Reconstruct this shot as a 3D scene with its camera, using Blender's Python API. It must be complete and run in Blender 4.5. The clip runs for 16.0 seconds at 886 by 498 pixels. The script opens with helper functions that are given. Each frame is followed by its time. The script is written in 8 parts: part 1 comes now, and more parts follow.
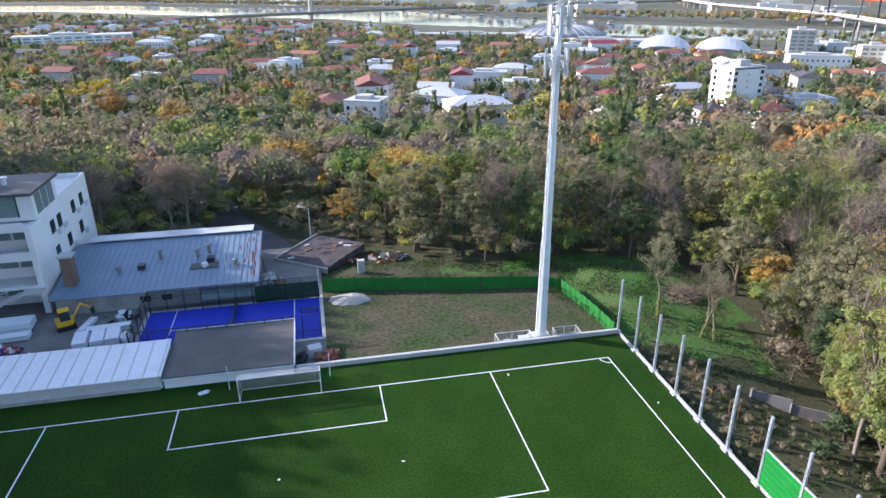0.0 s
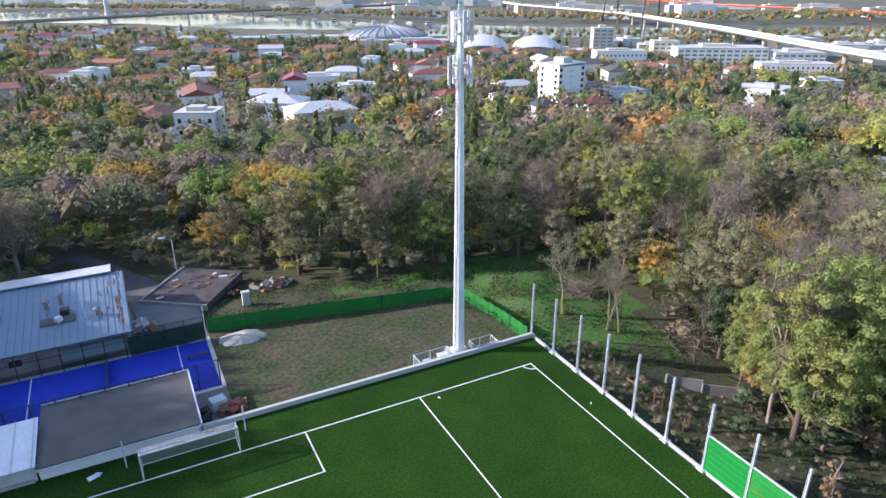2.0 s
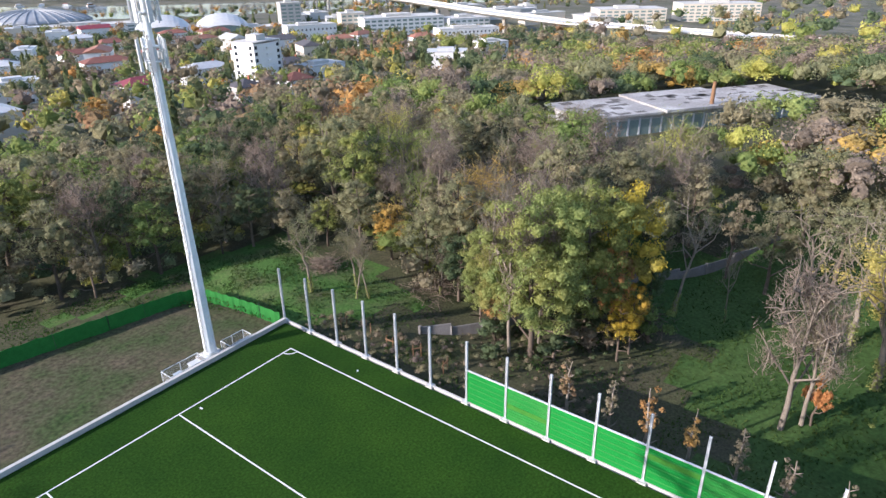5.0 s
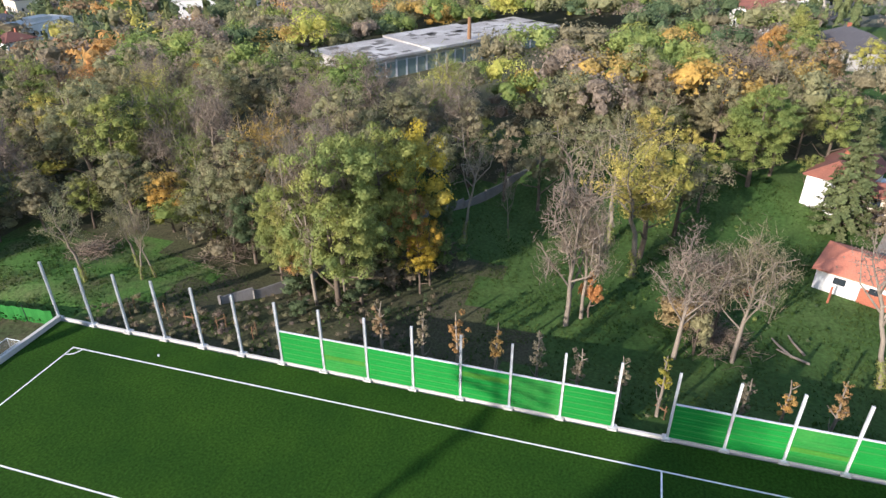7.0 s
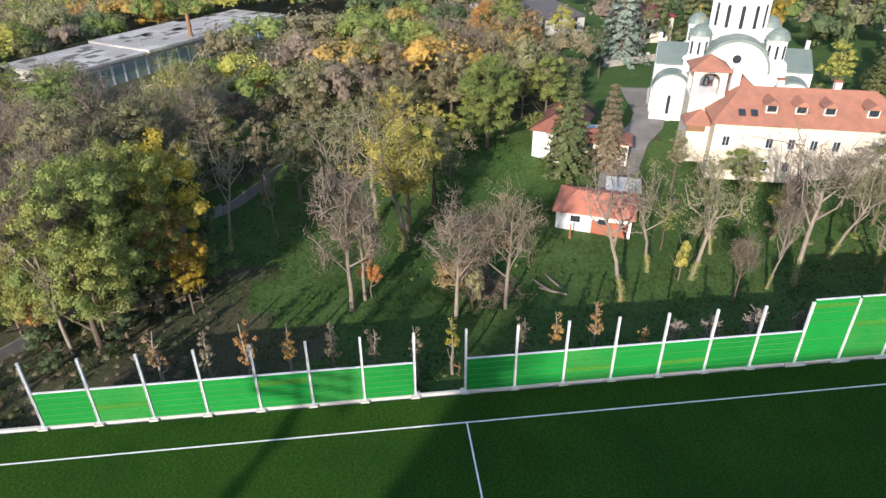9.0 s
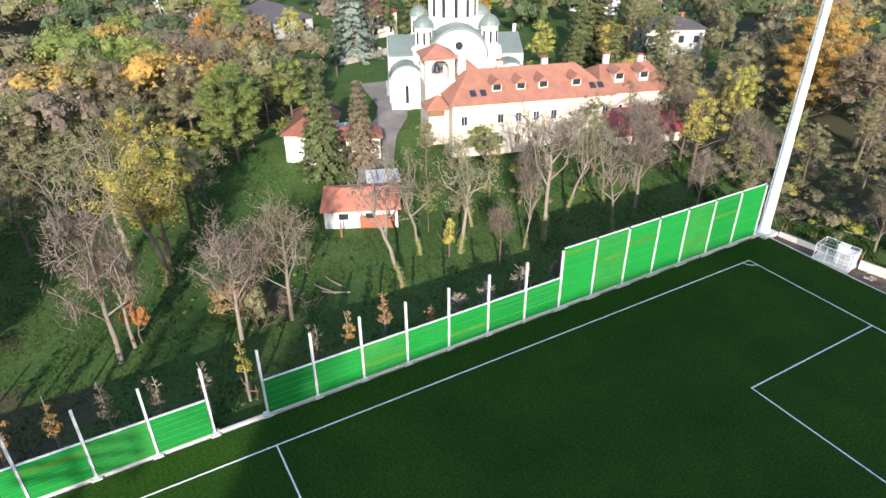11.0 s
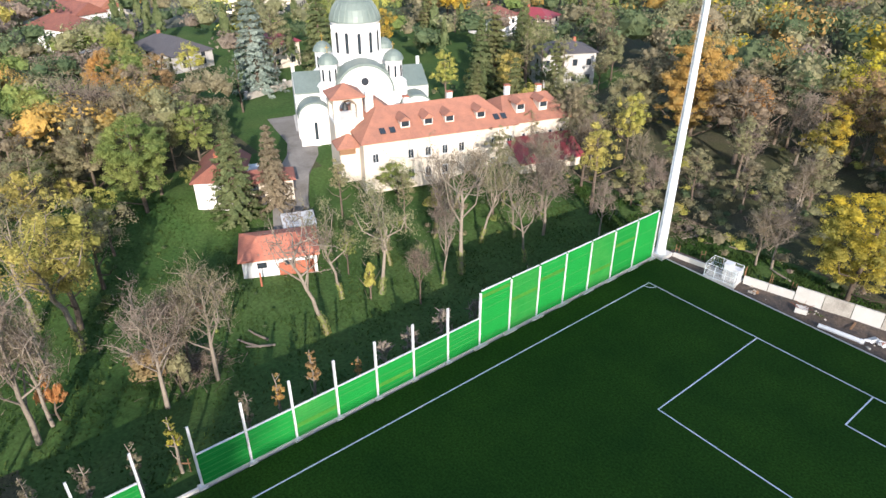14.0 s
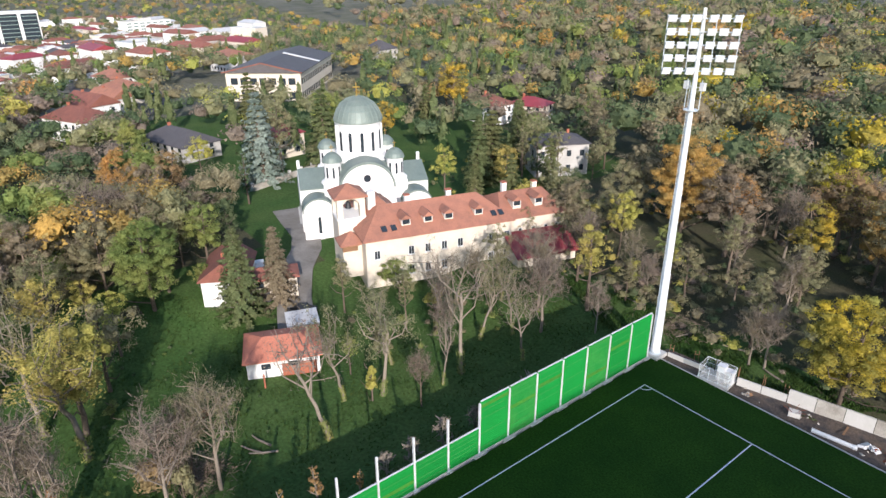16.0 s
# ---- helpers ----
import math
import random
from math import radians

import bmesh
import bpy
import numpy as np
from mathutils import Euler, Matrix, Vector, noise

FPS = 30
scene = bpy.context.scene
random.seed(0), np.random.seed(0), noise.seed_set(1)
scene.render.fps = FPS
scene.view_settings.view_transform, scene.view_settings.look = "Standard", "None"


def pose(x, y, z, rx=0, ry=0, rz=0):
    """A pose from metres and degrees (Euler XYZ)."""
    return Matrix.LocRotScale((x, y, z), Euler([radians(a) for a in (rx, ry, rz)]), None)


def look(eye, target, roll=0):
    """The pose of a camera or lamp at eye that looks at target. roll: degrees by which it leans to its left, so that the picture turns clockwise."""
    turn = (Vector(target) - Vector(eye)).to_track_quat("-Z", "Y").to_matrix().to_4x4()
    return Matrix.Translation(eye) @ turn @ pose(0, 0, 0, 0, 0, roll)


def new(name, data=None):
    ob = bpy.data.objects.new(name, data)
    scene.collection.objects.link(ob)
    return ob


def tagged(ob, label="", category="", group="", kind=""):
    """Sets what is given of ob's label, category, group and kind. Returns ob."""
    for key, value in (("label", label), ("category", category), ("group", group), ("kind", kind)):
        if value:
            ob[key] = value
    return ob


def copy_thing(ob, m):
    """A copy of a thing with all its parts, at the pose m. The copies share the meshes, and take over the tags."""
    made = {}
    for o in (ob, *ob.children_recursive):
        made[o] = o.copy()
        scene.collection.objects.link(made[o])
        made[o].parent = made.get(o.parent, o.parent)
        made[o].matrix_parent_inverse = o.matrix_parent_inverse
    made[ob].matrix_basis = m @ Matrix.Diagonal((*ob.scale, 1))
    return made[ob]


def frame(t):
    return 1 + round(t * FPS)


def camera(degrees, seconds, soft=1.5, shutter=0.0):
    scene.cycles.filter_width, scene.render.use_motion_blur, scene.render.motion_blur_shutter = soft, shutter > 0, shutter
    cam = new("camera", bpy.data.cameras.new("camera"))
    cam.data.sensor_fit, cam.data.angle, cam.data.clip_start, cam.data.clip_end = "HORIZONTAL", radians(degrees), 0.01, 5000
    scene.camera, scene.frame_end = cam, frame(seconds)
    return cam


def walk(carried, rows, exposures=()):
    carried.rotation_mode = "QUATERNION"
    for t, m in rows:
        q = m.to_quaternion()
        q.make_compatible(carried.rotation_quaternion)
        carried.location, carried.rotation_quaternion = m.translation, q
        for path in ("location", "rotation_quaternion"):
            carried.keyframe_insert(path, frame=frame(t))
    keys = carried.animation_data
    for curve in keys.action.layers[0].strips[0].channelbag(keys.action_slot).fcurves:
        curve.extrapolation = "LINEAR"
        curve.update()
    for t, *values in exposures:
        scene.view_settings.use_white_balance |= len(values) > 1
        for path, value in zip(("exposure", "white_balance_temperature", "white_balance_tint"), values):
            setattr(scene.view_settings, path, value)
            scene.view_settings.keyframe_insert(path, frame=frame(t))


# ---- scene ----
cam = camera(69.0, 16.0)
PATH = [
    (0, (-28.194, -52.416, 35.913), (-27.819, -50.607, 35.145), -0.32),
    (0.5, (-30.085, -50.222, 36.068), (-29.58, -48.445, 35.301), -0.17),
    (1, (-32.006, -48.181, 36.172), (-31.374, -46.445, 35.406), -0.19),
    (1.5, (-33.341, -46.797, 36.235), (-32.605, -45.103, 35.468), -0.24),
    (2, (-33.836, -46.233, 36.227), (-32.992, -44.59, 35.461), -0.19),
    (2.5, (-33.858, -46.138, 36.228), (-32.882, -44.569, 35.462), -0.14),
    (3, (-33.784, -46.115, 36.217), (-32.704, -44.615, 35.453), -0.17),
    (3.5, (-33.841, -46.039, 36.14), (-32.65, -44.625, 35.376), -0.27),
    (3.7, (-33.882, -45.966, 36.098), (-32.652, -44.586, 35.334), -0.44),
    (6, (-34.962, -45.31, 36.125), (-33.384, -44.495, 35.204), -0.39),
    (6.5, (-34.983, -45.275, 36.172), (-33.355, -44.613, 35.218), -0.27),
    (7, (-34.996, -45.236, 36.178), (-33.326, -44.741, 35.195), -0.31),
    (7.5, (-35.038, -45.256, 36.233), (-33.342, -44.933, 35.223), -0.25),
    (8, (-34.999, -45.256, 36.187), (-33.283, -45.103, 35.171), -0.34),
    (8.5, (-34.996, -45.212, 36.162), (-33.273, -45.233, 35.146), -0.35),
    (9, (-34.981, -45.134, 36.115), (-33.269, -45.331, 35.1), -0.33),
    (9.5, (-34.966, -45.109, 36.063), (-33.282, -45.478, 35.05), -0.38),
    (10, (-34.982, -45.099, 35.997), (-33.343, -45.638, 34.985), -0.37),
    (10.2, (-34.982, -45.079, 35.963), (-33.366, -45.685, 34.953), -0.48),
    (12.3, (-34.621, -45.241, 36.25), (-33.26, -46.297, 35.233), 0.08),
    (12.5, (-34.622, -45.202, 36.677), (-33.261, -46.26, 35.663), -0.13),
    (13, (-34.638, -45.094, 37.844), (-33.276, -46.154, 36.833), -0.03),
    (13.5, (-34.696, -45.007, 39.136), (-33.333, -46.072, 38.132), -0.2),
    (14, (-34.834, -44.992, 40.462), (-33.465, -46.059, 39.469), -0.17),
    (14.5, (-34.981, -44.987, 41.798), (-33.592, -46.069, 40.85), -0.41),
    (15, (-35.071, -44.925, 43.102), (-33.664, -46.022, 42.199), -0.33),
    (15.5, (-35.109, -44.866, 44.396), (-33.684, -45.976, 43.538), -0.33),
    (16, (-35.118, -44.826, 45.687), (-33.677, -45.951, 44.877), -0.44),
]
EXPOSURES = [(0, 1.20, 5950, 20), (1.5, 1.12, 5900, 20), (3.5, 1.04, 5980, 20), (6.5, 1.06, 6350, 17), (8, 1.06, 6500, 14), (9, 0.90, 6500, 14), (10, 1.04, 6500, 14), (12.5, 1.14, 6450, 14), (14, 1.06, 6450, 14), (15, 0.88, 6400, 14), (16, 0.70, 6250, 15)]
walk(cam, [(t, look(eye, target, roll)) for t, eye, target, roll in PATH], EXPOSURES)

# ---- sun, sky ----
SUN = Vector((-0.88, 0.475, 0.0)).normalized() * math.cos(radians(22)) + Vector((0, 0, math.sin(radians(22))))
world = bpy.data.worlds.new("sky")
scene.world = world
world.use_nodes = True
wn = world.node_tree.nodes
sky = wn.new("ShaderNodeTexSky")
sky.sky_type, sky.sun_disc = "NISHITA", False
sky.sun_elevation, sky.sun_rotation = radians(22), math.atan2(SUN.x, SUN.y) % (2 * math.pi)
sky.dust_density, sky.air_density, sky.ozone_density = 1.2, 1.2, 2.0
wn["Background"].inputs["Strength"].default_value = 0.15
world.node_tree.links.new(sky.outputs["Color"], wn["Background"].inputs["Color"])
lamp = bpy.data.lights.new("sun", "SUN")
lamp.energy, lamp.angle, lamp.color = 4.0, radians(0.6), (1.0, 0.91, 0.80)
new("sun", lamp).matrix_world = look(SUN * 500, (0, 0, 0))

# ---- materials ----


def material(name, colour, rough=0.8, metal=0.0, vary=0.25, scale=3.0, fine=40.0, bump=0.0, second=None, patch=0.5, per="object", random_amount=0.0, gloss=0.5):
    """A surface with variation at two scales; second is a patch colour, per names what the random tint follows."""
    m = bpy.data.materials.new(name)
    m.use_nodes = True
    nt = m.node_tree
    n, l = nt.nodes, nt.links
    p = n["Principled BSDF"]
    p.inputs["Roughness"].default_value, p.inputs["Metallic"].default_value = rough, metal
    p.inputs["Specular IOR Level"].default_value = gloss if rough < 0.9 else min(gloss, 0.15)
    pos = n.new("ShaderNodeNewGeometry")
    big, small = n.new("ShaderNodeTexNoise"), n.new("ShaderNodeTexNoise")
    for node, s in ((big, scale), (small, fine)):
        node.inputs["Scale"].default_value, node.inputs["Detail"].default_value, node.inputs["Roughness"].default_value = s, 8, 0.62
        l.new(pos.outputs["Position"], node.inputs["Vector"])
    mix = n.new("ShaderNodeMix")
    mix.data_type = "RGBA"
    mix.inputs["A"].default_value, mix.inputs["B"].default_value = (*colour, 1), (*(second or [c * 0.8 for c in colour]), 1)
    ramp = n.new("ShaderNodeMapRange")
    ramp.inputs["From Min"].default_value, ramp.inputs["From Max"].default_value = 1 - patch - 0.16, 1 - patch + 0.16
    l.new(big.outputs["Fac"], ramp.inputs["Value"])
    l.new(ramp.outputs["Result"], mix.inputs["Factor"])
    hsv = n.new("ShaderNodeHueSaturation")
    l.new(mix.outputs["Result"], hsv.inputs["Color"])
    val = n.new("ShaderNodeMapRange")
    val.inputs["From Min"].default_value, val.inputs["From Max"].default_value = 0.3, 0.7
    val.inputs["To Min"].default_value, val.inputs["To Max"].default_value = 1 - vary, 1 + vary
    l.new(small.outputs["Fac"], val.inputs["Value"])
    if random_amount:
        info = n.new("ShaderNodeObjectInfo") if per == "object" else pos
        rnd = info.outputs["Random"] if per == "object" else pos.outputs["Random Per Island"]
        more = n.new("ShaderNodeMapRange")
        more.inputs["To Min"].default_value, more.inputs["To Max"].default_value = 1 - random_amount, 1 + random_amount
        l.new(rnd, more.inputs["Value"])
        mul = n.new("ShaderNodeMath")
        mul.operation = "MULTIPLY"
        l.new(val.outputs["Result"], mul.inputs[0])
        l.new(more.outputs["Result"], mul.inputs[1])
        l.new(mul.outputs[0], hsv.inputs["Value"])
    else:
        l.new(val.outputs["Result"], hsv.inputs["Value"])
    l.new(hsv.outputs["Color"], p.inputs["Base Color"])
    if bump:
        b = n.new("ShaderNodeBump")
        b.inputs["Strength"].default_value, b.inputs["Distance"].default_value = min(1, bump * 4), bump
        l.new(small.outputs["Fac"], b.inputs["Height"])
        l.new(b.outputs["Normal"], p.inputs["Normal"])
    return m


def leaf_material(name, colour, second, random_amount=0.20, hue=0.02):
    """Leaves: diffuse with light shining through, each leaf of its own tint and each tree of its own hue."""
    m = bpy.data.materials.new(name)
    m.use_nodes = True
    nt = m.node_tree
    n, l = nt.nodes, nt.links
    n.remove(n["Principled BSDF"])
    out = n["Material Output"]
    geo, info = n.new("ShaderNodeNewGeometry"), n.new("ShaderNodeObjectInfo")
    noise_node = n.new("ShaderNodeTexNoise")
    noise_node.inputs["Scale"].default_value, noise_node.inputs["Detail"].default_value = 0.22, 4
    l.new(geo.outputs["Position"], noise_node.inputs["Vector"])
    edge = n.new("ShaderNodeMapRange")
    edge.inputs["From Min"].default_value, edge.inputs["From Max"].default_value = 0.40, 0.62
    l.new(noise_node.outputs["Fac"], edge.inputs["Value"])
    mix = n.new("ShaderNodeMix")
    mix.data_type = "RGBA"
    mix.inputs["A"].default_value, mix.inputs["B"].default_value = (*colour, 1), (*second, 1)
    l.new(edge.outputs["Result"], mix.inputs["Factor"])
    hsv = n.new("ShaderNodeHueSaturation")
    l.new(mix.outputs["Result"], hsv.inputs["Color"])
    val, turn = n.new("ShaderNodeMapRange"), n.new("ShaderNodeMapRange")
    val.inputs["To Min"].default_value, val.inputs["To Max"].default_value = 1 - random_amount, 1 + random_amount
    turn.inputs["To Min"].default_value, turn.inputs["To Max"].default_value = 0.5 - hue, 0.5 + hue
    l.new(geo.outputs["Random Per Island"], val.inputs["Value"])
    l.new(info.outputs["Random"], turn.inputs["Value"])
    grain, dapple, both = n.new("ShaderNodeTexNoise"), n.new("ShaderNodeMapRange"), n.new("ShaderNodeMath")
    grain.inputs["Scale"].default_value, grain.inputs["Detail"].default_value = 3.0, 3
    l.new(geo.outputs["Position"], grain.inputs["Vector"])
    dapple.inputs["From Min"].default_value, dapple.inputs["From Max"].default_value = 0.34, 0.66
    dapple.inputs["To Min"].default_value, dapple.inputs["To Max"].default_value = 0.80, 1.20
    l.new(grain.outputs["Fac"], dapple.inputs["Value"])
    both.operation = "MULTIPLY"
    l.new(val.outputs["Result"], both.inputs[0])
    l.new(dapple.outputs["Result"], both.inputs[1])
    l.new(both.outputs[0], hsv.inputs["Value"])
    l.new(turn.outputs["Result"], hsv.inputs["Hue"])
    relief = n.new("ShaderNodeBump")
    relief.inputs["Strength"].default_value, relief.inputs["Distance"].default_value = 0.45, 0.35
    l.new(grain.outputs["Fac"], relief.inputs["Height"])
    diff, trans, add = n.new("ShaderNodeBsdfDiffuse"), n.new("ShaderNodeBsdfTranslucent"), n.new("ShaderNodeMixShader")
    add.inputs["Fac"].default_value = 0.42
    for s in (diff, trans):
        l.new(hsv.outputs["Color"], s.inputs["Color"])
        l.new(relief.outputs["Normal"], s.inputs["Normal"])
    l.new(diff.outputs[0], add.inputs[1])
    l.new(trans.outputs[0], add.inputs[2])
    l.new(add.outputs[0], out.inputs["Surface"])
    return m


def mesh_material(name, colour, cover):
    """Fine wire mesh or netting, too fine to show its single wires: part of the light goes through."""
    m = material(name, colour, 0.6, 0.2)
    n, l = m.node_tree.nodes, m.node_tree.links
    clear, mix = n.new("ShaderNodeBsdfTransparent"), n.new("ShaderNodeMixShader")
    mix.inputs["Fac"].default_value = cover
    l.new(clear.outputs[0], mix.inputs[1])
    l.new(n["Principled BSDF"].outputs[0], mix.inputs[2])
    l.new(mix.outputs[0], n["Material Output"].inputs["Surface"])
    return m


def glass_material(name, colour=(0.03, 0.04, 0.05)):
    m = material(name, colour, 0.06, 0.0, vary=0.1)
    m.node_tree.nodes["Principled BSDF"].inputs["Specular IOR Level"].default_value = 0.8
    return m


TURF = material("turf", (0.0225, 0.060, 0.0080), 0.95, vary=0.5, scale=0.13, fine=5, bump=0.02, second=(0.0135, 0.042, 0.0065), patch=0.5, gloss=0.05)
LINE = material("line_paint", (0.78, 0.80, 0.78), 0.8, vary=0.12, scale=2, fine=60)
CONCRETE = material("concrete", (0.48, 0.47, 0.445), 0.85, vary=0.12, scale=0.7, fine=18, bump=0.004, second=(0.42, 0.41, 0.38), patch=0.4)
OLD_CONCRETE = material("weathered_concrete", (0.40, 0.38, 0.34), 0.9, vary=0.2, scale=0.5, fine=9, bump=0.01, second=(0.24, 0.22, 0.19), patch=0.45)
WHITE_STEEL = material("white_painted_steel", (0.60, 0.62, 0.64), 0.45, 0.0, vary=0.06, scale=0.8, fine=12)
MAST = material("pale_mast_steel", (0.74, 0.79, 0.82), 0.55, 0.0, vary=0.06, scale=0.8, fine=9)
GALVANISED = material("galvanised_steel", (0.62, 0.68, 0.71), 0.5, 0.12, vary=0.10, scale=0.8, fine=9)
DARK_STEEL = material("dark_steel", (0.035, 0.04, 0.045), 0.5, 0.3, vary=0.2)
PANEL = material("green_panel", (0.006, 0.180, 0.030), 0.7, vary=0.06, scale=0.35, fine=5, second=(0.007, 0.20, 0.034), per="object", random_amount=0.10, gloss=0.12)
PANEL_OLD = material("faded_green_panel", (0.014, 0.190, 0.034), 0.7, vary=0.10, scale=0.5, fine=5, second=(0.034, 0.212, 0.042), patch=0.45, gloss=0.12)
PANEL_RIB = material("pale_green_rib", (0.038, 0.232, 0.052), 0.7, vary=0.1, gloss=0.12)
PANEL_FADED = material("faded_yellow_green_board", (0.050, 0.205, 0.030), 0.75, vary=0.15, scale=0.8, fine=5, gloss=0.1)
SCREEN = material("green_screen_net", (0.025, 0.17, 0.035), 0.9, vary=0.2, scale=1.2, fine=14, bump=0.02)
GRASS = material("rough_grass", (0.058, 0.128, 0.028), 0.95, vary=0.45, scale=0.22, fine=3.5, bump=0.08, second=(0.100, 0.088, 0.050), patch=0.40)
MEADOW = material("meadow_grass", (0.036, 0.080, 0.020), 0.95, vary=0.4, scale=0.10, fine=2.6, bump=0.08, second=(0.060, 0.100, 0.028), patch=0.48)
YARD = material("worn_yard_concrete", (0.23, 0.22, 0.205), 0.9, vary=0.2, scale=0.25, fine=4, second=(0.15, 0.14, 0.125), patch=0.5)
DIRT = material("bare_dirt", (0.090, 0.072, 0.050), 0.95, vary=0.55, scale=0.17, fine=2.2, bump=0.06, second=(0.034, 0.064, 0.018), patch=0.50)
MUD = material("wet_mud", (0.098, 0.070, 0.050), 0.8, vary=0.6, scale=0.6, fine=5, bump=0.06, second=(0.034, 0.030, 0.030), patch=0.5)
LITTER = material("leaf_litter", (0.070, 0.066, 0.040), 0.95, vary=0.5, scale=0.2, fine=4, bump=0.08, second=(0.055, 0.065, 0.028), patch=0.45)
ASPHALT = material("asphalt", (0.10, 0.10, 0.105), 0.9, vary=0.15, scale=0.3, fine=8, bump=0.004, second=(0.075, 0.072, 0.07), patch=0.5)
PLASTER = material("white_plaster", (0.70, 0.70, 0.69), 0.85, vary=0.05, scale=0.4, fine=6, second=(0.63, 0.62, 0.60), patch=0.35)
CREAM = material("cream_plaster", (0.60, 0.54, 0.45), 0.85, vary=0.06, scale=0.4, fine=6, second=(0.53, 0.47, 0.385), patch=0.4)
GREY_PLASTER = material("grey_plaster", (0.45, 0.44, 0.42), 0.85, vary=0.1, scale=0.4, fine=6)
TILE = material("clay_roof_tiles", (0.30, 0.130, 0.085), 0.8, vary=0.25, scale=0.5, fine=7, bump=0.03, second=(0.21, 0.10, 0.07), patch=0.45, random_amount=0.15)
TILE_BRIGHT = material("bright_clay_tiles", (0.52, 0.185, 0.115), 0.8, vary=0.2, scale=0.5, fine=7, bump=0.03, second=(0.44, 0.16, 0.10), patch=0.4)
TILE_DARK = material("dark_clay_tiles", (0.23, 0.085, 0.06), 0.8, vary=0.25, scale=0.5, fine=7, bump=0.03, second=(0.16, 0.065, 0.05), patch=0.45, random_amount=0.2)
RED_SHEET = material("red_sheet_roof", (0.27, 0.045, 0.055), 0.5, vary=0.15, scale=0.5, fine=5)
COPPER = material("green_copper", (0.172, 0.216, 0.196), 0.55, 0.15, vary=0.16, scale=0.4, fine=5, second=(0.135, 0.178, 0.162), patch=0.45)
FELT = material("old_roofing_felt", (0.060, 0.050, 0.054), 0.95, vary=0.5, scale=0.7, fine=5, bump=0.04, second=(0.105, 0.092, 0.090), patch=0.56)
SLATE = material("dark_roof_sheet", (0.085, 0.08, 0.085), 0.7, vary=0.2, scale=0.5, fine=6)
ROOF_FELT = material("grey_roof_felt", (0.14, 0.132, 0.125), 0.9, vary=0.12, scale=0.4, fine=9, second=(0.11, 0.105, 0.10), patch=0.5)
BLUE_ROOF = material("blue_grey_roof_sheet", (0.155, 0.22, 0.285), 0.5, 0.1, vary=0.1, scale=0.22, fine=3, second=(0.21, 0.275, 0.33), patch=0.4)
PALE_SHEET = material("pale_metal_sheet", (0.52, 0.53, 0.53), 0.5, 0.1, vary=0.12, scale=0.4, fine=4, second=(0.44, 0.42, 0.41), patch=0.4)
SHED_ROOF = material("white_painted_sheet", (0.70, 0.71, 0.72), 0.5, 0.0, vary=0.10, scale=0.4, fine=4, second=(0.58, 0.57, 0.56), patch=0.35)
OLD_BRICK = material("sooty_brick", (0.20, 0.125, 0.10), 0.9, vary=0.25, scale=1.0, fine=8, bump=0.01, second=(0.14, 0.10, 0.085), patch=0.4)
RUST = material("rust", (0.17, 0.062, 0.040), 0.9, vary=0.3, scale=2, fine=14)
COURT_BLUE = material("blue_court_carpet", (0.012, 0.035, 0.42), 0.85, vary=0.12, scale=0.5, fine=20)
GLASS = glass_material("window_glass")
# pale base colour stands in for the reflected sky
PALE_GLASS = glass_material("painted_reflection_glass", (0.20, 0.27, 0.26))
WOOD = material("brown_wood", (0.22, 0.12, 0.06), 0.8, vary=0.25, scale=2, fine=14)
BARK = material("bark", (0.14, 0.11, 0.085), 0.95, vary=0.35, scale=1.2, fine=12, bump=0.02, random_amount=0.3)
BARK_PALE = material("pale_bark", (0.24, 0.205, 0.165), 0.95, vary=0.3, scale=1.2, fine=12, bump=0.02, random_amount=0.2)
TWIG = material("bare_twigs", (0.20, 0.155, 0.115), 0.95, vary=0.25, scale=0.3, fine=4, second=(0.15, 0.12, 0.095), random_amount=0.2)
GOLD = material("gilded_metal", (0.75, 0.50, 0.12), 0.3, 0.9, vary=0.1)
BRICK = material("red_brick", (0.36, 0.12, 0.07), 0.85, vary=0.25, scale=1.0, fine=10, bump=0.01)
YELLOW = material("yellow_paint", (0.75, 0.42, 0.02), 0.45, vary=0.12)
RUBBER = material("black_rubber", (0.02, 0.02, 0.02), 0.8)
FOIL = material("white_wrap", (0.75, 0.77, 0.80), 0.5, vary=0.1, bump=0.02, fine=6)
BOARD = material("insulation_board", (0.62, 0.70, 0.72), 0.7, vary=0.08, second=(0.72, 0.74, 0.72))
PURPLE = material("purple_sheeting", (0.10, 0.02, 0.14), 0.7, vary=0.3)
GRAVEL = material("grey_sand", (0.34, 0.33, 0.30), 0.95, vary=0.25, scale=1.5, fine=9, bump=0.05)
NETTING = mesh_material("white_goal_net", (0.8, 0.8, 0.8), 0.16)
CAGE_MESH = mesh_material("grey_wire_mesh", (0.42, 0.44, 0.45), 0.16)
FENCE_MESH = mesh_material("dark_wire_mesh", (0.03, 0.035, 0.04), 0.13)
DARK_SCREEN = mesh_material("dark_green_screen", (0.015, 0.085, 0.03), 0.8)
LAMP_FACE = material("floodlight_glass", (0.80, 0.82, 0.84), 0.25, vary=0.05)
WATER = material("river_water", (0.10, 0.135, 0.155), 0.10, vary=0.1, scale=0.02, fine=0.4, bump=0.05)
ORANGE_STEEL = material("orange_red_steel", (0.55, 0.13, 0.06), 0.6, vary=0.1)
PALE_DECK = material("pale_bridge_deck", (0.62, 0.60, 0.56), 0.7, vary=0.08)
URBAN = material("mixed_town_ground", (0.17, 0.16, 0.135), 0.95, vary=0.35, scale=0.03, fine=0.6, second=(0.105, 0.108, 0.07), patch=0.55)

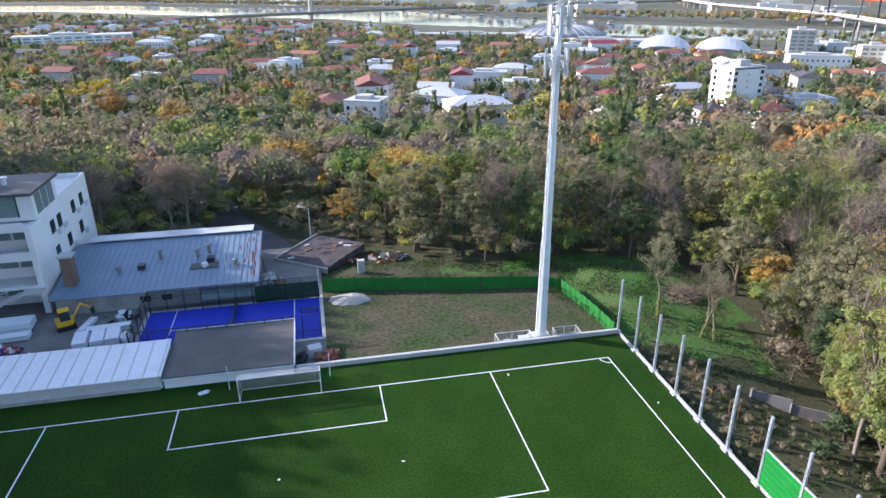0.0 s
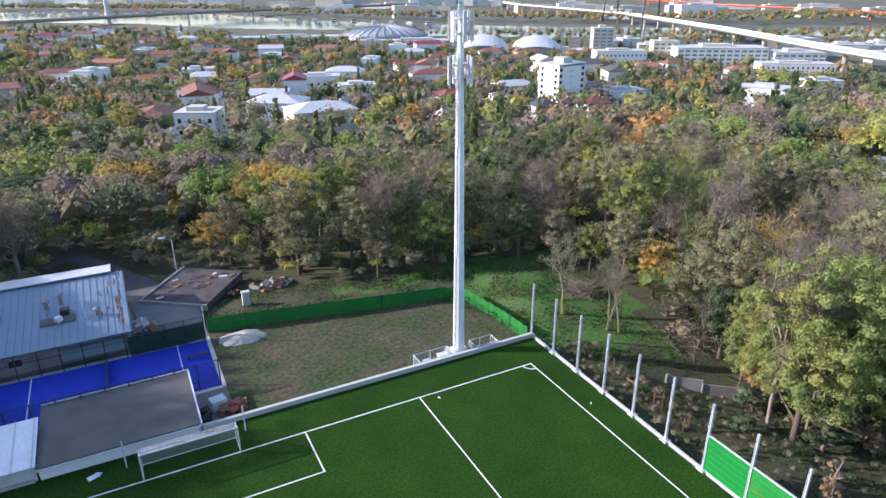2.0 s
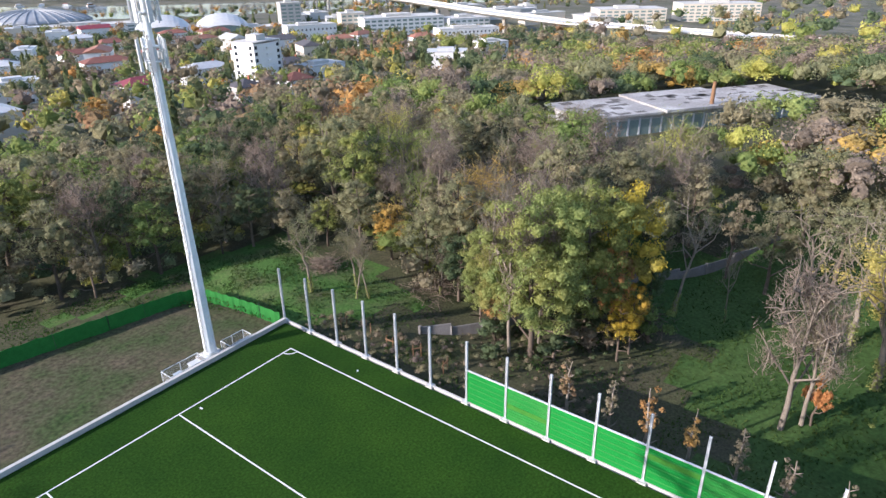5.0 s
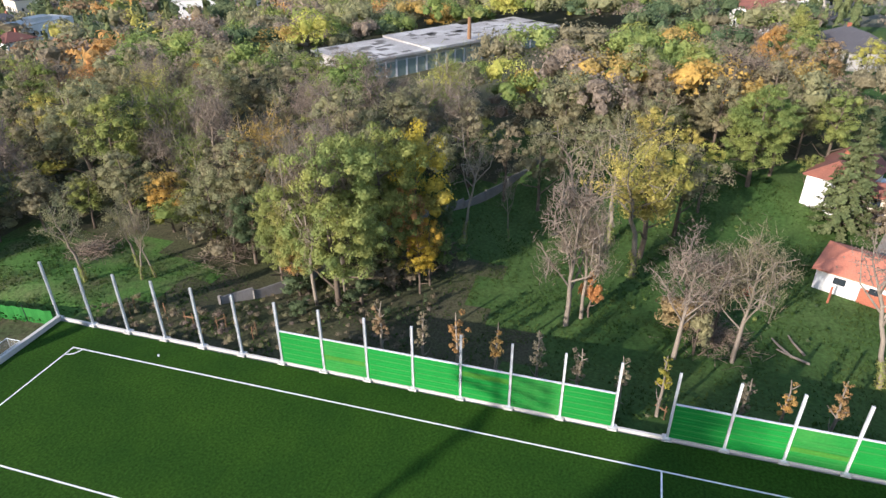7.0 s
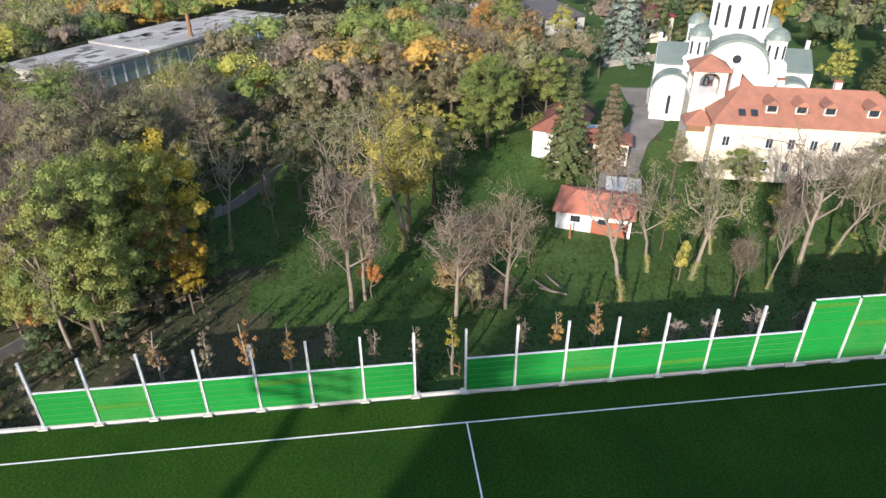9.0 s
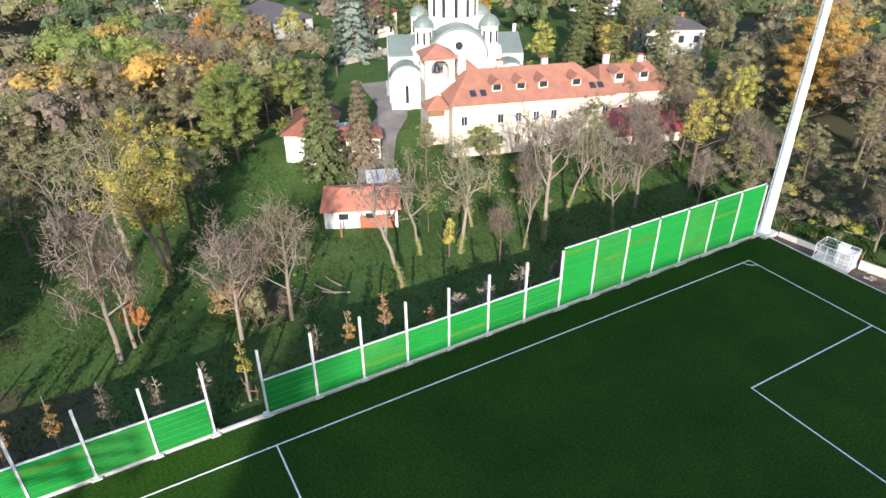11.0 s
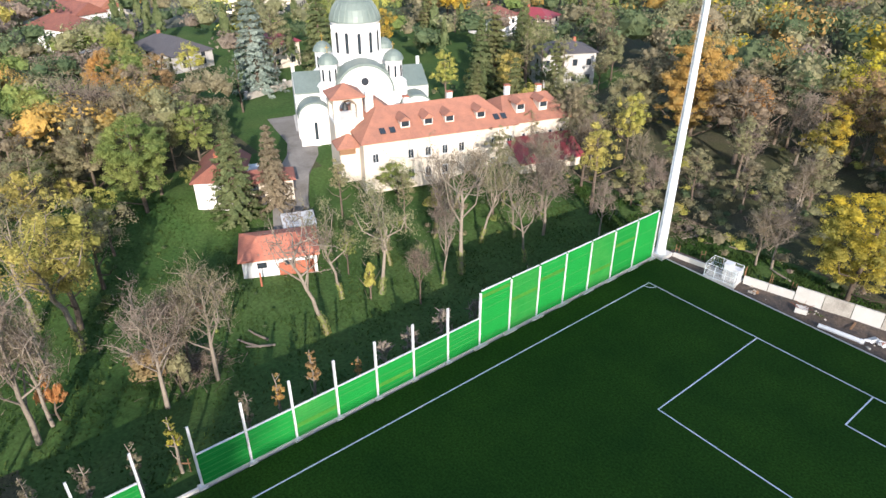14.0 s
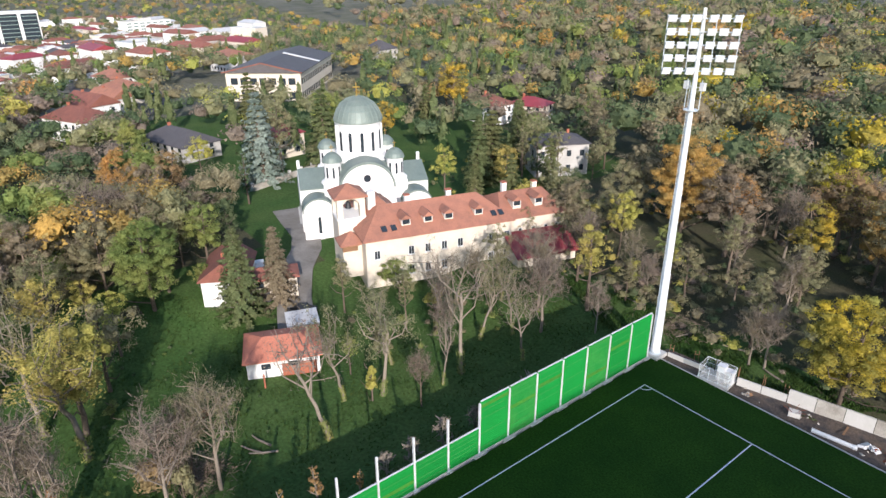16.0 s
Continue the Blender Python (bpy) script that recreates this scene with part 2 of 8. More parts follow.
WALL_GREY = material("dull_grey_concrete", (0.23, 0.22, 0.215), 0.9, vary=0.2, scale=0.5, fine=9, bump=0.01, second=(0.16, 0.15, 0.14), patch=0.45)
DOME = material("dull_grey_dome_sheet", (0.33, 0.35, 0.37), 0.6, 0.1, vary=0.1, scale=0.1, fine=1.0)
STAINED = material("stained_flat_roof", (0.30, 0.29, 0.28), 0.9, vary=0.25, scale=0.12, fine=2.5, second=(0.55, 0.55, 0.54), patch=0.38)
LEAF = {
    "olive": leaf_material("olive_leaves", (0.226, 0.226, 0.128), (0.278, 0.258, 0.146)),
    "green": leaf_material("green_leaves", (0.184, 0.236, 0.078), (0.262, 0.288, 0.092)),
    "dark": leaf_material("dark_green_leaves", (0.098, 0.136, 0.072), (0.140, 0.172, 0.088)),
    "lime": leaf_material("yellow_green_leaves", (0.384, 0.378, 0.104), (0.459, 0.401, 0.117)),
    "locust": leaf_material("pale_green_leaves", (0.232, 0.280, 0.100), (0.330, 0.330, 0.108)),
    "yellow": leaf_material("yellow_leaves", (0.530, 0.395, 0.058), (0.290, 0.260, 0.075)),
    "orange": leaf_material("orange_leaves", (0.490, 0.282, 0.095), (0.370, 0.258, 0.108)),
    "russet": leaf_material("russet_leaves", (0.335, 0.215, 0.120), (0.290, 0.215, 0.120)),
    "brown": leaf_material("brown_grey_leaves", (0.265, 0.225, 0.150), (0.225, 0.198, 0.130)),
    "needle": leaf_material("conifer_needles", (0.130, 0.160, 0.072), (0.175, 0.190, 0.088)),
    "blue_needle": leaf_material("blue_grey_needles", (0.280, 0.335, 0.295), (0.225, 0.285, 0.245)),
    "twig": leaf_material("fine_twigs", (0.288, 0.230, 0.183), (0.228, 0.186, 0.151), 0.20, 0.01),
    "blade": leaf_material("grass_blades", (0.046, 0.092, 0.024), (0.066, 0.098, 0.030)),
}

# ---- mesh helpers ----


class Shape:
    """Points and faces of one mesh, put together from simple forms."""

    def __init__(self):
        self.v, self.f = [], []

    def add(self, points, faces):
        k = len(self.v)
        self.v += [tuple(p) for p in points]
        self.f += [tuple(k + i for i in face) for face in faces]
        return self

    def box(self, x0, y0, z0, x1, y1, z1):
        p = [(x, y, z) for z in (z0, z1) for y in (y0, y1) for x in (x0, x1)]
        return self.add(p, [(0, 2, 3, 1), (4, 5, 7, 6), (0, 1, 5, 4), (2, 6, 7, 3), (0, 4, 6, 2), (1, 3, 7, 5)])

    def turned_box(self, centre, size, turn=0.0, tilt=0.0):
        m = pose(*centre, tilt, 0, turn)
        a, b, c = [s / 2 for s in size]
        p = [m @ Vector((x, y, z)) for z in (-c, c) for y in (-b, b) for x in (-a, a)]
        return self.add(p, [(0, 2, 3, 1), (4, 5, 7, 6), (0, 1, 5, 4), (2, 6, 7, 3), (0, 4, 6, 2), (1, 3, 7, 5)])

    def bar(self, a, b, r0, r1=None, n=6, caps=True):
        a, b, r1 = Vector(a), Vector(b), r0 if r1 is None else r1
        d = (b - a).normalized()
        u = d.orthogonal().normalized()
        w = d.cross(u)
        ring = [u * math.cos(2 * math.pi * i / n) + w * math.sin(2 * math.pi * i / n) for i in range(n)]
        p = [a + q * r0 for q in ring] + [b + q * r1 for q in ring]
        f = [(i, (i + 1) % n, n + (i + 1) % n, n + i) for i in range(n)]
        return self.add(p, f + ([tuple(range(n))[::-1], tuple(range(n, 2 * n))] if caps else []))

    def lathe(self, rings, n=16, at=(0, 0), turn=0.0):
        """Rings of (radius, height) about an upright axis."""
        p = [(at[0] + r * math.cos(turn + 2 * math.pi * i / n), at[1] + r * math.sin(turn + 2 * math.pi * i / n), z) for r, z in rings for i in range(n)]
        f = [(k * n + i, k * n + (i + 1) % n, (k + 1) * n + (i + 1) % n, (k + 1) * n + i) for k in range(len(rings) - 1) for i in range(n)]
        f += [tuple(range(n))[::-1], tuple(range((len(rings) - 1) * n, len(rings) * n))]
        return self.add(p, f)

    def prism(self, outline, z0, z1):
        n = len(outline)
        p = [(x, y, z0) for x, y in outline] + [(x, y, z1) for x, y in outline]
        return self.add(p, [tuple(range(n))[::-1], tuple(range(n, 2 * n))] + [(i, (i + 1) % n, n + (i + 1) % n, n + i) for i in range(n)])

    def profile_x(self, outline, x0, x1):
        """An outline in y and z, drawn out along x."""
        n = len(outline)
        p = [(x0, y, z) for y, z in outline] + [(x1, y, z) for y, z in outline]
        return self.add(p, [tuple(range(n))[::-1], tuple(range(n, 2 * n))] + [(i, (i + 1) % n, n + (i + 1) % n, n + i) for i in range(n)])

    def profile_y(self, outline, y0, y1):
        """An outline in x and z, drawn out along y."""
        n = len(outline)
        p = [(x, y0, z) for x, z in outline] + [(x, y1, z) for x, z in outline]
        return self.add(p, [tuple(range(n)), tuple(range(n, 2 * n))[::-1]] + [(i, n + i, n + (i + 1) % n, (i + 1) % n) for i in range(n)])

    def hip_roof(self, x0, y0, x1, y1, z, top, over=0.4, hip=None, thick=0.18):
        """A hipped roof; hip 0 makes plain gables. The ridge runs along the longer side."""
        x0, y0, x1, y1 = x0 - over, y0 - over, x1 + over, y1 + over
        along_x = x1 - x0 >= y1 - y0
        half = (y1 - y0) / 2 if along_x else (x1 - x0) / 2
        h = half if hip is None else hip
        if along_x:
            ridge = [(x0 + h, (y0 + y1) / 2, top), (x1 - h, (y0 + y1) / 2, top)]
        else:
            ridge = [((x0 + x1) / 2, y0 + h, top), ((x0 + x1) / 2, y1 - h, top)]
        p = [(x0, y0, z), (x1, y0, z), (x1, y1, z), (x0, y1, z)]
        p = p + [(a, b, c - thick) for a, b, c in p] + ridge
        if along_x:
            f = [(0, 1, 9, 8), (1, 2, 9), (2, 3, 8, 9), (3, 0, 8)]
        else:
            f = [(0, 1, 8), (1, 2, 9, 8), (2, 3, 9), (3, 0, 8, 9)]
        return self.add(p, f + [(4, 5, 1, 0), (5, 6, 2, 1), (6, 7, 3, 2), (7, 4, 0, 3), (7, 6, 5, 4)])

    def mesh(self, name, mat, smooth=False):
        me = bpy.data.meshes.new(name)
        me.from_pydata(self.v, [], self.f)
        bm = bmesh.new()
        bm.from_mesh(me)
        bmesh.ops.recalc_face_normals(bm, faces=bm.faces)
        bm.to_mesh(me)
        bm.free()
        me.materials.append(mat)
        if smooth:
            me.shade_smooth()
        return me


def part(name, shape, mat, parent, label="", smooth=False, at=None):
    """One mesh under a thing or under a part."""
    ob = new(name, shape if isinstance(shape, bpy.types.Mesh) else shape.mesh(name, mat, smooth))
    ob.parent = parent
    if at is not None:
        ob.matrix_basis = at
    return tagged(ob, label)


def thing(name, at, label, category, group="", kind=""):
    ob = new(name)
    ob.matrix_basis = at
    ob.empty_display_size = 0.3
    return tagged(ob, label, category, group, kind)


def solid(name, shape, mat, label, category, group="", kind="", at=None, smooth=False):
    ob = new(name, shape.mesh(name, mat, smooth))
    if at is not None:
        ob.matrix_basis = at
    return tagged(ob, label, category, group, kind)


def fast_mesh(name, points, triangles, mats, index=None):
    """A mesh out of arrays of points and triangles."""
    me = bpy.data.meshes.new(name)
    points, triangles = np.asarray(points, np.float32), np.asarray(triangles, np.int32)
    me.vertices.add(len(points))
    me.vertices.foreach_set("co", points.ravel())
    me.loops.add(triangles.size)
    me.loops.foreach_set("vertex_index", triangles.ravel())
    me.polygons.add(len(triangles))
    me.polygons.foreach_set("loop_start", np.arange(0, triangles.size, 3, dtype=np.int32))
    if index is not None:
        me.polygons.foreach_set("material_index", np.asarray(index, np.int32))
    for m in mats:
        me.materials.append(m)
    me.update(calc_edges=True)
    me.validate()
    return me


def smoothstep(a, b, x):
    t = np.clip((np.asarray(x, float) - a) / (b - a), 0, 1)
    return t * t * (3 - 2 * t)


NORTH = ((-1e4, -0.8), (5, -0.8), (26, -1.0), (45, -3.0), (100, -8.0), (170, -14.0), (330, -23.5), (450, -27.0), (1e5, -27.0))


BANK = ((-1500, 2150), (-600, 1750), (40, 1200), (110, 1060), (195, 965), (290, 890), (345, 730), (461, 645), (566, 590), (720, 528), (848, 435), (1019, 317), (1600, 60), (3000, -450))
FAR_SIDE = ((-1500, 2550), (-600, 2250), (10, 1700), (204, 1590), (319, 1260), (419, 1060), (540, 910), (663, 800), (871, 645), (1137, 590), (1483, 422), (2200, 150), (3000, -150))


def ground(x, y):
    """The height of the ground: flat round the pitch, falling northwards to the river plain, with unseen hills added in
    the west to cast shade.
    """
    x, y = np.asarray(x, float), np.asarray(y, float)
    g = y + 0.55 * np.maximum(0, x - 60)
    z = np.interp(g, [a for a, _ in NORTH], [b for _, b in NORTH])
    z = z + 1.3 * np.exp(-(((x - 8) / 9) ** 2 + ((y - 15) / 8) ** 2)) - 2.0 * np.exp(-(((x - 19) / 8) ** 2 + ((y + 11) / 9) ** 2))
    # added steep hill out of view, its height set to shade the pitch
    z = z + 54.6 * smoothstep(-98, -112, x) * smoothstep(18, 12, y) * smoothstep(-57, -47, y)
    # added lower rise out of view, lifts the trees that shade the yard
    z = z + 15 * smoothstep(-98, -112, x) * smoothstep(12, 18, y) * smoothstep(112, 100, y)
    z = z - 2.5 * smoothstep(4, 16, x) * smoothstep(60, 44, x) * smoothstep(-18, -32, y) * smoothstep(-112, -98, y)
    z = z + 10 * smoothstep(-130, -420, y) * smoothstep(120, 0, x)
    z = z - 14 * smoothstep(180, 700, x) * smoothstep(60, -100, y)
    z = z + 0.25 * np.sin(x * 0.21 + 1) * np.sin(y * 0.17) * smoothstep(5, 30, np.maximum(np.maximum(x - 5, y - 24), np.maximum(-y - 112, -x - 72)))
    bank = np.interp(x, [a for a, _ in BANK], [b for _, b in BANK])
    beyond = np.interp(x, [a for a, _ in FAR_SIDE], [b for _, b in FAR_SIDE])
    return z - 5 * smoothstep(0, 25, y - bank) * smoothstep(0, 25, beyond - y)


def on_ground(x, y):
    return float(ground(x, y))

# ---- ground ----
def spaced(stops):
    """Coordinates from stop to stop, with a step of its own for each stretch."""
    out = []
    for (a, step), (b, _) in zip(stops, stops[1:]):
        out += list(np.arange(a, b, step))
    return np.array(out + [stops[-1][0]])


gx = spaced(((-4500, 400), (-900, 60), (-300, 15), (-126, 3), (130, 12), (500, 20), (1300, 60), (2000, 300), (4800, 1)))
gy = spaced(((-4500, 400), (-900, 50), (-300, 12), (-160, 3), (80, 8), (300, 20), (1100, 20), (1750, 60), (2600, 400), (4900, 1)))
X, Y = np.meshgrid(gx, gy)
Z = ground(X, Y)
pitch_area = (X > -76) & (X < 3.6) & (Y > -108.5) & (Y < 4.6)
Z = np.where(pitch_area, np.minimum(Z, -0.6), Z)
Z = np.where((X > -79) & (X < -27) & (Y > 4.6) & (Y < 41), np.minimum(Z, -1.35), Z)
Z = np.where((X > -29) & (X < 3.2) & (Y > 4.6) & (Y < 23.5), np.minimum(Z, -1.2), Z)
nx = len(gx)
ii, jj = np.meshgrid(np.arange(nx - 1), np.arange(len(gy) - 1))
a = (jj * nx + ii).ravel()
tri = np.concatenate([np.stack([a, a + 1, a + nx + 1], 1), np.stack([a, a + nx + 1, a + nx], 1)])
cx, cy = ((X[:-1, :-1] + X[1:, 1:]) / 2).ravel(), ((Y[:-1, :-1] + Y[1:, 1:]) / 2).ravel()
wob = 4 * np.sin(cx * 0.31) + 3 * np.sin(cy * 0.43 + cx * 0.2)
zone = np.ones(len(cx), int)
zone[(cx > 3.6) & (cx < 64 + wob) & (cy > -122) & (cy < -14) & (cy < -10 - 0.4 * (cx - 20) + wob)] = 2
zone[(cx > 60) & (cx < 112) & (cy > -110) & (cy < -86)] = 2
zone[(cx > 56) & (cx < 186) & (cy > -184) & (cy < -100)] = 2
zone[(cx > 112) & (cx < 186) & (cy > -101) & (cy < -82 + wob)] = 2
zone[(cx > -2) & (cx < 19.5 + wob / 3) & (cy > -12) & (cy < 27 + wob / 2)] = 0
zone[(cx > 3.6) & (cx < 30 + wob) & (cy > -34 + wob) & (cy < -2 + wob / 2)] = 1
zone[(cx > -18) & (cx < 12) & (cy > -122 + wob / 2) & (cy < -109.5)] = 2
zone[(cx > -12 + wob) & (cx < 4) & (cy > 20) & (cy < 30 + wob / 2)] = 0
zone[(cy > 175) | (cx > 380) | ((cx > 190) & (cy < -60)) | (cy < -420)] = 3
terrain = new("ground", fast_mesh("ground", np.stack([X.ravel(), Y.ravel(), Z.ravel()], 1), tri, (GRASS, LITTER, MEADOW, URBAN), np.concatenate([zone, zone])))
tagged(terrain, "rolling ground of rough grass, leaf litter and town land", "ground", kind="structure")

river = Shape()
river_x = sorted({x for x, _ in BANK} | {x for x, _ in FAR_SIDE})
river.v = [(x, float(np.interp(x, *zip(*BANK))) - 12, -29.2) for x in river_x] + [(x, float(np.interp(x, *zip(*FAR_SIDE))) + 12, -29.2) for x in river_x]
river.f = [(i, i + 1, len(river_x) + i + 1, len(river_x) + i) for i in range(len(river_x) - 1)]
solid("water", river, WATER, "broad pale river below the town", "river", kind="structure")

# ---- pitch ----
LEN = 102.34
WIDE = 65.6
pitch = solid("pitch", Shape().box(-73.5, -108.45, -0.7, 3.0, 4.3, 0.0), TURF, "green artificial turf football pitch", "pitch", kind="structure")


def line(name, x0, y0, x1, y1):
    part(name, Shape().box(min(x0, x1) - 0.06, min(y0, y1) - 0.06, 0.004, max(x0, x1) + 0.06, max(y0, y1) + 0.06, 0.012), LINE, pitch)


def arc(name, cx, cy, r, a0, a1, n=24):
    s = Shape()
    for i in range(n):
        u, v = radians(a0 + (a1 - a0) * i / n), radians(a0 + (a1 - a0) * (i + 1) / n)
        p = [(cx + q * math.cos(w), cy + q * math.sin(w)) for q, w in ((r - 0.06, u), (r + 0.06, u), (r + 0.06, v), (r - 0.06, v))]
        s.prism(p, 0.004, 0.012)
    part(name, s, LINE, pitch)


line("touch_line", 0, 0, 0, -LEN)
line("touch_line", -WIDE, 0, -WIDE, -LEN)
line("halfway_line", -0.12, -50.9, -WIDE + 0.12, -50.9)
arc("centre_circle", -WIDE / 2, -50.9, 9.15, 0, 360, 64)
for y, s, off in ((0, -1, 0), (-LEN, 1, -0.53)):
    line("goal_line", -0.12, y, -WIDE + 0.12, y)
    a, b = -12.64 + off, -12.64 + off - 40.32
    line("penalty_area_line", a, y + s * 0.12, a, y + s * 16.5)
    line("penalty_area_line", b, y + s * 0.12, b, y + s * 16.5)
    line("penalty_area_line", a - 0.12, y + s * 16.5, b + 0.12, y + s * 16.5)
    line("goal_area_line", a - 11, y + s * 0.12, a - 11, y + s * 5.5)
    line("goal_area_line", b + 11, y + s * 0.12, b + 11, y + s * 5.5)
    line("goal_area_line", a - 11.12, y + s * 5.5, b + 11.12, y + s * 5.5)
    part("penalty_spot", Shape().lathe([(0.12, 0.004), (0.12, 0.012)], 12, ((a + b) / 2, y + s * 11)), LINE, pitch)
    arc("penalty_arc", (a + b) / 2, y + s * 11, 9.15, 37 if s > 0 else 217, 143 if s > 0 else 323)
arc("corner_arc", 0, 0, 1.0, 180, 270, 10)
arc("corner_arc", 0, -LEN, 1.0, 90, 180, 10)

# ---- noise barrier along the pitch ----
PX = 3.33


def post_y(k):
    return 4.73 - 4.0 * (k - 1)


barrier = thing("noise_barrier", pose(0, 0, 0), "white steel posts with green corrugated panels beside the pitch", "fence")
h_post = Shape().box(-0.10, -0.085, 0, 0.10, -0.06, 6.3).box(-0.10, 0.06, 0, 0.10, 0.085, 6.3).box(-0.035, -0.075, 0, 0.035, 0.075, 6.3).mesh("post", WHITE_STEEL)
foot = Shape().box(-0.36, -0.34, -0.5, 0.30, 0.34, 0.16).mesh("base", CONCRETE)
long_foot = Shape().box(-0.42, -0.85, -0.5, 0.30, 0.85, 0.15).mesh("base", CONCRETE)
plate = Shape().box(-0.2, -0.2, 0.16, 0.2, 0.2, 0.19).mesh("base_plate", WHITE_STEEL)
for k in range(1, 30):
    p = part("post", h_post, None, barrier, at=pose(PX, post_y(k), 0.0))
    part("base", long_foot if k >= 22 else foot, None, p, "pale concrete foot")
    part("base_plate", plate, None, p)


def corrugated(height):
    """A panel 3.78 m long with flat waves lying along it."""
    n = max(4, round(height / 0.25))
    out = []
    for i in range(n):
        z = height * i / n
        w = height / n
        out += [(0.0, z), (0.0, z + w * 0.40), (0.035, z + w * 0.5), (0.035, z + w * 0.9)]
    out += [(0.0, height)]
    back = [(x + 0.09, z) for x, z in reversed(out)]
    return Shape().profile_y(out + back, -1.885, 1.885)


low_panel, tall_panel = corrugated(3.18).mesh("panel", PANEL), corrugated(6.28).mesh("panel", PANEL)
cap = Shape().box(-0.03, -1.885, 0, 0.12, 1.885, 0.07).mesh("cap_rail", WHITE_STEEL)
rib = Shape().box(-0.012, -1.885, 0, 0.0, 1.885, 0.085).mesh("rib", PANEL_RIB)
board = Shape().box(-0.010, -1.885, 0, 0.0, 1.885, 0.42).mesh("faded_board", PANEL_FADED)
faded_boards = {8: 1.2, 11: 2.2, 17: 1.0, 19: 0.9, 22: 5.45, 23: 3.4, 24: 4.2, 26: 1.8, 27: 3.9}
beam = Shape().box(-0.10, -1.66, -0.5, 0.10, 1.66, 0.17).mesh("base_beam", CONCRETE)
faded = {8: 1, 12: 1, 17: 1, 23: 1, 26: 1}
for k in range(1, 29):
    y = (post_y(k) + post_y(k + 1)) / 2
    part("base_beam", beam, None, barrier, at=pose(PX, y, 0))
    if k < 7 or k == 14:
        continue
    p = part("panel", tall_panel if k >= 22 else low_panel, None, barrier, at=pose(PX - 0.04, y, 0.20))
    top = 6.28 if k >= 22 else 3.18
    part("cap_rail", cap, None, p, "white capping rail", at=pose(0, 0, top))
    rng = random.Random(k)
    if faded.get(k):
        p.material_slots[0].link = "OBJECT"
        p.material_slots[0].material = PANEL_OLD
    for z in ([0.42, 0.98, 1.52, 2.08, 2.64] if k < 22 else [0.5, 1.4, 2.3, 3.2, 4.1, 5.0, 5.8]):
        if k > 14 and rng.random() < 0.4:
            continue
        part("rib", rib, None, p, "pale green rib", at=pose(0.0, 0, z + rng.uniform(-0.05, 0.05)))
    if k in faded_boards:
        part("faded_board", board, None, p, "faded yellow-green board", at=pose(-0.004, 0, faded_boards[k]))

# ---- low walls round the pitch ----
wall = thing("perimeter_wall", pose(0, 0, 0), "low white concrete wall behind the goal line", "wall", kind="structure")
for i in range(9):
    x0 = 3.2 - i * 3.85
    part("wall_segment", Shape().box(x0 - 3.83, 4.35, -1.4, x0, 4.62, 0.42), CONCRETE, wall)
    part("coping", Shape().box(x0 - 3.83, 4.31, 0.42, x0, 4.66, 0.48), CONCRETE, wall)
kerb = thing("kerb", pose(0, 0, 0), "narrow concrete kerb at the end of the turf", "kerb", kind="structure")
for i in range(26):
    part("kerb_stone", Shape().box(2.9 - i * 3, -108.62, -0.6, 2.9 - i * 3 + 2.98, -108.47, 0.05), CONCRETE, kerb)

# ---- floodlight masts ----


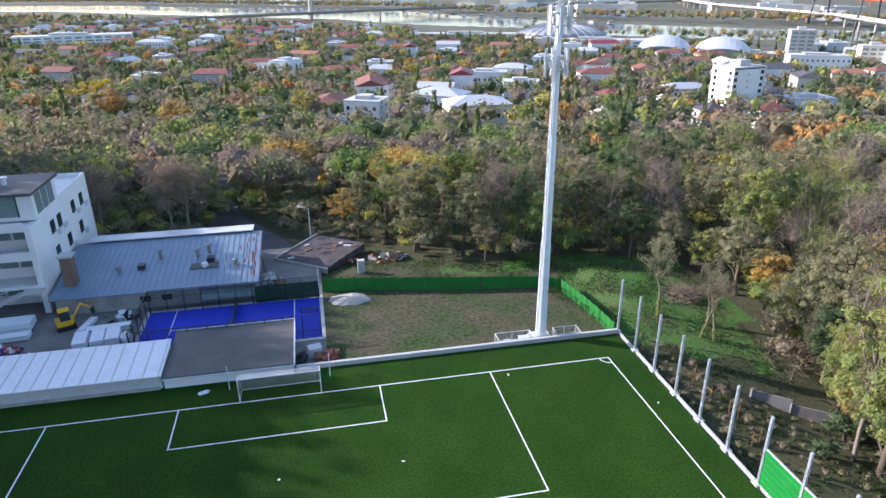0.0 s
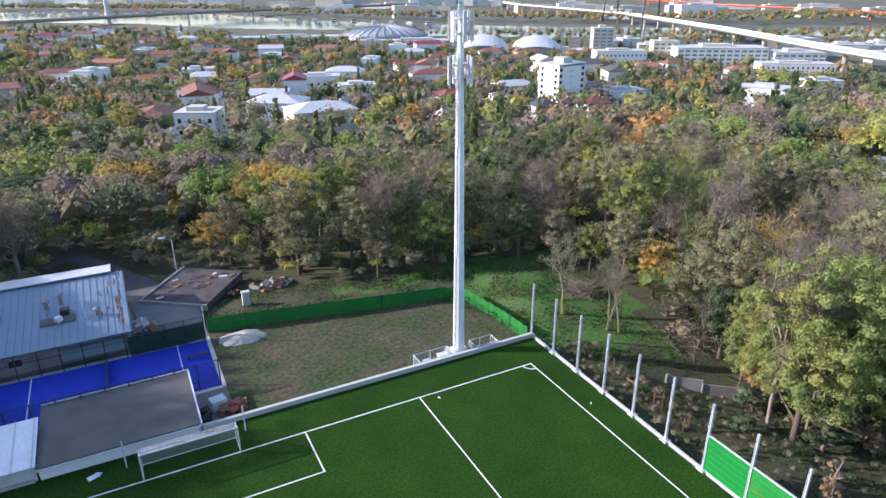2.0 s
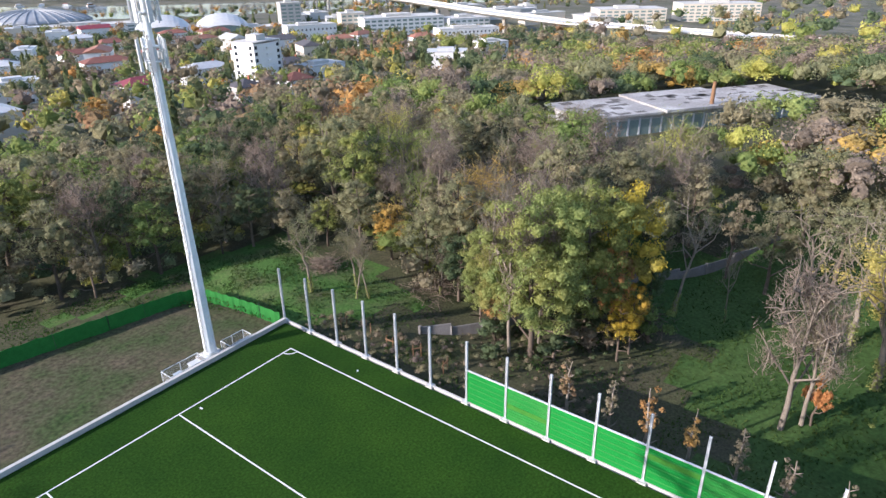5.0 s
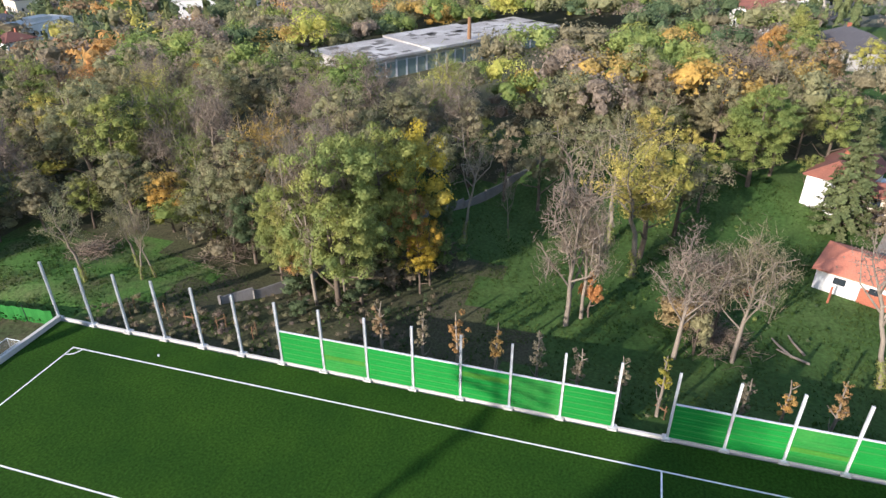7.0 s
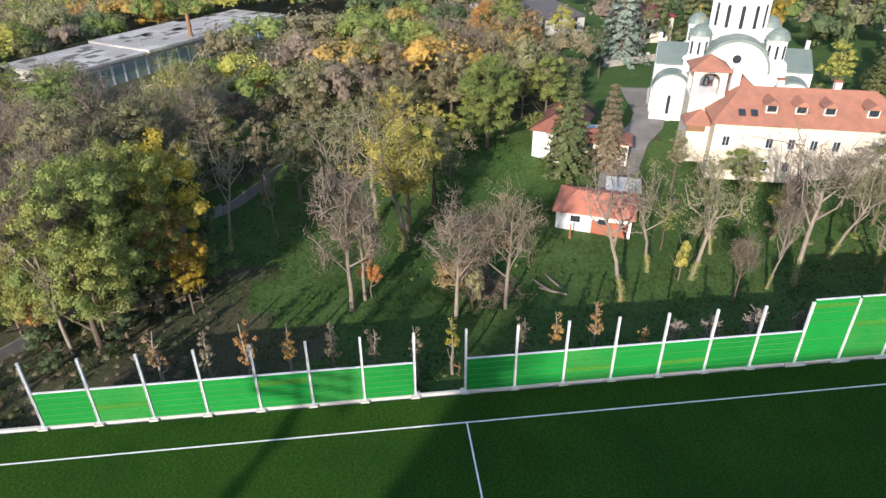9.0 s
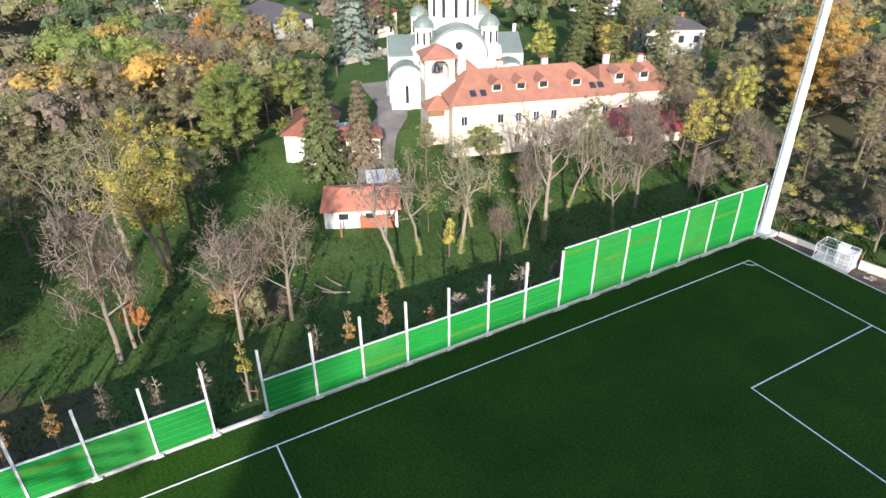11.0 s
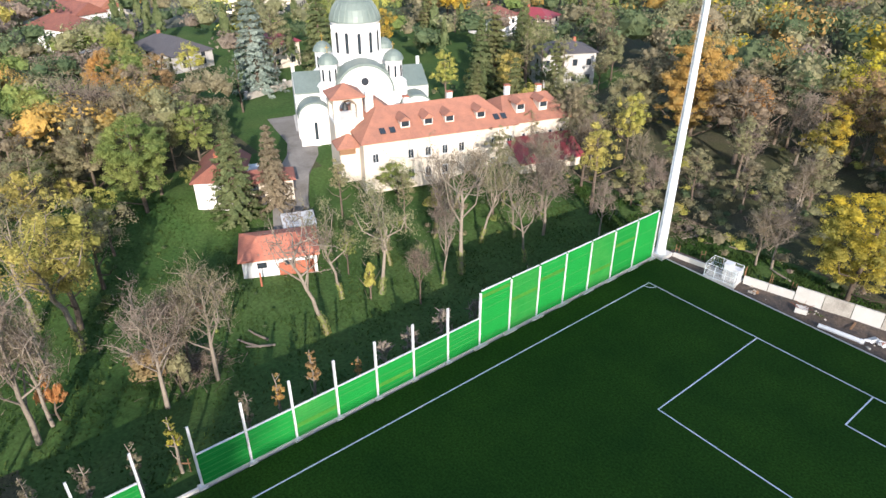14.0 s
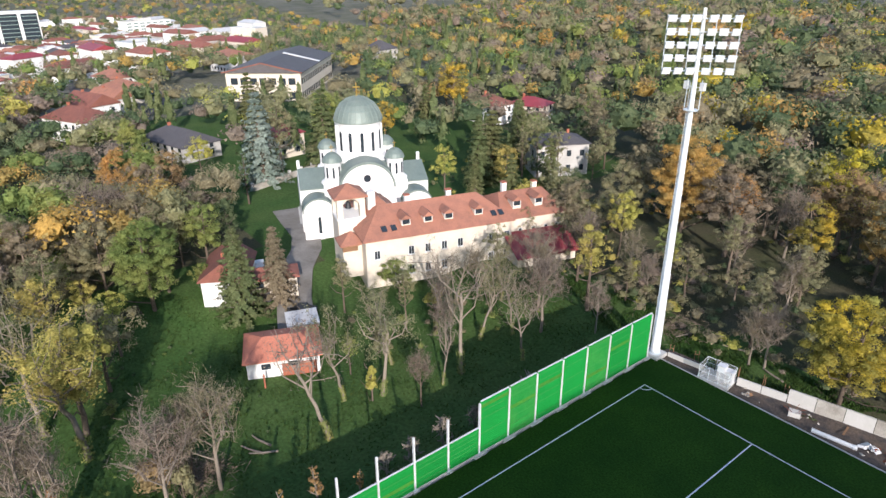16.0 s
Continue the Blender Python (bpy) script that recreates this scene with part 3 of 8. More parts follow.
def mast(at, label, facing, sectors=True):
    """A tapering twelve-sided mast with a rack of floodlights on top and aerials below it."""
    m = thing("floodlight_mast", at, label, "floodlight mast", "floodlight masts")
    part("foundation", Shape().box(-1.1, -1.1, -1.6, 1.1, 1.1, 0.35), CONCRETE, m, "square concrete foundation")
    part("flange", Shape().lathe([(0.78, 0.35), (0.78, 0.42), (0.66, 0.42), (0.66, 0.75), (0.6, 0.9)], 16), GALVANISED, m)
    shaft = Shape()
    for z0, z1, r0, r1 in ((0.4, 11.5, 0.60, 0.50), (11.5, 22.5, 0.47, 0.40), (22.5, 31.0, 0.37, 0.31), (31.0, 41.4, 0.28, 0.17)):
        shaft.lathe([(r0, z0), (r1, z1)], 12)
    part("shaft", shaft, MAST, m, "tapering pale grey shaft")
    ladder = Shape()
    for s in (-0.2, 0.2):
        ladder.bar((s, 0.72, 3), (s, 0.42, 34), 0.025, n=4)
    for i in range(100):
        z = 3 + i * 0.31
        ladder.bar((-0.2, 0.72 - 0.3 * (z - 3) / 31, z), (0.2, 0.72 - 0.3 * (z - 3) / 31, z), 0.015, n=4)
    part("ladder", ladder, GALVANISED, m)
    rack = Shape()
    turn = pose(0, 0, 0, 0, 0, facing)
    for z in (35.2, 36.5, 37.8, 39.1, 40.4):
        a, b = turn @ Vector((-3.6, -0.45, z)), turn @ Vector((3.6, -0.45, z))
        rack.bar(a, b, 0.07, n=4)
        rack.bar(turn @ Vector((0, -0.45, z)), turn @ Vector((0, 0, z)), 0.09, n=4)
    for x in (-3.6, -1.2, 1.2, 3.6):
        rack.bar(turn @ Vector((x, -0.48, 34.9)), turn @ Vector((x, -0.48, 40.8)), 0.05, n=4)
    rack_ob = part("lamp_rack", rack, GALVANISED, m)
    body = Shape().box(-0.44, -0.16, -0.36, 0.44, 0.0, 0.36).box(-0.25, 0.0, -0.2, 0.25, 0.22, 0.2).box(-0.05, 0.2, -0.06, 0.05, 0.4, 0.06).mesh("floodlight", GALVANISED)
    face = Shape().box(-0.40, -0.19, -0.32, 0.40, -0.165, 0.32).mesh("lens", LAMP_FACE)
    rng = random.Random(5)
    for z in (35.2, 36.5, 37.8, 39.1, 40.4):
        for i in range(6):
            x = (i - 2.5) * 1.18 + (0.22 if i >= 3 else -0.22)
            tilt = 24 + rng.uniform(-6, 8)
            f = part("floodlight", body, None, rack_ob, at=turn @ pose(x, -0.62, z + 0.05, tilt, 0, rng.uniform(-14, 14)))
            f.matrix_basis = turn @ pose(x, -0.62, z + 0.05, tilt, 0, rng.uniform(-14, 14))
            lens_ob = new("lens", face)
            lens_ob.parent = rack_ob
            lens_ob.matrix_basis = f.matrix_basis.copy()
    ring = Shape().lathe([(0.75, 31.0), (0.8, 31.05), (0.8, 31.12), (0.75, 31.12)], 16)
    if sectors:
        for level, count in ((33.2, 6), (29.4, 5)):
            part("aerial_ring", Shape().lathe([(0.62, level - 0.6), (0.66, level - 0.6), (0.66, level - 0.5), (0.62, level - 0.5)], 12), GALVANISED, m)
            part("aerial_ring", Shape().lathe([(0.62, level + 0.6), (0.66, level + 0.6), (0.66, level + 0.7), (0.62, level + 0.7)], 12), GALVANISED, m)
            for i in range(count):
                a = i * 360 / count + 20
                t = pose(0, 0, level, 0, 0, a)
                rack_arm = Shape().bar((0.3, 0, -0.5), (0.95, 0, -0.5), 0.04, n=4).bar((0.3, 0, 0.5), (0.95, 0, 0.5), 0.04, n=4).bar((0.95, 0, -1.4), (0.95, 0, 1.4), 0.045, n=6)
                arm = part("aerial_bracket", rack_arm, GALVANISED, m, at=t)
                part("aerial", Shape().box(1.0, -0.17, -1.25, 1.15, 0.17, 1.25), WHITE_STEEL, arm, "white panel aerial")
                part("radio_unit", Shape().box(0.55, -0.15, -0.35, 0.8, 0.15, 0.25), PALE_SHEET, arm)
        a = radians(200)
        cable = Shape().bar((0.64 * math.cos(a), 0.64 * math.sin(a), 1), (0.36 * math.cos(a), 0.36 * math.sin(a), 31), 0.03, n=4)
        part("cable", cable, RUBBER, m)
    else:
        part("platform_ring", ring, GALVANISED, m)
        for s in (-1, 1):
            b = part("equipment_bracket", Shape().bar((0, 0, 33.5), (s * 0.85, -0.1, 33.5), 0.05, n=4).bar((s * 0.85, -0.1, 31.2), (s * 0.85, -0.1, 34.2), 0.05, n=5), GALVANISED, m)
            part("equipment_box", Shape().box(s * 0.95 - 0.25, -0.35, 33.2, s * 0.95 + 0.25, 0.1, 34.0), WHITE_STEEL, b)
    return m


mast(pose(-5.2, 5.95, -0.55), "tall tapering galvanised floodlight mast with aerials", -40, True)
mast(pose(3.2, -108.75, 0.0), "tall galvanised floodlight mast with a lamp rack", -138, False)
mast(pose(-70.5, 1.4, -0.6), "galvanised floodlight mast beyond the far corner", 40, False)

# ---- yard and buildings behind the goal ----
rng = random.Random(11)
solid("yard", Shape().box(-78, 4.6, -1.6, -28.3, 40, -1.0), YARD, "grey concrete and asphalt works yard", "yard", kind="structure")
lot_x, lot_y = np.meshgrid(np.linspace(-28.3, 3.15, 54), np.linspace(4.62, 24.5, 36))
lot_z = -0.85 + 0.04 * np.sin(lot_x * 0.5) * np.sin(lot_y * 0.6) + 0.015 * np.sin(lot_x * 1.7 + lot_y) + 0.012 * np.sin(lot_y * 2.3 - lot_x * 0.9)
lot_z += 0.35 * np.exp(-(((lot_x + 25) / 2.4) ** 2 + ((lot_y - 20.3) / 1.6) ** 2))
a = (np.arange(35)[:, None] * 54 + np.arange(53)[None]).ravel()
lot = new("lot", fast_mesh("lot", np.stack([lot_x.ravel(), lot_y.ravel(), lot_z.ravel()], 1), np.concatenate([np.stack([a, a + 1, a + 55], 1), np.stack([a, a + 55, a + 54], 1)]), (DIRT,)))
lot.data.shade_smooth()
tagged(lot, "bare trampled earth with patches of grass", "ground", kind="structure")
heap = Shape().lathe([(2.3, -0.9), (1.9, -0.72), (1.2, -0.45), (0.5, -0.28), (0.05, -0.24)], 18)
heap.v = [(x * 1.25 + 0.15 * math.sin(7 * y), y * 0.85 + 0.12 * math.sin(9 * x), z + 0.05 * math.sin(5 * x + 3 * y)) for x, y, z in heap.v]
solid("sand_mound", heap, GRAVEL, "low heap of grey sand on the lot", "heap", at=pose(-25.0, 20.4, 0.05), smooth=True)


def rubble(name, x, y, z, n, spread, mats, label, seed, size=(0.15, 0.6), category="rubble"):
    """A loose pile of broken pieces."""
    r = random.Random(seed)
    ob = thing(name, pose(x, y, z), label, category)
    for i in range(n):
        d = abs(r.gauss(0, 0.5))
        a = r.uniform(0, 6.283)
        s = r.uniform(*size)
        part("piece", Shape().turned_box((0, 0, 0), (s, s * r.uniform(0.4, 1), s * r.uniform(0.2, 0.6))), mats[i % len(mats)], ob, at=pose(d * spread * math.cos(a), d * spread * 0.7 * math.sin(a), max(0.05, 0.55 * (1 - d)) * size[1], r.uniform(-35, 35), r.uniform(-35, 35), r.uniform(0, 360)))
    return ob


# low sheds along the turf
shed = thing("shed", pose(0, 0, 0), "long low shed with a pale ribbed metal roof", "shed")
part("wall", Shape().box(-76, 3.95, -1.1, -44.0, 9.6, 1.45), PALE_SHEET, shed, "pale grey wall")
part("roof", Shape().profile_x([(3.7, 1.45), (3.7, 1.53), (10.0, 1.98), (10.0, 1.9)], -76.2, -43.9), SHED_ROOF, shed)
for i in range(24):
    x = -75.9 + i * 1.38
    part("seam", Shape().profile_x([(3.7, 1.5), (3.7, 1.60), (10.0, 2.05), (10.0, 1.96)], x - 0.04, x + 0.04), PALE_SHEET, shed)
part("ledge", Shape().box(-76, 3.75, -0.1, -44.2, 3.95, 0.25), OLD_CONCRETE, shed)
annexe = thing("changing_room", pose(0, 0, 0), "flat-roofed block with grey felt and white edging", "shed")
part("wall", Shape().box(-43.8, 3.85, -1.1, -31.8, 12.2, 1.1), PLASTER, annexe, "whitewashed wall")
part("roof", Shape().profile_x([(3.7, 1.1), (3.7, 1.28), (12.4, 1.5), (12.4, 1.3)], -43.9, -31.6), ROOF_FELT, annexe)
part("roof_edge", Shape().profile_x([(3.6, 1.06), (3.6, 1.36), (12.5, 1.58), (12.5, 1.28)], -31.62, -31.48), WHITE_STEEL, annexe, "white metal edging")
part("roof_edge", Shape().box(-43.9, 12.4, 1.25, -31.5, 12.52, 1.6), WHITE_STEEL, annexe)
part("down_pipe", Shape().bar((-31.7, 3.72, -0.2), (-31.7, 3.72, 1.2), 0.05), WHITE_STEEL, annexe)
part("gutter", Shape().box(-43.9, 3.55, 1.02, -31.6, 3.69, 1.14), GALVANISED, annexe)

# padel court
court = thing("padel_court", pose(-38.75, 17.2, -0.95), "blue padel court inside a dark wire mesh cage", "court")
part("kerb", Shape().box(-10.5, -5.5, -0.1, 10.5, 5.5, 0.02), CONCRETE, court)
part("carpet", Shape().box(-10, -5, 0.02, 10, 5, 0.04), COURT_BLUE, court, "bright blue carpet")
for x in (-6.95, 6.95):
    part("service_line", Shape().box(x - 0.05, -5, 0.042, x + 0.05, 5, 0.05), LINE, court)
part("centre_line", Shape().box(-6.9, -0.05, 0.042, 6.9, 0.05, 0.05), LINE, court)
part("net", Shape().box(-0.015, -5, 0.1, 0.015, 5, 0.9), DARK_SCREEN, court, "dark net")
part("net_tape", Shape().box(-0.03, -5, 0.88, 0.03, 5, 0.94), DARK_STEEL, court)
for sx in (-10,):
    for i in range(6):
        part("post", Shape().box(sx - 0.05, -5.05 + i * 2, 0, sx + 0.05, -4.95 + i * 2, 3.0 if i in (0, 1, 4, 5) or sx > 0 else 3.0), DARK_STEEL, court)
    for z in (0.95, 2.0, 2.98):
        part("rail", Shape().box(sx - 0.03, -5, z - 0.03, sx + 0.03, 5, z + 0.03), DARK_STEEL, court)
    part("mesh", Shape().box(sx - 0.008, -5, 0.05, sx + 0.008, 5, 2.95), FENCE_MESH, court, "fine dark wire mesh")
for sy in (-5, 5):
    for i in range(11):
        part("post", Shape().box(-10.05 + i * 2, sy - 0.05, 0, -9.95 + i * 2, sy + 0.05, 3.0), DARK_STEEL, court)
    for z in (1.0, 2.98) if sy < 0 else (0.5, 2.0, 2.98):
        part("rail", Shape().box(-10, sy - 0.03, z - 0.03, 10, sy + 0.03, z + 0.03), DARK_STEEL, court)
    part("mesh", Shape().box(-10, sy - 0.008, 0.05, 10, sy + 0.008, 2.95), FENCE_MESH, court, "fine dark wire mesh")
part("post", Shape().box(9.95, -5.05, 0, 10.05, -4.95, 1.0), DARK_STEEL, court)
part("end_kerb", Shape().box(10.1, -5.4, 0.02, 10.45, 5.4, 0.10), CONCRETE, court)
part("bench", Shape().box(7.6, 1.2, 0.42, 9.8, 1.55, 0.48).box(7.7, 1.25, 0.04, 7.8, 1.5, 0.42).box(9.6, 1.25, 0.04, 9.7, 1.5, 0.42), DARK_STEEL, court, "dark bench")
part("screen", Shape().box(2.3, 5.06, 0.05, 10, 5.09, 2.3), DARK_SCREEN, court, "dark green screen on the mesh")
part("lamp_pole", Shape().bar((10.1, 4.7, 0), (10.1, 4.7, 4.4), 0.05), GALVANISED, court)

# hall with a blue-grey metal roof
hall = thing("hall", pose(0, 0, 0), "low hall with a weathered blue-grey metal roof", "building")
part("wall", Shape().box(-59.5, 24.0, -1.2, -36.4, 37.5, 1.4), OLD_CONCRETE, hall)
part("gable", Shape().profile_x([(24.0, 1.3), (37.5, 1.3), (37.5, 3.1)], -36.7, -36.4), OLD_CONCRETE, hall)
part("roof", Shape().profile_x([(23.3, 1.28), (23.3, 1.42), (36.6, 3.32), (36.6, 3.18)], -60, -35.9), BLUE_ROOF, hall, "blue-grey sheet roof with rust streaks")
part("back_roof", Shape().profile_x([(36.4, 3.5), (36.4, 3.62), (39.6, 3.3), (39.6, 3.18)], -59, -37.2), PALE_SHEET, hall, "pale sheet strip")
part("back_wall", Shape().box(-58.8, 36.7, -1.2, -37.4, 39.4, 3.15), OLD_CONCRETE, hall)
for i in range(34):
    x = -59.8 + i * 0.72
    part("rib", Shape().profile_x([(23.3, 1.41), (23.3, 1.47), (36.6, 3.37), (36.6, 3.31)], x - 0.025, x + 0.025), BLUE_ROOF, hall)
streak = Shape()
for i in range(44):
    x, y = -36.4 - abs(rng.gauss(0, 0.9)), rng.uniform(25.5, 36)
    z = 1.42 + (y - 23.3) * 1.9 / 13.3
    streak.turned_box((x, y, z + 0.008), (rng.uniform(0.03, 0.12), rng.uniform(0.5, 2.0), 0.015), 0, 8.1)
part("rust_streak", streak, RUST, hall)
for x, y, w in ((-50.6, 29.0, 0.8), (-42.2, 29.5, 0.9)):
    z = 1.42 + (y - 23.3) / 7
    part("roof_hatch", Shape().box(x - w / 2, y - 0.5, z - 0.1, x + w / 2, y + 0.5, z + 0.55), DARK_STEEL, hall, "black roof hatch")
for x, y, h in ((-48.6, 31.0, 1.0), (-44.0, 31.0, 0.8), (-42.6, 31.5, 1.1), (-53.2, 28.5, 0.5), (-39.0, 28.0, 0.6)):
    z = 1.42 + (y - 23.3) / 7
    part("roof_vent", Shape().lathe([(0.22, z - 0.2), (0.22, z + h), (0.4, z + h), (0.4, z + h + 0.15), (0.05, z + h + 0.3)], 10, (x, y)), WALL_GREY, hall)
part("extract_fan", Shape().lathe([(0.42, 2.1), (0.46, 2.4), (0.4, 2.65), (0.25, 2.75)], 12, (-42.8, 28.0)), WHITE_STEEL, hall, "white roof fan")
part("extract_duct", Shape().box(-44.6, 27.6, 1.9, -41.2, 29.2, 2.25), ROOF_FELT, hall)
part("flue", Shape().bar((-40.2, 27.5, 1.5), (-40.2, 27.5, 4.2), 0.06), GALVANISED, hall)
for x in (-49.5, -47.0, -41.0):
    part("window", Shape().box(x - 0.6, 23.93, -0.1, x + 0.6, 24.02, 0.6), GLASS, hall)
part("glazed_lean_to", Shape().profile_x([(22.9, -0.2), (23.98, 0.9), (23.98, 0.95), (22.9, -0.15)], -43.0, -36.6), PALE_GLASS, hall)
part("chimney_shaft", Shape().box(-58.8, 26.0, 0.5, -57.5, 27.3, 5.6), OLD_BRICK, hall, "tall sooty brick chimney stack")
part("stack_cap", Shape().box(-59.0, 25.8, 5.6, -57.3, 27.5, 5.8), CONCRETE, hall)

# white club building
club = thing("club_building", pose(0, 0, 0), "white four-storey club building with terraces", "building")
part("wall", Shape().box(-80, 28.5, -1.2, -60.6, 46.5, 10.1), PLASTER, club)
part("parapet", Shape().box(-80, 46.2, 10.1, -60.6, 46.5, 10.7).box(-60.9, 35.2, 10.1, -60.6, 46.2, 10.7), PLASTER, club)
part("lower_front", Shape().box(-80, 25.2, -1.2, -71.5, 28.5, 10.0), PLASTER, club)
part("corner_pier", Shape().box(-61.3, 25.2, -1.2, -60.6, 28.5, 10.0), PLASTER, club)
for z in (2.3, 5.9, 9.5):
    part("terrace_slab", Shape().box(-71.5, 25.2, z, -61.3, 28.5, z + 0.3), PLASTER, club)
    part("terrace_parapet", Shape().box(-71.5, 25.2, z + 0.3, -61.3, 25.4, z + (1.1 if z > 3 else 0.4)), PLASTER, club)
    part("glazing", Shape().box(-71.2, 28.40, z - 2.0, -61.6, 28.48, z - 0.5), PALE_GLASS, club, "wide window with a pale painted reflection")
    for k in range(5):
        part("glazing_post", Shape().box(-71.2 + k * 2.34, 28.34, z - 2.1, -70.96 + k * 2.34, 28.5, z - 0.4), WHITE_STEEL, club)
part("top_storey", Shape().box(-80, 27.6, 10.1, -60.6, 35.2, 13.3), PLASTER, club)
part("top_roof", Shape().box(-80.3, 26.6, 13.3, -60.2, 35.6, 13.65), SLATE, club, "dark flat roof")
for i in range(4):
    x = -63.6 - i * 2.7
    part("top_window", Shape().box(x - 1.2, 27.52, 10.6, x + 1.2, 27.6, 13.0), PALE_GLASS, club, "large window with a pale painted reflection")
    part("window_frame", Shape().box(x - 1.32, 27.48, 10.5, x - 1.2, 27.62, 13.1).box(x + 1.2, 27.48, 10.5, x + 1.32, 27.62, 13.1), DARK_STEEL, club)
for i in range(3):
    y = 29.2 + i * 2.0
    part("top_window", Shape().box(-60.6, y - 0.85, 10.6, -60.54, y + 0.85, 13.0), PALE_GLASS, club)
for z, ys in ((7.0, (31.5, 34.0, 39.5, 43.0)), (3.6, (31.5, 36.0, 41.0)), (0.2, (31.0, 35.0))):
    for y in ys:
        w = part("window", Shape().box(-60.6, y - 0.7, z, -60.55, y + 0.7, z + 1.7), GLASS, club)
        part("air_conditioner", Shape().box(-60.55, y + 0.9, z - 0.5, -60.2, y + 1.7, z + 0.1), WHITE_STEEL, w, "white air conditioner unit")
part("roof_vent", Shape().lathe([(0.3, 13.6), (0.3, 14.4), (0.5, 14.4), (0.5, 14.6)], 10, (-64.5, 31.0)), GALVANISED, club)
stair = Shape()
for i in range(12):
    stair.box(-71 + i * 0.75, 23.4, -1.0 + i * 0.3, -70.2 + i * 0.75, 24.9, -0.85 + i * 0.3)
part("stair", stair, CONCRETE, club, "outside concrete stair")
part("stair_rail", Shape().bar((-71, 23.4, 0.2), (-62, 23.4, 3.8), 0.05).bar((-71, 23.4, -0.9), (-71, 23.4, 0.2), 0.05).bar((-66.5, 23.4, 0.7), (-66.5, 23.4, 2.0), 0.05).bar((-62, 23.4, 2.4), (-62, 23.4, 3.8), 0.05), GALVANISED, club)
part("stair_landing", Shape().box(-62, 23.4, 2.2, -60.6, 25.2, 2.4), CONCRETE, club)

# things in the yard
dig = thing("mini_excavator", pose(-57.6, 20.6, -1.0, 0, 0, 25), "yellow mini excavator standing in the yard", "excavator")
for s in (-0.6, 0.6):
    tr = part("track", Shape().profile_y([(-1.0, 0.12), (-0.85, 0), (0.85, 0), (1.0, 0.12), (1.0, 0.38), (0.85, 0.5), (-0.85, 0.5), (-1.0, 0.38)], s - 0.17, s + 0.17), RUBBER, dig, "black rubber track")
    part("sprocket", Shape().bar((-0.78, s - 0.19, 0.25), (-0.78, s + 0.19, 0.25), 0.18, n=10), DARK_STEEL, tr)
part("body", Shape().prism([(-0.95, -0.75), (0.5, -0.8), (0.9, -0.4), (0.9, 0.4), (0.5, 0.8), (-0.95, 0.75)], 0.6, 1.25), YELLOW, dig)
part("cab", Shape().box(-0.5, -0.75, 1.25, 0.55, 0.25, 1.35).box(-0.5, -0.75, 1.35, -0.42, -0.67, 2.4).box(0.47, -0.75, 1.35, 0.55, -0.67, 2.4).box(-0.5, 0.17, 1.35, -0.42, 0.25, 2.4).box(0.47, 0.17, 1.35, 0.55, 0.25, 2.4), DARK_STEEL, dig)
part("cab_roof", Shape().box(-0.55, -0.8, 2.4, 0.62, 0.3, 2.5), YELLOW, dig)
part("cab_glass", Shape().box(-0.42, -0.73, 1.35, 0.47, -0.71, 2.4).box(0.5, -0.67, 1.35, 0.52, 0.17, 2.4), GLASS, dig)
boom = part("boom", Shape().bar((0.9, 0.3, 1.0), (1.9, 0.3, 2.5), 0.14, n=4).bar((1.9, 0.3, 2.5), (2.9, 0.3, 1.7), 0.11, n=4), YELLOW, dig)
part("bucket", Shape().profile_y([(2.7, 1.7), (3.2, 1.6), (3.25, 1.1), (2.9, 0.85), (2.75, 1.2)], 0.05, 0.55), DARK_STEEL, boom)
part("ram", Shape().bar((1.0, 0.3, 1.3), (1.6, 0.3, 2.2), 0.05), GALVANISED, boom)


def stack(x, y, w, d, h, turn, n, mat, label, tilt=0.0):
    """A pile of boards on two timbers."""
    ob = thing("board_stack", pose(x, y, -1.0, 0, 0, turn), label, "board stack")
    for s in (-0.3, 0.3):
        part("timber", Shape().box(-w / 2, s * d - 0.06, 0, w / 2, s * d + 0.06, 0.1), WOOD, ob)
    r = random.Random(int(x * 10))
    for i in range(n):
        z = 0.1 + i * h / n
        o = r.uniform(-0.06, 0.06)
        part("board", Shape().box(-w / 2 + o, -d / 2 + o, z, w / 2 + o, d / 2 + o, z + h / n - 0.015), mat, ob)


stack(-54.6, 15.8, 1.35, 2.9, 1.1, 8, 6, FOIL, "stack of white wrapped insulation boards")
stack(-52.9, 16.0, 1.35, 2.9, 1.1, 8, 6, FOIL, "stack of white wrapped insulation boards")
stack(-51.4, 16.2, 1.35, 2.9, 1.1, 8, 6, FOIL, "stack of white wrapped insulation boards")
stack(-52.5, 18.7, 4.6, 0.9, 0.7, 6, 3, BOARD, "pale blue boards lying on timbers")
stack(-55.2, 20.2, 0.8, 3.2, 0.5, -12, 3, FOIL, "narrow stack of white panels")
stack(-63.6, 21.6, 4.4, 2.2, 1.0, 4, 5, BOARD, "stack of pale green boards")
stack(-63.2, 18.9, 4.6, 1.2, 0.6, 6, 3, BOARD, "stack of pale blue boards")
bag = Shape().lathe([(0.55, 0), (0.72, 0.25), (0.75, 0.7), (0.6, 1.0), (0.3, 1.15), (0.2, 1.35)], 14)
solid("bulk_bag", bag, FOIL, "full white bulk bag standing in the yard", "bag", at=pose(-49.9, 15.7, -1.0), smooth=True)
rubble("scrap_heap", -51.5, 21.2, -1.0, 26, 1.6, (DARK_STEEL, RUBBER, GALVANISED), "dark heap of scrap metal and hoses", 4, (0.3, 1.3), "heap")
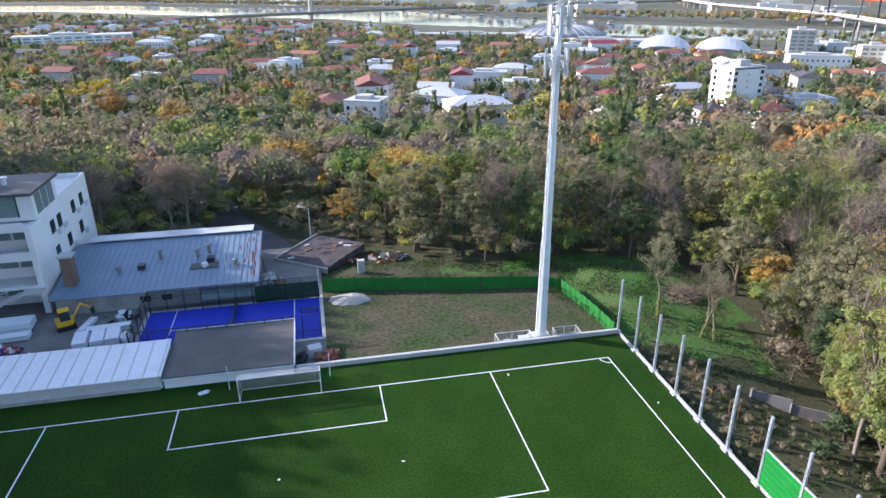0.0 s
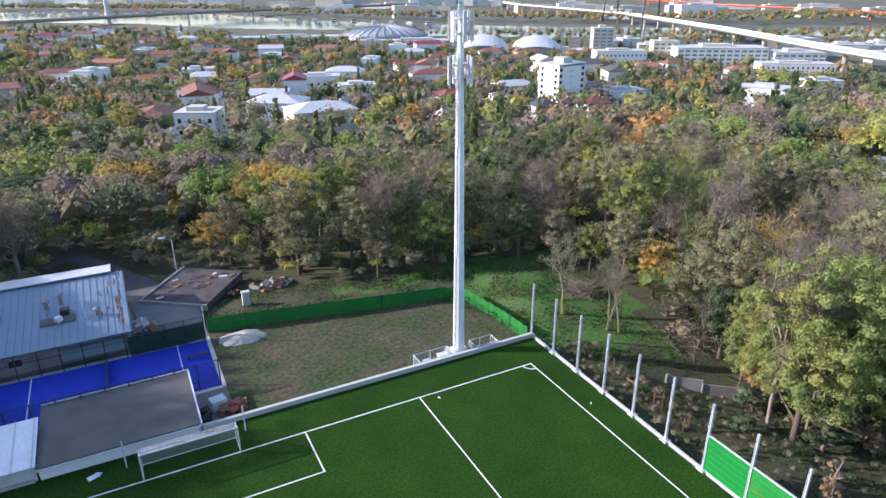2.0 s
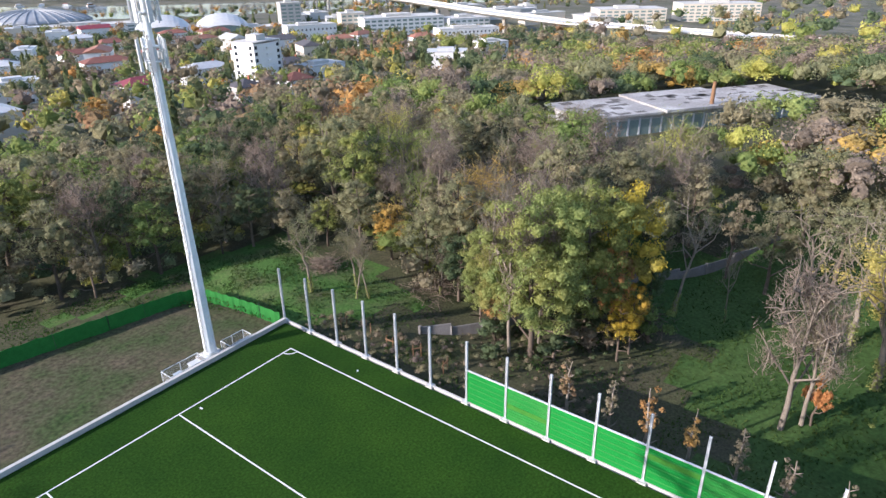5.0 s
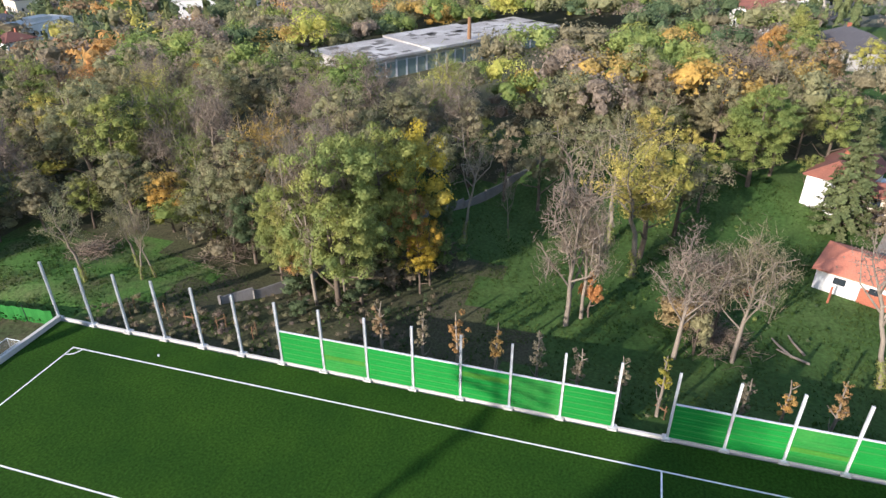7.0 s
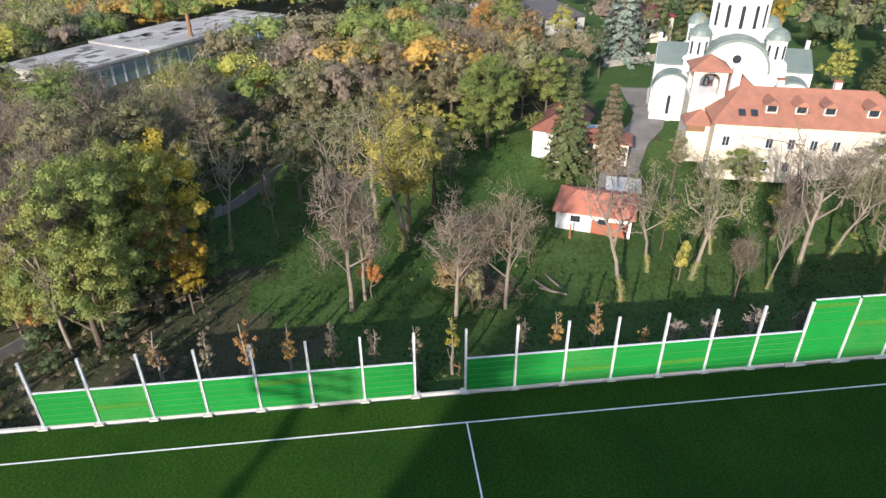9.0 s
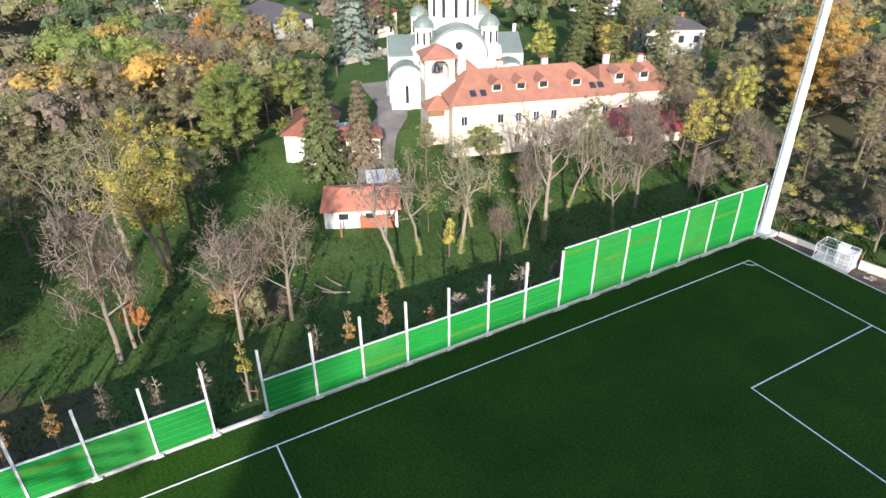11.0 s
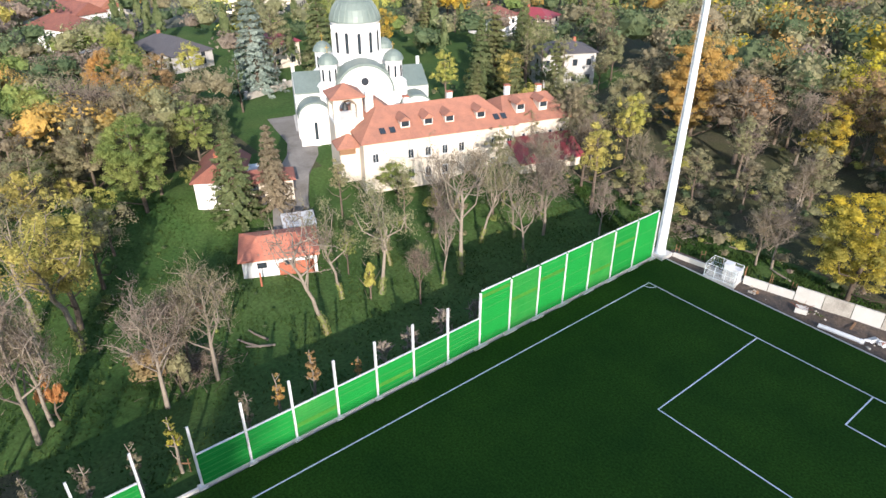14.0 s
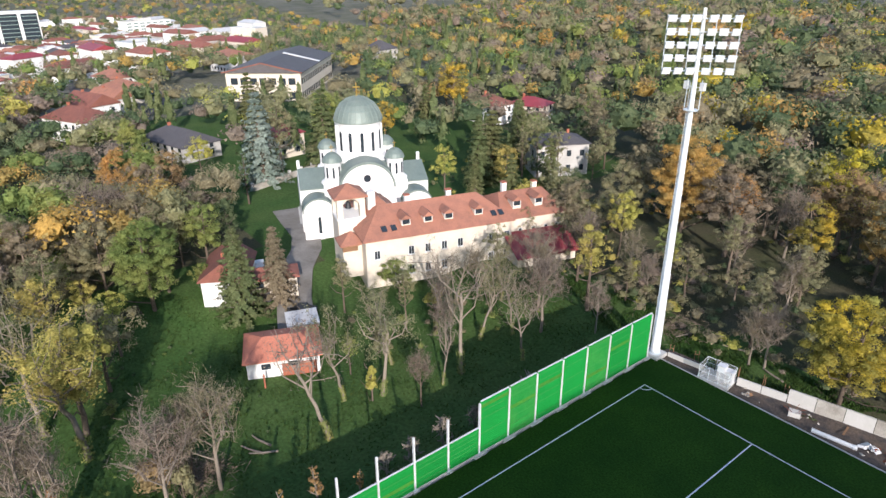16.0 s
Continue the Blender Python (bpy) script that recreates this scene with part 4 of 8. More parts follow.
rubble("sheeting_heap", -61.6, 15.6, -1.0, 26, 2.2, (PURPLE, PURPLE, BRICK, FOIL), "heap of purple sheeting and packaging", 5, (0.3, 1.0), "heap")
rubble("crate_heap", -63.8, 16.6, -1.0, 16, 1.4, (WOOD, FOIL, BRICK), "pile of brown crates and bags", 6, (0.4, 1.0), "heap")
rubble("rubbish_heap", -28.2, 7.4, -0.85, 30, 1.7, (RUST, BRICK, RUST, WOOD), "heap of red-brown netting and rubbish by the wall", 7, (0.2, 0.9), "heap")
rubble("tyre_heap", -30.9, 7.6, -1.0, 12, 0.9, (RUBBER, DARK_STEEL), "dark rubbish against the white block", 8, (0.4, 1.2), "heap")
solid("water_tank", Shape().box(-0.7, -0.55, 0, 0.7, 0.55, 1.0).box(-0.75, -0.6, -0.0, 0.75, 0.6, 0.12), PALE_SHEET, "pale box tank beside the rubbish", "tank", at=pose(-29.6, 8.6, -0.95, 0, 0, 12))

# green screen fence round the lot
screen = thing("screen_fence", pose(0, 0, 0), "green screen netting on posts round the lot", "fence")
line_pts = [(-28.2, 23.5), (-24, 22.9), (-19.1, 22.0), (-13.5, 20.95), (-8.3, 19.95), (-4.5, 19.25), (-0.7, 18.55), (1.6, 17.4), (2.1, 14.6), (2.6, 11.6), (3.0, 8.6), (3.2, 5.4)]
for k, ((x0, y0), (x1, y1)) in enumerate(zip(line_pts, line_pts[1:])):
    n = 8
    s = Shape()
    for i in range(n + 1):
        f = i / n
        sag = 0.05 * math.sin(i * 2.1 + k)
        x, y = x0 + (x1 - x0) * f, y0 + (y1 - y0) * f
        off = 0.05 * math.sin(i * 1.7 + k * 2)
        s.v += [(x + off, y + off, -1.05), (x + off, y + off, 1.0 - 0.05 * k / 2 + sag)]
    s.f = [(2 * i, 2 * i + 2, 2 * i + 3, 2 * i + 1) for i in range(n)]
    ob = part("netting", s, SCREEN, screen)
    ob.modifiers.new("thickness", "SOLIDIFY").thickness = 0.02
    part("post", Shape().bar((x0, y0, -1.2), (x0, y0, 1.05), 0.04), DARK_STEEL, screen)

# cages beside the mast
for x0, x1, d in ((-10.2, -6.3, 1.6), (-3.6, -0.9, 1.5)):
    cage = thing("equipment_cage", pose(x0, 5.0, -0.9), "low wire mesh cage round equipment beside a mast", "cage", "equipment cages")
    w = x1 - x0
    for x in (0, w / 2, w):
        for y in (0, d):
            part("post", Shape().bar((x, y, 0), (x, y, 1.25), 0.035), GALVANISED, cage)
    for y in (0, d):
        part("rail", Shape().bar((0, y, 1.22), (w, y, 1.22), 0.03), GALVANISED, cage)
        part("mesh", Shape().box(0, y - 0.006, 0.05, w, y + 0.006, 1.2), CAGE_MESH, cage)
    for x in (0, w):
        part("rail", Shape().bar((x, 0, 1.22), (x, d, 1.22), 0.03), GALVANISED, cage)
        part("mesh", Shape().box(x - 0.006, 0, 0.05, x + 0.006, d, 1.2), CAGE_MESH, cage)
solid("cabinet", Shape().box(-0.5, -0.35, 0, 0.5, 0.35, 0.85).box(-0.55, -0.4, 0.85, 0.55, 0.4, 0.92), WHITE_STEEL, "white equipment cabinet inside a cage", "cabinet", at=pose(-7.2, 5.8, -0.9))
solid("cabinet", Shape().box(-0.35, -0.3, 0, 0.35, 0.3, 0.6).box(-0.4, -0.35, 0.6, 0.4, 0.35, 0.66), GALVANISED, "small grey equipment cabinet inside a cage", "cabinet", at=pose(-9.0, 5.8, -0.9))

# goal


def goal(at, label):
    g = thing("goal", at, label, "goal", "goals")
    for x in (-3.72, 3.72):
        part("upright", Shape().bar((x, 0, 0), (x, 0, 2.5), 0.06, n=10), WHITE_STEEL, g)
        part("side_stay", Shape().bar((x, 0, 2.46), (x, 0.9, 2.4), 0.03).bar((x, 0.9, 2.4), (x, 2.0, 0.05), 0.03).bar((x, 0, 0.04), (x, 2.0, 0.04), 0.03), WHITE_STEEL, g)
        part("side_net", Shape().prism([(0, 0), (2.0, 0), (0.9, 2.38), (0, 2.44)], -0.004, 0.004), NETTING, g, at=Matrix(((0, 0, 1, x), (1, 0, 0, 0), (0, 1, 0, 0), (0, 0, 0, 1))))
    part("crossbar", Shape().bar((-3.78, 0, 2.46), (3.78, 0, 2.46), 0.06, n=10), WHITE_STEEL, g)
    part("ground_bar", Shape().bar((-3.72, 2.0, 0.04), (3.72, 2.0, 0.04), 0.035), WHITE_STEEL, g)
    part("top_bar", Shape().bar((-3.72, 0.9, 2.4), (3.72, 0.9, 2.4), 0.03), WHITE_STEEL, g)
    part("net", Shape().profile_x([(0.9, 2.4), (2.0, 0.05), (2.01, 0.05), (0.91, 2.4)], -3.72, 3.72), NETTING, g)
    part("roof_net", Shape().box(-3.72, 0, 2.41, 3.72, 0.9, 2.42), NETTING, g)


goal(pose(-32.85, 0, 0), "white football goal with netting")
goal(pose(-33.4, -LEN, 0, 0, 0, 180), "white football goal with netting")
for x, y in ((-37.7, 2.35), (-28.2, 2.65)):
    solid("net_pole", Shape().bar((0, 0, -0.1), (0, 0, 2.6), 0.05, n=8), WHITE_STEEL, "white pole behind the goal", "pole", "poles behind the goal", at=pose(x, y, 0))
solid("paper_scrap", Shape().turned_box((0, 0, 0.05), (0.9, 0.5, 0.02), 20, 6).turned_box((0.35, 0.2, 0.1), (0.5, 0.3, 0.02), -30, -14), FOIL, "white torn sheet lying on the turf", "litter", at=pose(-40.1, 2.3, 0))
for x, y in ((-11.0, -0.9), (1.1, -8.2), (-58, 0.9), (-23.0, -11.0)):
    solid("paper_scrap", Shape().turned_box((0, 0, 0.03), (0.3, 0.14, 0.02), x * 40, 8), FOIL, "small white scrap on the turf", "litter", at=pose(x, y, 0.01))

# beyond the lot
slab = thing("ruined_roof", pose(-28.0, 37.4, -1.25, 0, 0, -36) @ Matrix.Diagonal((1.12, 1.04, 1, 1)), "sunken flat roof of dark felt with broken edges", "ruin")
part("roof", Shape().box(-3.8, -5.0, -0.6, 3.9, 5.0, 0.45), FELT, slab, "dark patched felt")
part("edge", Shape().box(-4.0, -5.2, -0.6, -3.8, 5.2, 0.6).box(-3.8, -5.2, -0.6, 4.1, -5.0, 0.6), OLD_CONCRETE, slab)
for i in range(24):
    part("patch", Shape().turned_box((rng.uniform(-3, 3.3), rng.uniform(-4.4, 4.4), 0.47), (rng.uniform(0.2, 1.3), rng.uniform(0.1, 0.6), 0.05 + 0.08 * (i % 3)), rng.uniform(0, 90)), (RUBBER, FELT, WOOD, RUBBER, PALE_SHEET, FELT)[i % 6], slab)
rubble("rubble_heap", -18.2, 34.3, -2.0, 46, 3.0, (OLD_CONCRETE, WOOD, OLD_CONCRETE, BRICK, PALE_SHEET), "long heap of broken concrete and timber", 9, (0.3, 1.5))
rubble("rubble_heap", -23.5, 33.8, -1.8, 14, 1.0, (RUST, RUBBER, BRICK), "rusty scrap beside a ruined roof", 10, (0.3, 1.2))
rubble("timber_heap", -34.8, 27.8, -1.1, 18, 1.4, (WOOD, PALE_SHEET, OLD_CONCRETE), "pale timber and rubble beside a hall", 12, (0.4, 1.8))
solid("beam", Shape().box(-0.1, -0.1, 0, 0.1, 0.1, 4.2), WOOD, "tall pale timber leaning beside a hall", "beam", at=pose(-35.2, 28.6, -1.1, 6, -8, 0))
solid("meter_cabinet", Shape().box(-0.45, -0.3, 0, 0.45, 0.3, 1.9).box(-0.5, -0.35, 1.9, 0.5, 0.35, 2.0), CONCRETE, "white meter cabinet on the grass bank", "cabinet", at=pose(-22.8, 29.4, -1.4))
lampo = thing("street_lamp", pose(-29.4, 44.3, on_ground(-29.4, 44.3)), "grey street lamp beside a lane", "street lamp")
part("pole", Shape().bar((0, 0, 0), (0, 0, 6.4), 0.08, 0.05, 8), GALVANISED, lampo)
part("arm", Shape().bar((0, 0, 6.3), (-1.0, 0, 6.7), 0.04), GALVANISED, lampo)
part("head", Shape().box(-1.6, -0.12, 6.6, -0.9, 0.12, 6.8), GALVANISED, lampo)


def lane(name, pts, width, mat, label, lift=0.06, kind_word="road"):
    """A strip that follows the ground."""
    s = Shape()
    for k, (x, y) in enumerate(pts):
        x1, y1 = pts[min(k + 1, len(pts) - 1)]
        x0, y0 = pts[max(k - 1, 0)]
        d = math.hypot(x1 - x0, y1 - y0)
        nx_, ny_ = -(y1 - y0) / d * width / 2, (x1 - x0) / d * width / 2
        z = max(on_ground(x + nx_, y + ny_), on_ground(x - nx_, y - ny_), on_ground(x, y)) + lift
        s.v += [(x + nx_, y + ny_, z), (x - nx_, y - ny_, z), (x + nx_, y + ny_, z - 1.5), (x - nx_, y - ny_, z - 1.5)]
    for k in range(len(pts) - 1):
        a = 4 * k
        s.f += [(a, a + 1, a + 5, a + 4), (a + 2, a, a + 4, a + 6), (a + 1, a + 3, a + 7, a + 5)]
    return solid(name, s, mat, label, kind_word, kind="structure")


lane("road", [(-33, 31), (-34, 38), (-36, 46), (-40, 55), (-45, 66), (-48, 80), (-50, 96), (-53, 115)], 7.0, ASPHALT, "grey asphalt lane up to the wood")
lane("path", [(-24, 47), (-30, 43), (-36, 41)], 3.0, ASPHALT, "narrow asphalt path across the grass", 0.1)

# ---- church and its houses ----


def cross(parent, x, y, z, s=1.0):
    part("cross", Shape().box(x - 0.06 * s, y - 0.06 * s, z, x + 0.06 * s, y + 0.06 * s, z + 1.6 * s).box(x - 0.45 * s, y - 0.05 * s, z + 0.95 * s, x + 0.45 * s, y + 0.05 * s, z + 1.1 * s).lathe([(0.02, z - 0.15), (0.16 * s, z), (0.02, z + 0.2 * s)], 8, (x, y)), GOLD, parent, "gilded cross")


def half_round(cx, r, z, n=14, lift=1.0):
    return [(cx + r * math.cos(math.pi * i / n), z + lift * r * math.sin(math.pi * i / n)) for i in range(n + 1)]


def slit(parent, at, w=0.5, h=2.4, frame=True):
    """A tall round-headed window, set into its wall with a raised surround."""
    outline = [(-w / 2, 0), (w / 2, 0)] + half_round(0, w / 2, h - w / 2, 6)
    p = part("window", Shape().profile_y(outline, -0.03, 0.08), GLASS, parent, at=at)
    if frame:
        part("sill", Shape().box(-w / 2 - 0.1, -0.12, -0.12, w / 2 + 0.1, 0.06, 0.0), PLASTER, p)


church = thing("church", pose(70.0, -106.8, -1.2, 0, 0, -113.6) @ Matrix.Diagonal((0.97, 1, 1, 1)), "white plastered domed church with green copper roofs", "church")
part("plinth", Shape().box(-12.9, -9.6, -0.6, 12.9, 9.6, 0.5), CONCRETE, church)
part("nave", Shape().box(-6.3, -8.2, 0, 6.3, 8.2, 9.6), PLASTER, church)
part("north_arm", Shape().box(-12.5, -5.2, 0, -6.3, 5.2, 8.9), PLASTER, church)
part("south_arm", Shape().box(6.3, -5.2, 0, 12.5, 5.2, 8.9), PLASTER, church)
for s in (-1, 1):
    part("arm_gable", Shape().profile_x([(-5.2, 8.9), (5.2, 8.9), (0, 11.0)], s * 12.2 - 0.3, s * 12.2 + 0.3), PLASTER, church)
    part("arm_roof", Shape().profile_x([(-5.6, 8.85), (0, 11.25), (5.6, 8.85), (5.6, 9.05), (0, 11.5), (-5.6, 9.05)], s * 12.45, s * 4.2), COPPER, church, "green copper gable roof")
    # low corner chapels with curved roofs
    for f in (-1, 1):
        x0, x1 = (s * 12.3, s * 6.6) if s < 0 else (6.6, 12.3)
        y0, y1 = sorted((f * 9.2, f * 5.0))
        chapel = part("chapel", Shape().box(min(x0, x1), y0, 0, max(x0, x1), y1, 5.6), PLASTER, church)
        part("chapel_gable", Shape().profile_y(half_round(s * 9.45, 2.85, 5.6, 12, 0.85), y0, y1), PLASTER, chapel)
        part("chapel_roof", Shape().profile_y(half_round(s * 9.45, 3.05, 5.65, 12, 0.9) + half_round(s * 9.45, 2.86, 5.6, 12, 0.87)[::-1], y0 - 0.12, y1 + 0.12), COPPER, chapel, "curved green copper roof")
        if f < 0:
            slit(chapel, pose(s * 9.45, y0, 1.6), 0.55, 3.2)
for f in (-1, 1):
    y0, y1 = (-8.8, -4) if f < 0 else (4, 8.8)
    arm = part("front_arm" if f < 0 else "back_arm", Shape().profile_y([(-5.0, 0), (5.0, 0)] + half_round(0, 5.0, 9.2, 20, 0.92), y0, y1), PLASTER, church)
    part("arched_roof", Shape().profile_y(half_round(0, 5.35, 9.25, 20, 0.95) + half_round(0, 5.02, 9.2, 20, 0.93)[::-1], y0 - 0.25, y1 + 0.25), COPPER, arm, "arched green copper roof")
    part("moulding", Shape().profile_y(half_round(0, 4.6, 9.2, 20, 0.92) + half_round(0, 4.3, 9.2, 20, 0.92)[::-1], y0 - 0.1 if f < 0 else y1, y0 if f < 0 else y1 + 0.1), PLASTER, arm)
    if f < 0:
        part("rose_window", Shape().bar((0, y0 - 0.06, 11.2), (0, y0 + 0.05, 11.2), 0.7, n=16), GLASS, arm)
        for x in (-2.2, 0, 2.2):
            slit(arm, pose(x, y0, 5.0), 0.7, 3.2)
part("crossing", Shape().box(-6.0, -6.0, 9, 6.0, 6.0, 12.0), PLASTER, church)
part("crossing_roof", Shape().hip_roof(-6, -6, 6, 6, 12.0, 14.2, 0.3), COPPER, church)
drum = part("drum", Shape().lathe([(5.3, 12.4), (5.3, 13.3), (4.9, 13.5), (4.9, 14.1), (4.35, 14.3), (4.35, 19.6), (4.6, 19.8), (4.6, 20.15)], 24), PLASTER, church)
for i in range(12):
    a = radians(i * 30 + 15)
    part("pilaster", Shape().bar((4.42 * math.cos(a), 4.42 * math.sin(a), 14.2), (4.42 * math.cos(a), 4.42 * math.sin(a), 19.5), 0.2, n=8), PLASTER, drum)
    slit(drum, pose(4.33 * math.cos(a + 0.2618), 4.33 * math.sin(a + 0.2618), 14.9, 0, 0, math.degrees(a + 0.2618) + 90), 0.62, 3.6)
dome = part("dome", Shape().lathe([(4.75, 20.1), (4.75, 20.3), (4.5, 21.2), (4.05, 22.2), (3.3, 23.2), (2.2, 24.0), (1.1, 24.4), (0.25, 24.6)], 32), COPPER, church, "ribbed green copper dome")
for i in range(24):
    a = radians(i * 15)
    rib_s = Shape()
    pts = [(4.78, 20.3), (4.53, 21.2), (4.08, 22.2), (3.33, 23.2), (2.23, 24.03), (1.0, 24.45)]
    for (r0, z0), (r1, z1) in zip(pts, pts[1:]):
        rib_s.bar((r0 * math.cos(a), r0 * math.sin(a), z0), (r1 * math.cos(a), r1 * math.sin(a), z1), 0.05, n=4)
    part("seam", rib_s, COPPER, dome)
cross(church, 0, 0, 24.6, 1.5)
for sx in (-1, 1):
    for sy in (-1, 1):
        x, y = sx * 6.0, sy * 5.05
        tower = part("turret", Shape().box(x - 2.0, y - 2.0, 0, x + 2.0, y + 2.0, 9.9).lathe([(2.35, 9.9), (2.2, 10.2), (1.75, 10.5), (1.62, 10.6), (1.62, 13.6), (1.8, 13.75), (1.8, 13.95)], 12, (x, y)), PLASTER, church)
        part("turret_dome", Shape().lathe([(1.95, 13.9), (1.9, 14.1), (1.6, 14.7), (1.0, 15.3), (0.15, 15.7)], 16, (x, y)), COPPER, tower, "small green copper dome")
        for i in range(8):
            a = radians(i * 45)
            slit(tower, pose(x + 1.6 * math.cos(a), y + 1.6 * math.sin(a), 11.0, 0, 0, math.degrees(a) + 90), 0.4, 2.1, False)
        cross(church, x, y, 15.7, 0.8)
for x in (-6.4, 6.4):
    part("chimney", Shape().box(x * 1.9 - 0.3, 2, 8, x * 1.9 + 0.3, 2.6, 12.4), PLASTER, church)


def window_unit(parent, at, w, h, frame_mat=WHITE_STEEL, bars=True):
    """A window with a frame, a pane and a sill, standing 3 cm out of the wall; its front looks along local -y."""
    f = Shape().box(-w / 2, -0.05, 0, -w / 2 + 0.08, 0.03, h).box(w / 2 - 0.08, -0.05, 0, w / 2, 0.03, h).box(-w / 2 + 0.08, -0.05, 0, w / 2 - 0.08, 0.03, 0.08).box(-w / 2 + 0.08, -0.05, h - 0.08, w / 2 - 0.08, 0.03, h)
    if bars:
        f.box(-0.03, -0.05, 0.08, 0.03, 0.03, h - 0.08)
    win = part("window", f, frame_mat, parent, at=at)
    part("pane", Shape().box(-w / 2 + 0.06, -0.02, 0.06, w / 2 - 0.06, 0.02, h - 0.06), GLASS, win)
    part("sill", Shape().box(-w / 2 - 0.08, -0.14, -0.08, w / 2 + 0.08, 0.02, -0.005), frame_mat, win)
    return win


res = thing("residence", pose(45.0, -92.2, -2.0, 0, 0, -107.0), "long cream residence with a clay tile roof and dormers", "building")
part("wall", Shape().box(0, 0.4, -0.4, 25.5, 12.6, 8.0), CREAM, res)
part("wing_wall", Shape().box(25.5, 1.0, -0.4, 36.0, 12.0, 7.9), CREAM, res)
part("roof", Shape().hip_roof(0, 0.4, 25.4, 12.6, 8.05, 11.5, 0.55, 4.5), TILE, res, "orange clay tile hipped roof")
part("wing_roof", Shape().hip_roof(24.0, 1.0, 36.0, 12.0, 8.0, 10.9, 0.5, 2.2), TILE, res, "orange clay tile roof")
part("back_wing", Shape().box(1.0, 12.6, -0.4, 8.5, 17.5, 8.0), CREAM, res)
part("back_roof", Shape().hip_roof(1.0, 6.0, 8.5, 17.5, 8.1, 11.9, 0.5), TILE, res)


def dormer(x, y, w=1.5, kind="gable"):
    z = 8.05 + (y + 0.15) * 3.45 / 6.65
    d = part("dormer", Shape().box(x - w / 2, y, z - 0.4, x + w / 2, y + 2.2, z + 1.15), CREAM, res)
    part("dormer_roof", Shape().profile_y([(x - w / 2 - 0.25, z + 1.1), (x + w / 2 + 0.25, z + 1.1), (x, z + 1.85)], y - 0.3, y + 3.0), TILE, d)
    part("dormer_window", Shape().box(x - w / 2 + 0.15, y - 0.05, z + 0.2, x + w / 2 - 0.15, y + 0.02, z + 1.05), GLASS, d)
    part("dormer_frame", Shape().box(x - w / 2 + 0.05, y - 0.03, z + 0.1, x - w / 2 + 0.15, y + 0.02, z + 1.1).box(x + w / 2 - 0.15, y - 0.03, z + 0.1, x + w / 2 - 0.05, y + 0.02, z + 1.1).box(x - w / 2 + 0.15, y - 0.03, z + 1.05, x + w / 2 - 0.15, y + 0.02, z + 1.12), WHITE_STEEL, d)


for x in (7.2, 11.0, 14.6, 20.0, 27.4, 31.6):
    dormer(x, 1.9 if x < 25 else 2.4)
for x in (3.4, 5.0, 22.6, 23.9):
    z = 8.05 + 1.55 * 3.45 / 6.65
    part("skylight", Shape().turned_box((x, 1.6, z + 0.28), (0.9, 1.2, 0.1), 0, 27.4), GLASS, res)
for x in (16.5, 27.0, 33.0, 9.0):
    ch = part("chimney", Shape().box(x - 0.4, 6.6, 10.2, x + 0.4, 7.4, 12.4 if x != 33 else 11.9), PLASTER, res)
    part("chimney_cap", Shape().box(x - 0.5, 6.5, 12.4 if x != 33 else 11.9, x + 0.5, 7.5, 12.55 if x != 33 else 12.05), BRICK, ch)
for row, z in enumerate((1.2, 4.6)):
    for i in range(9):
        x = 1.8 + i * 2.85
        if (i * 7 + row * 3) % 5:
            window_unit(res, pose(x, 0.39, z), 1.0, 1.5)
for x in (27.5, 30.0, 32.5, 34.6):
    window_unit(res, pose(x, 0.99, 4.9), 0.7, 1.0, bars=False)
part("lean_to", Shape().box(24.6, -4.2, -0.4, 35.6, 0.98, 2.9), CREAM, res)
part("lean_to_roof", Shape().profile_x([(-4.8, 2.7), (0.98, 5.2), (0.98, 5.4), (-4.8, 2.9)], 24.2, 36.2), RED_SHEET, res, "dark red sheet lean-to roof")

bell = thing("belfry", pose(46.2, -92.9, -0.7, 0, 0, -107.0), "cream bell tower with an open arch and tile roof", "bell tower")
part("tower", Shape().box(-3.2, 5.0, -0.4, 1.4, 9.6, 8.6), CREAM, bell)
for x in (-3.2, 0.5):
    for y in (5.0, 8.7):
        part("corner_pier", Shape().box(x, y, 8.6, x + 0.9, y + 0.9, 12.2), CREAM, bell)
arch_o = [(-2.3, 12.2), (-2.3, 10.6)] + [(-0.9 - 1.4 * math.cos(math.pi * i / 10), 10.6 + 1.2 * math.sin(math.pi * i / 10)) for i in range(1, 10)] + [(0.5, 10.6), (0.5, 12.2)]
part("arch", Shape().profile_y(arch_o, 5.0, 5.5), CREAM, bell)
part("arch", Shape().profile_y(arch_o, 9.1, 9.6), CREAM, bell)
part("side_arch", Shape().box(-3.2, 5.9, 11.6, -2.7, 8.7, 12.2).box(0.9, 5.9, 11.6, 1.4, 8.7, 12.2), CREAM, bell)
part("bell", Shape().lathe([(0.55, 9.6), (0.45, 10.0), (0.35, 10.5), (0.1, 10.8)], 12, (-0.9, 7.3)), DARK_STEEL, bell, "dark bronze bell")
part("bell_beam", Shape().box(-2.3, 7.2, 10.8, 0.5, 7.4, 11.0), WOOD, bell)
part("string_course", Shape().box(-3.3, 4.9, 8.3, 1.5, 9.7, 8.64), PLASTER, bell)
part("tower_roof", Shape().hip_roof(-3.2, 5.0, 1.4, 9.6, 12.2, 13.9, 0.5), TILE, bell, "clay tile pyramid roof")
part("porch", Shape().box(-3.4, 1.8, -0.4, 0.0, 5.0, 5.4), CREAM, bell)
part("porch_balcony", Shape().box(-3.5, 1.5, 4.3, -1.0, 1.8, 5.4), WOOD, bell, "brown wooden balcony")
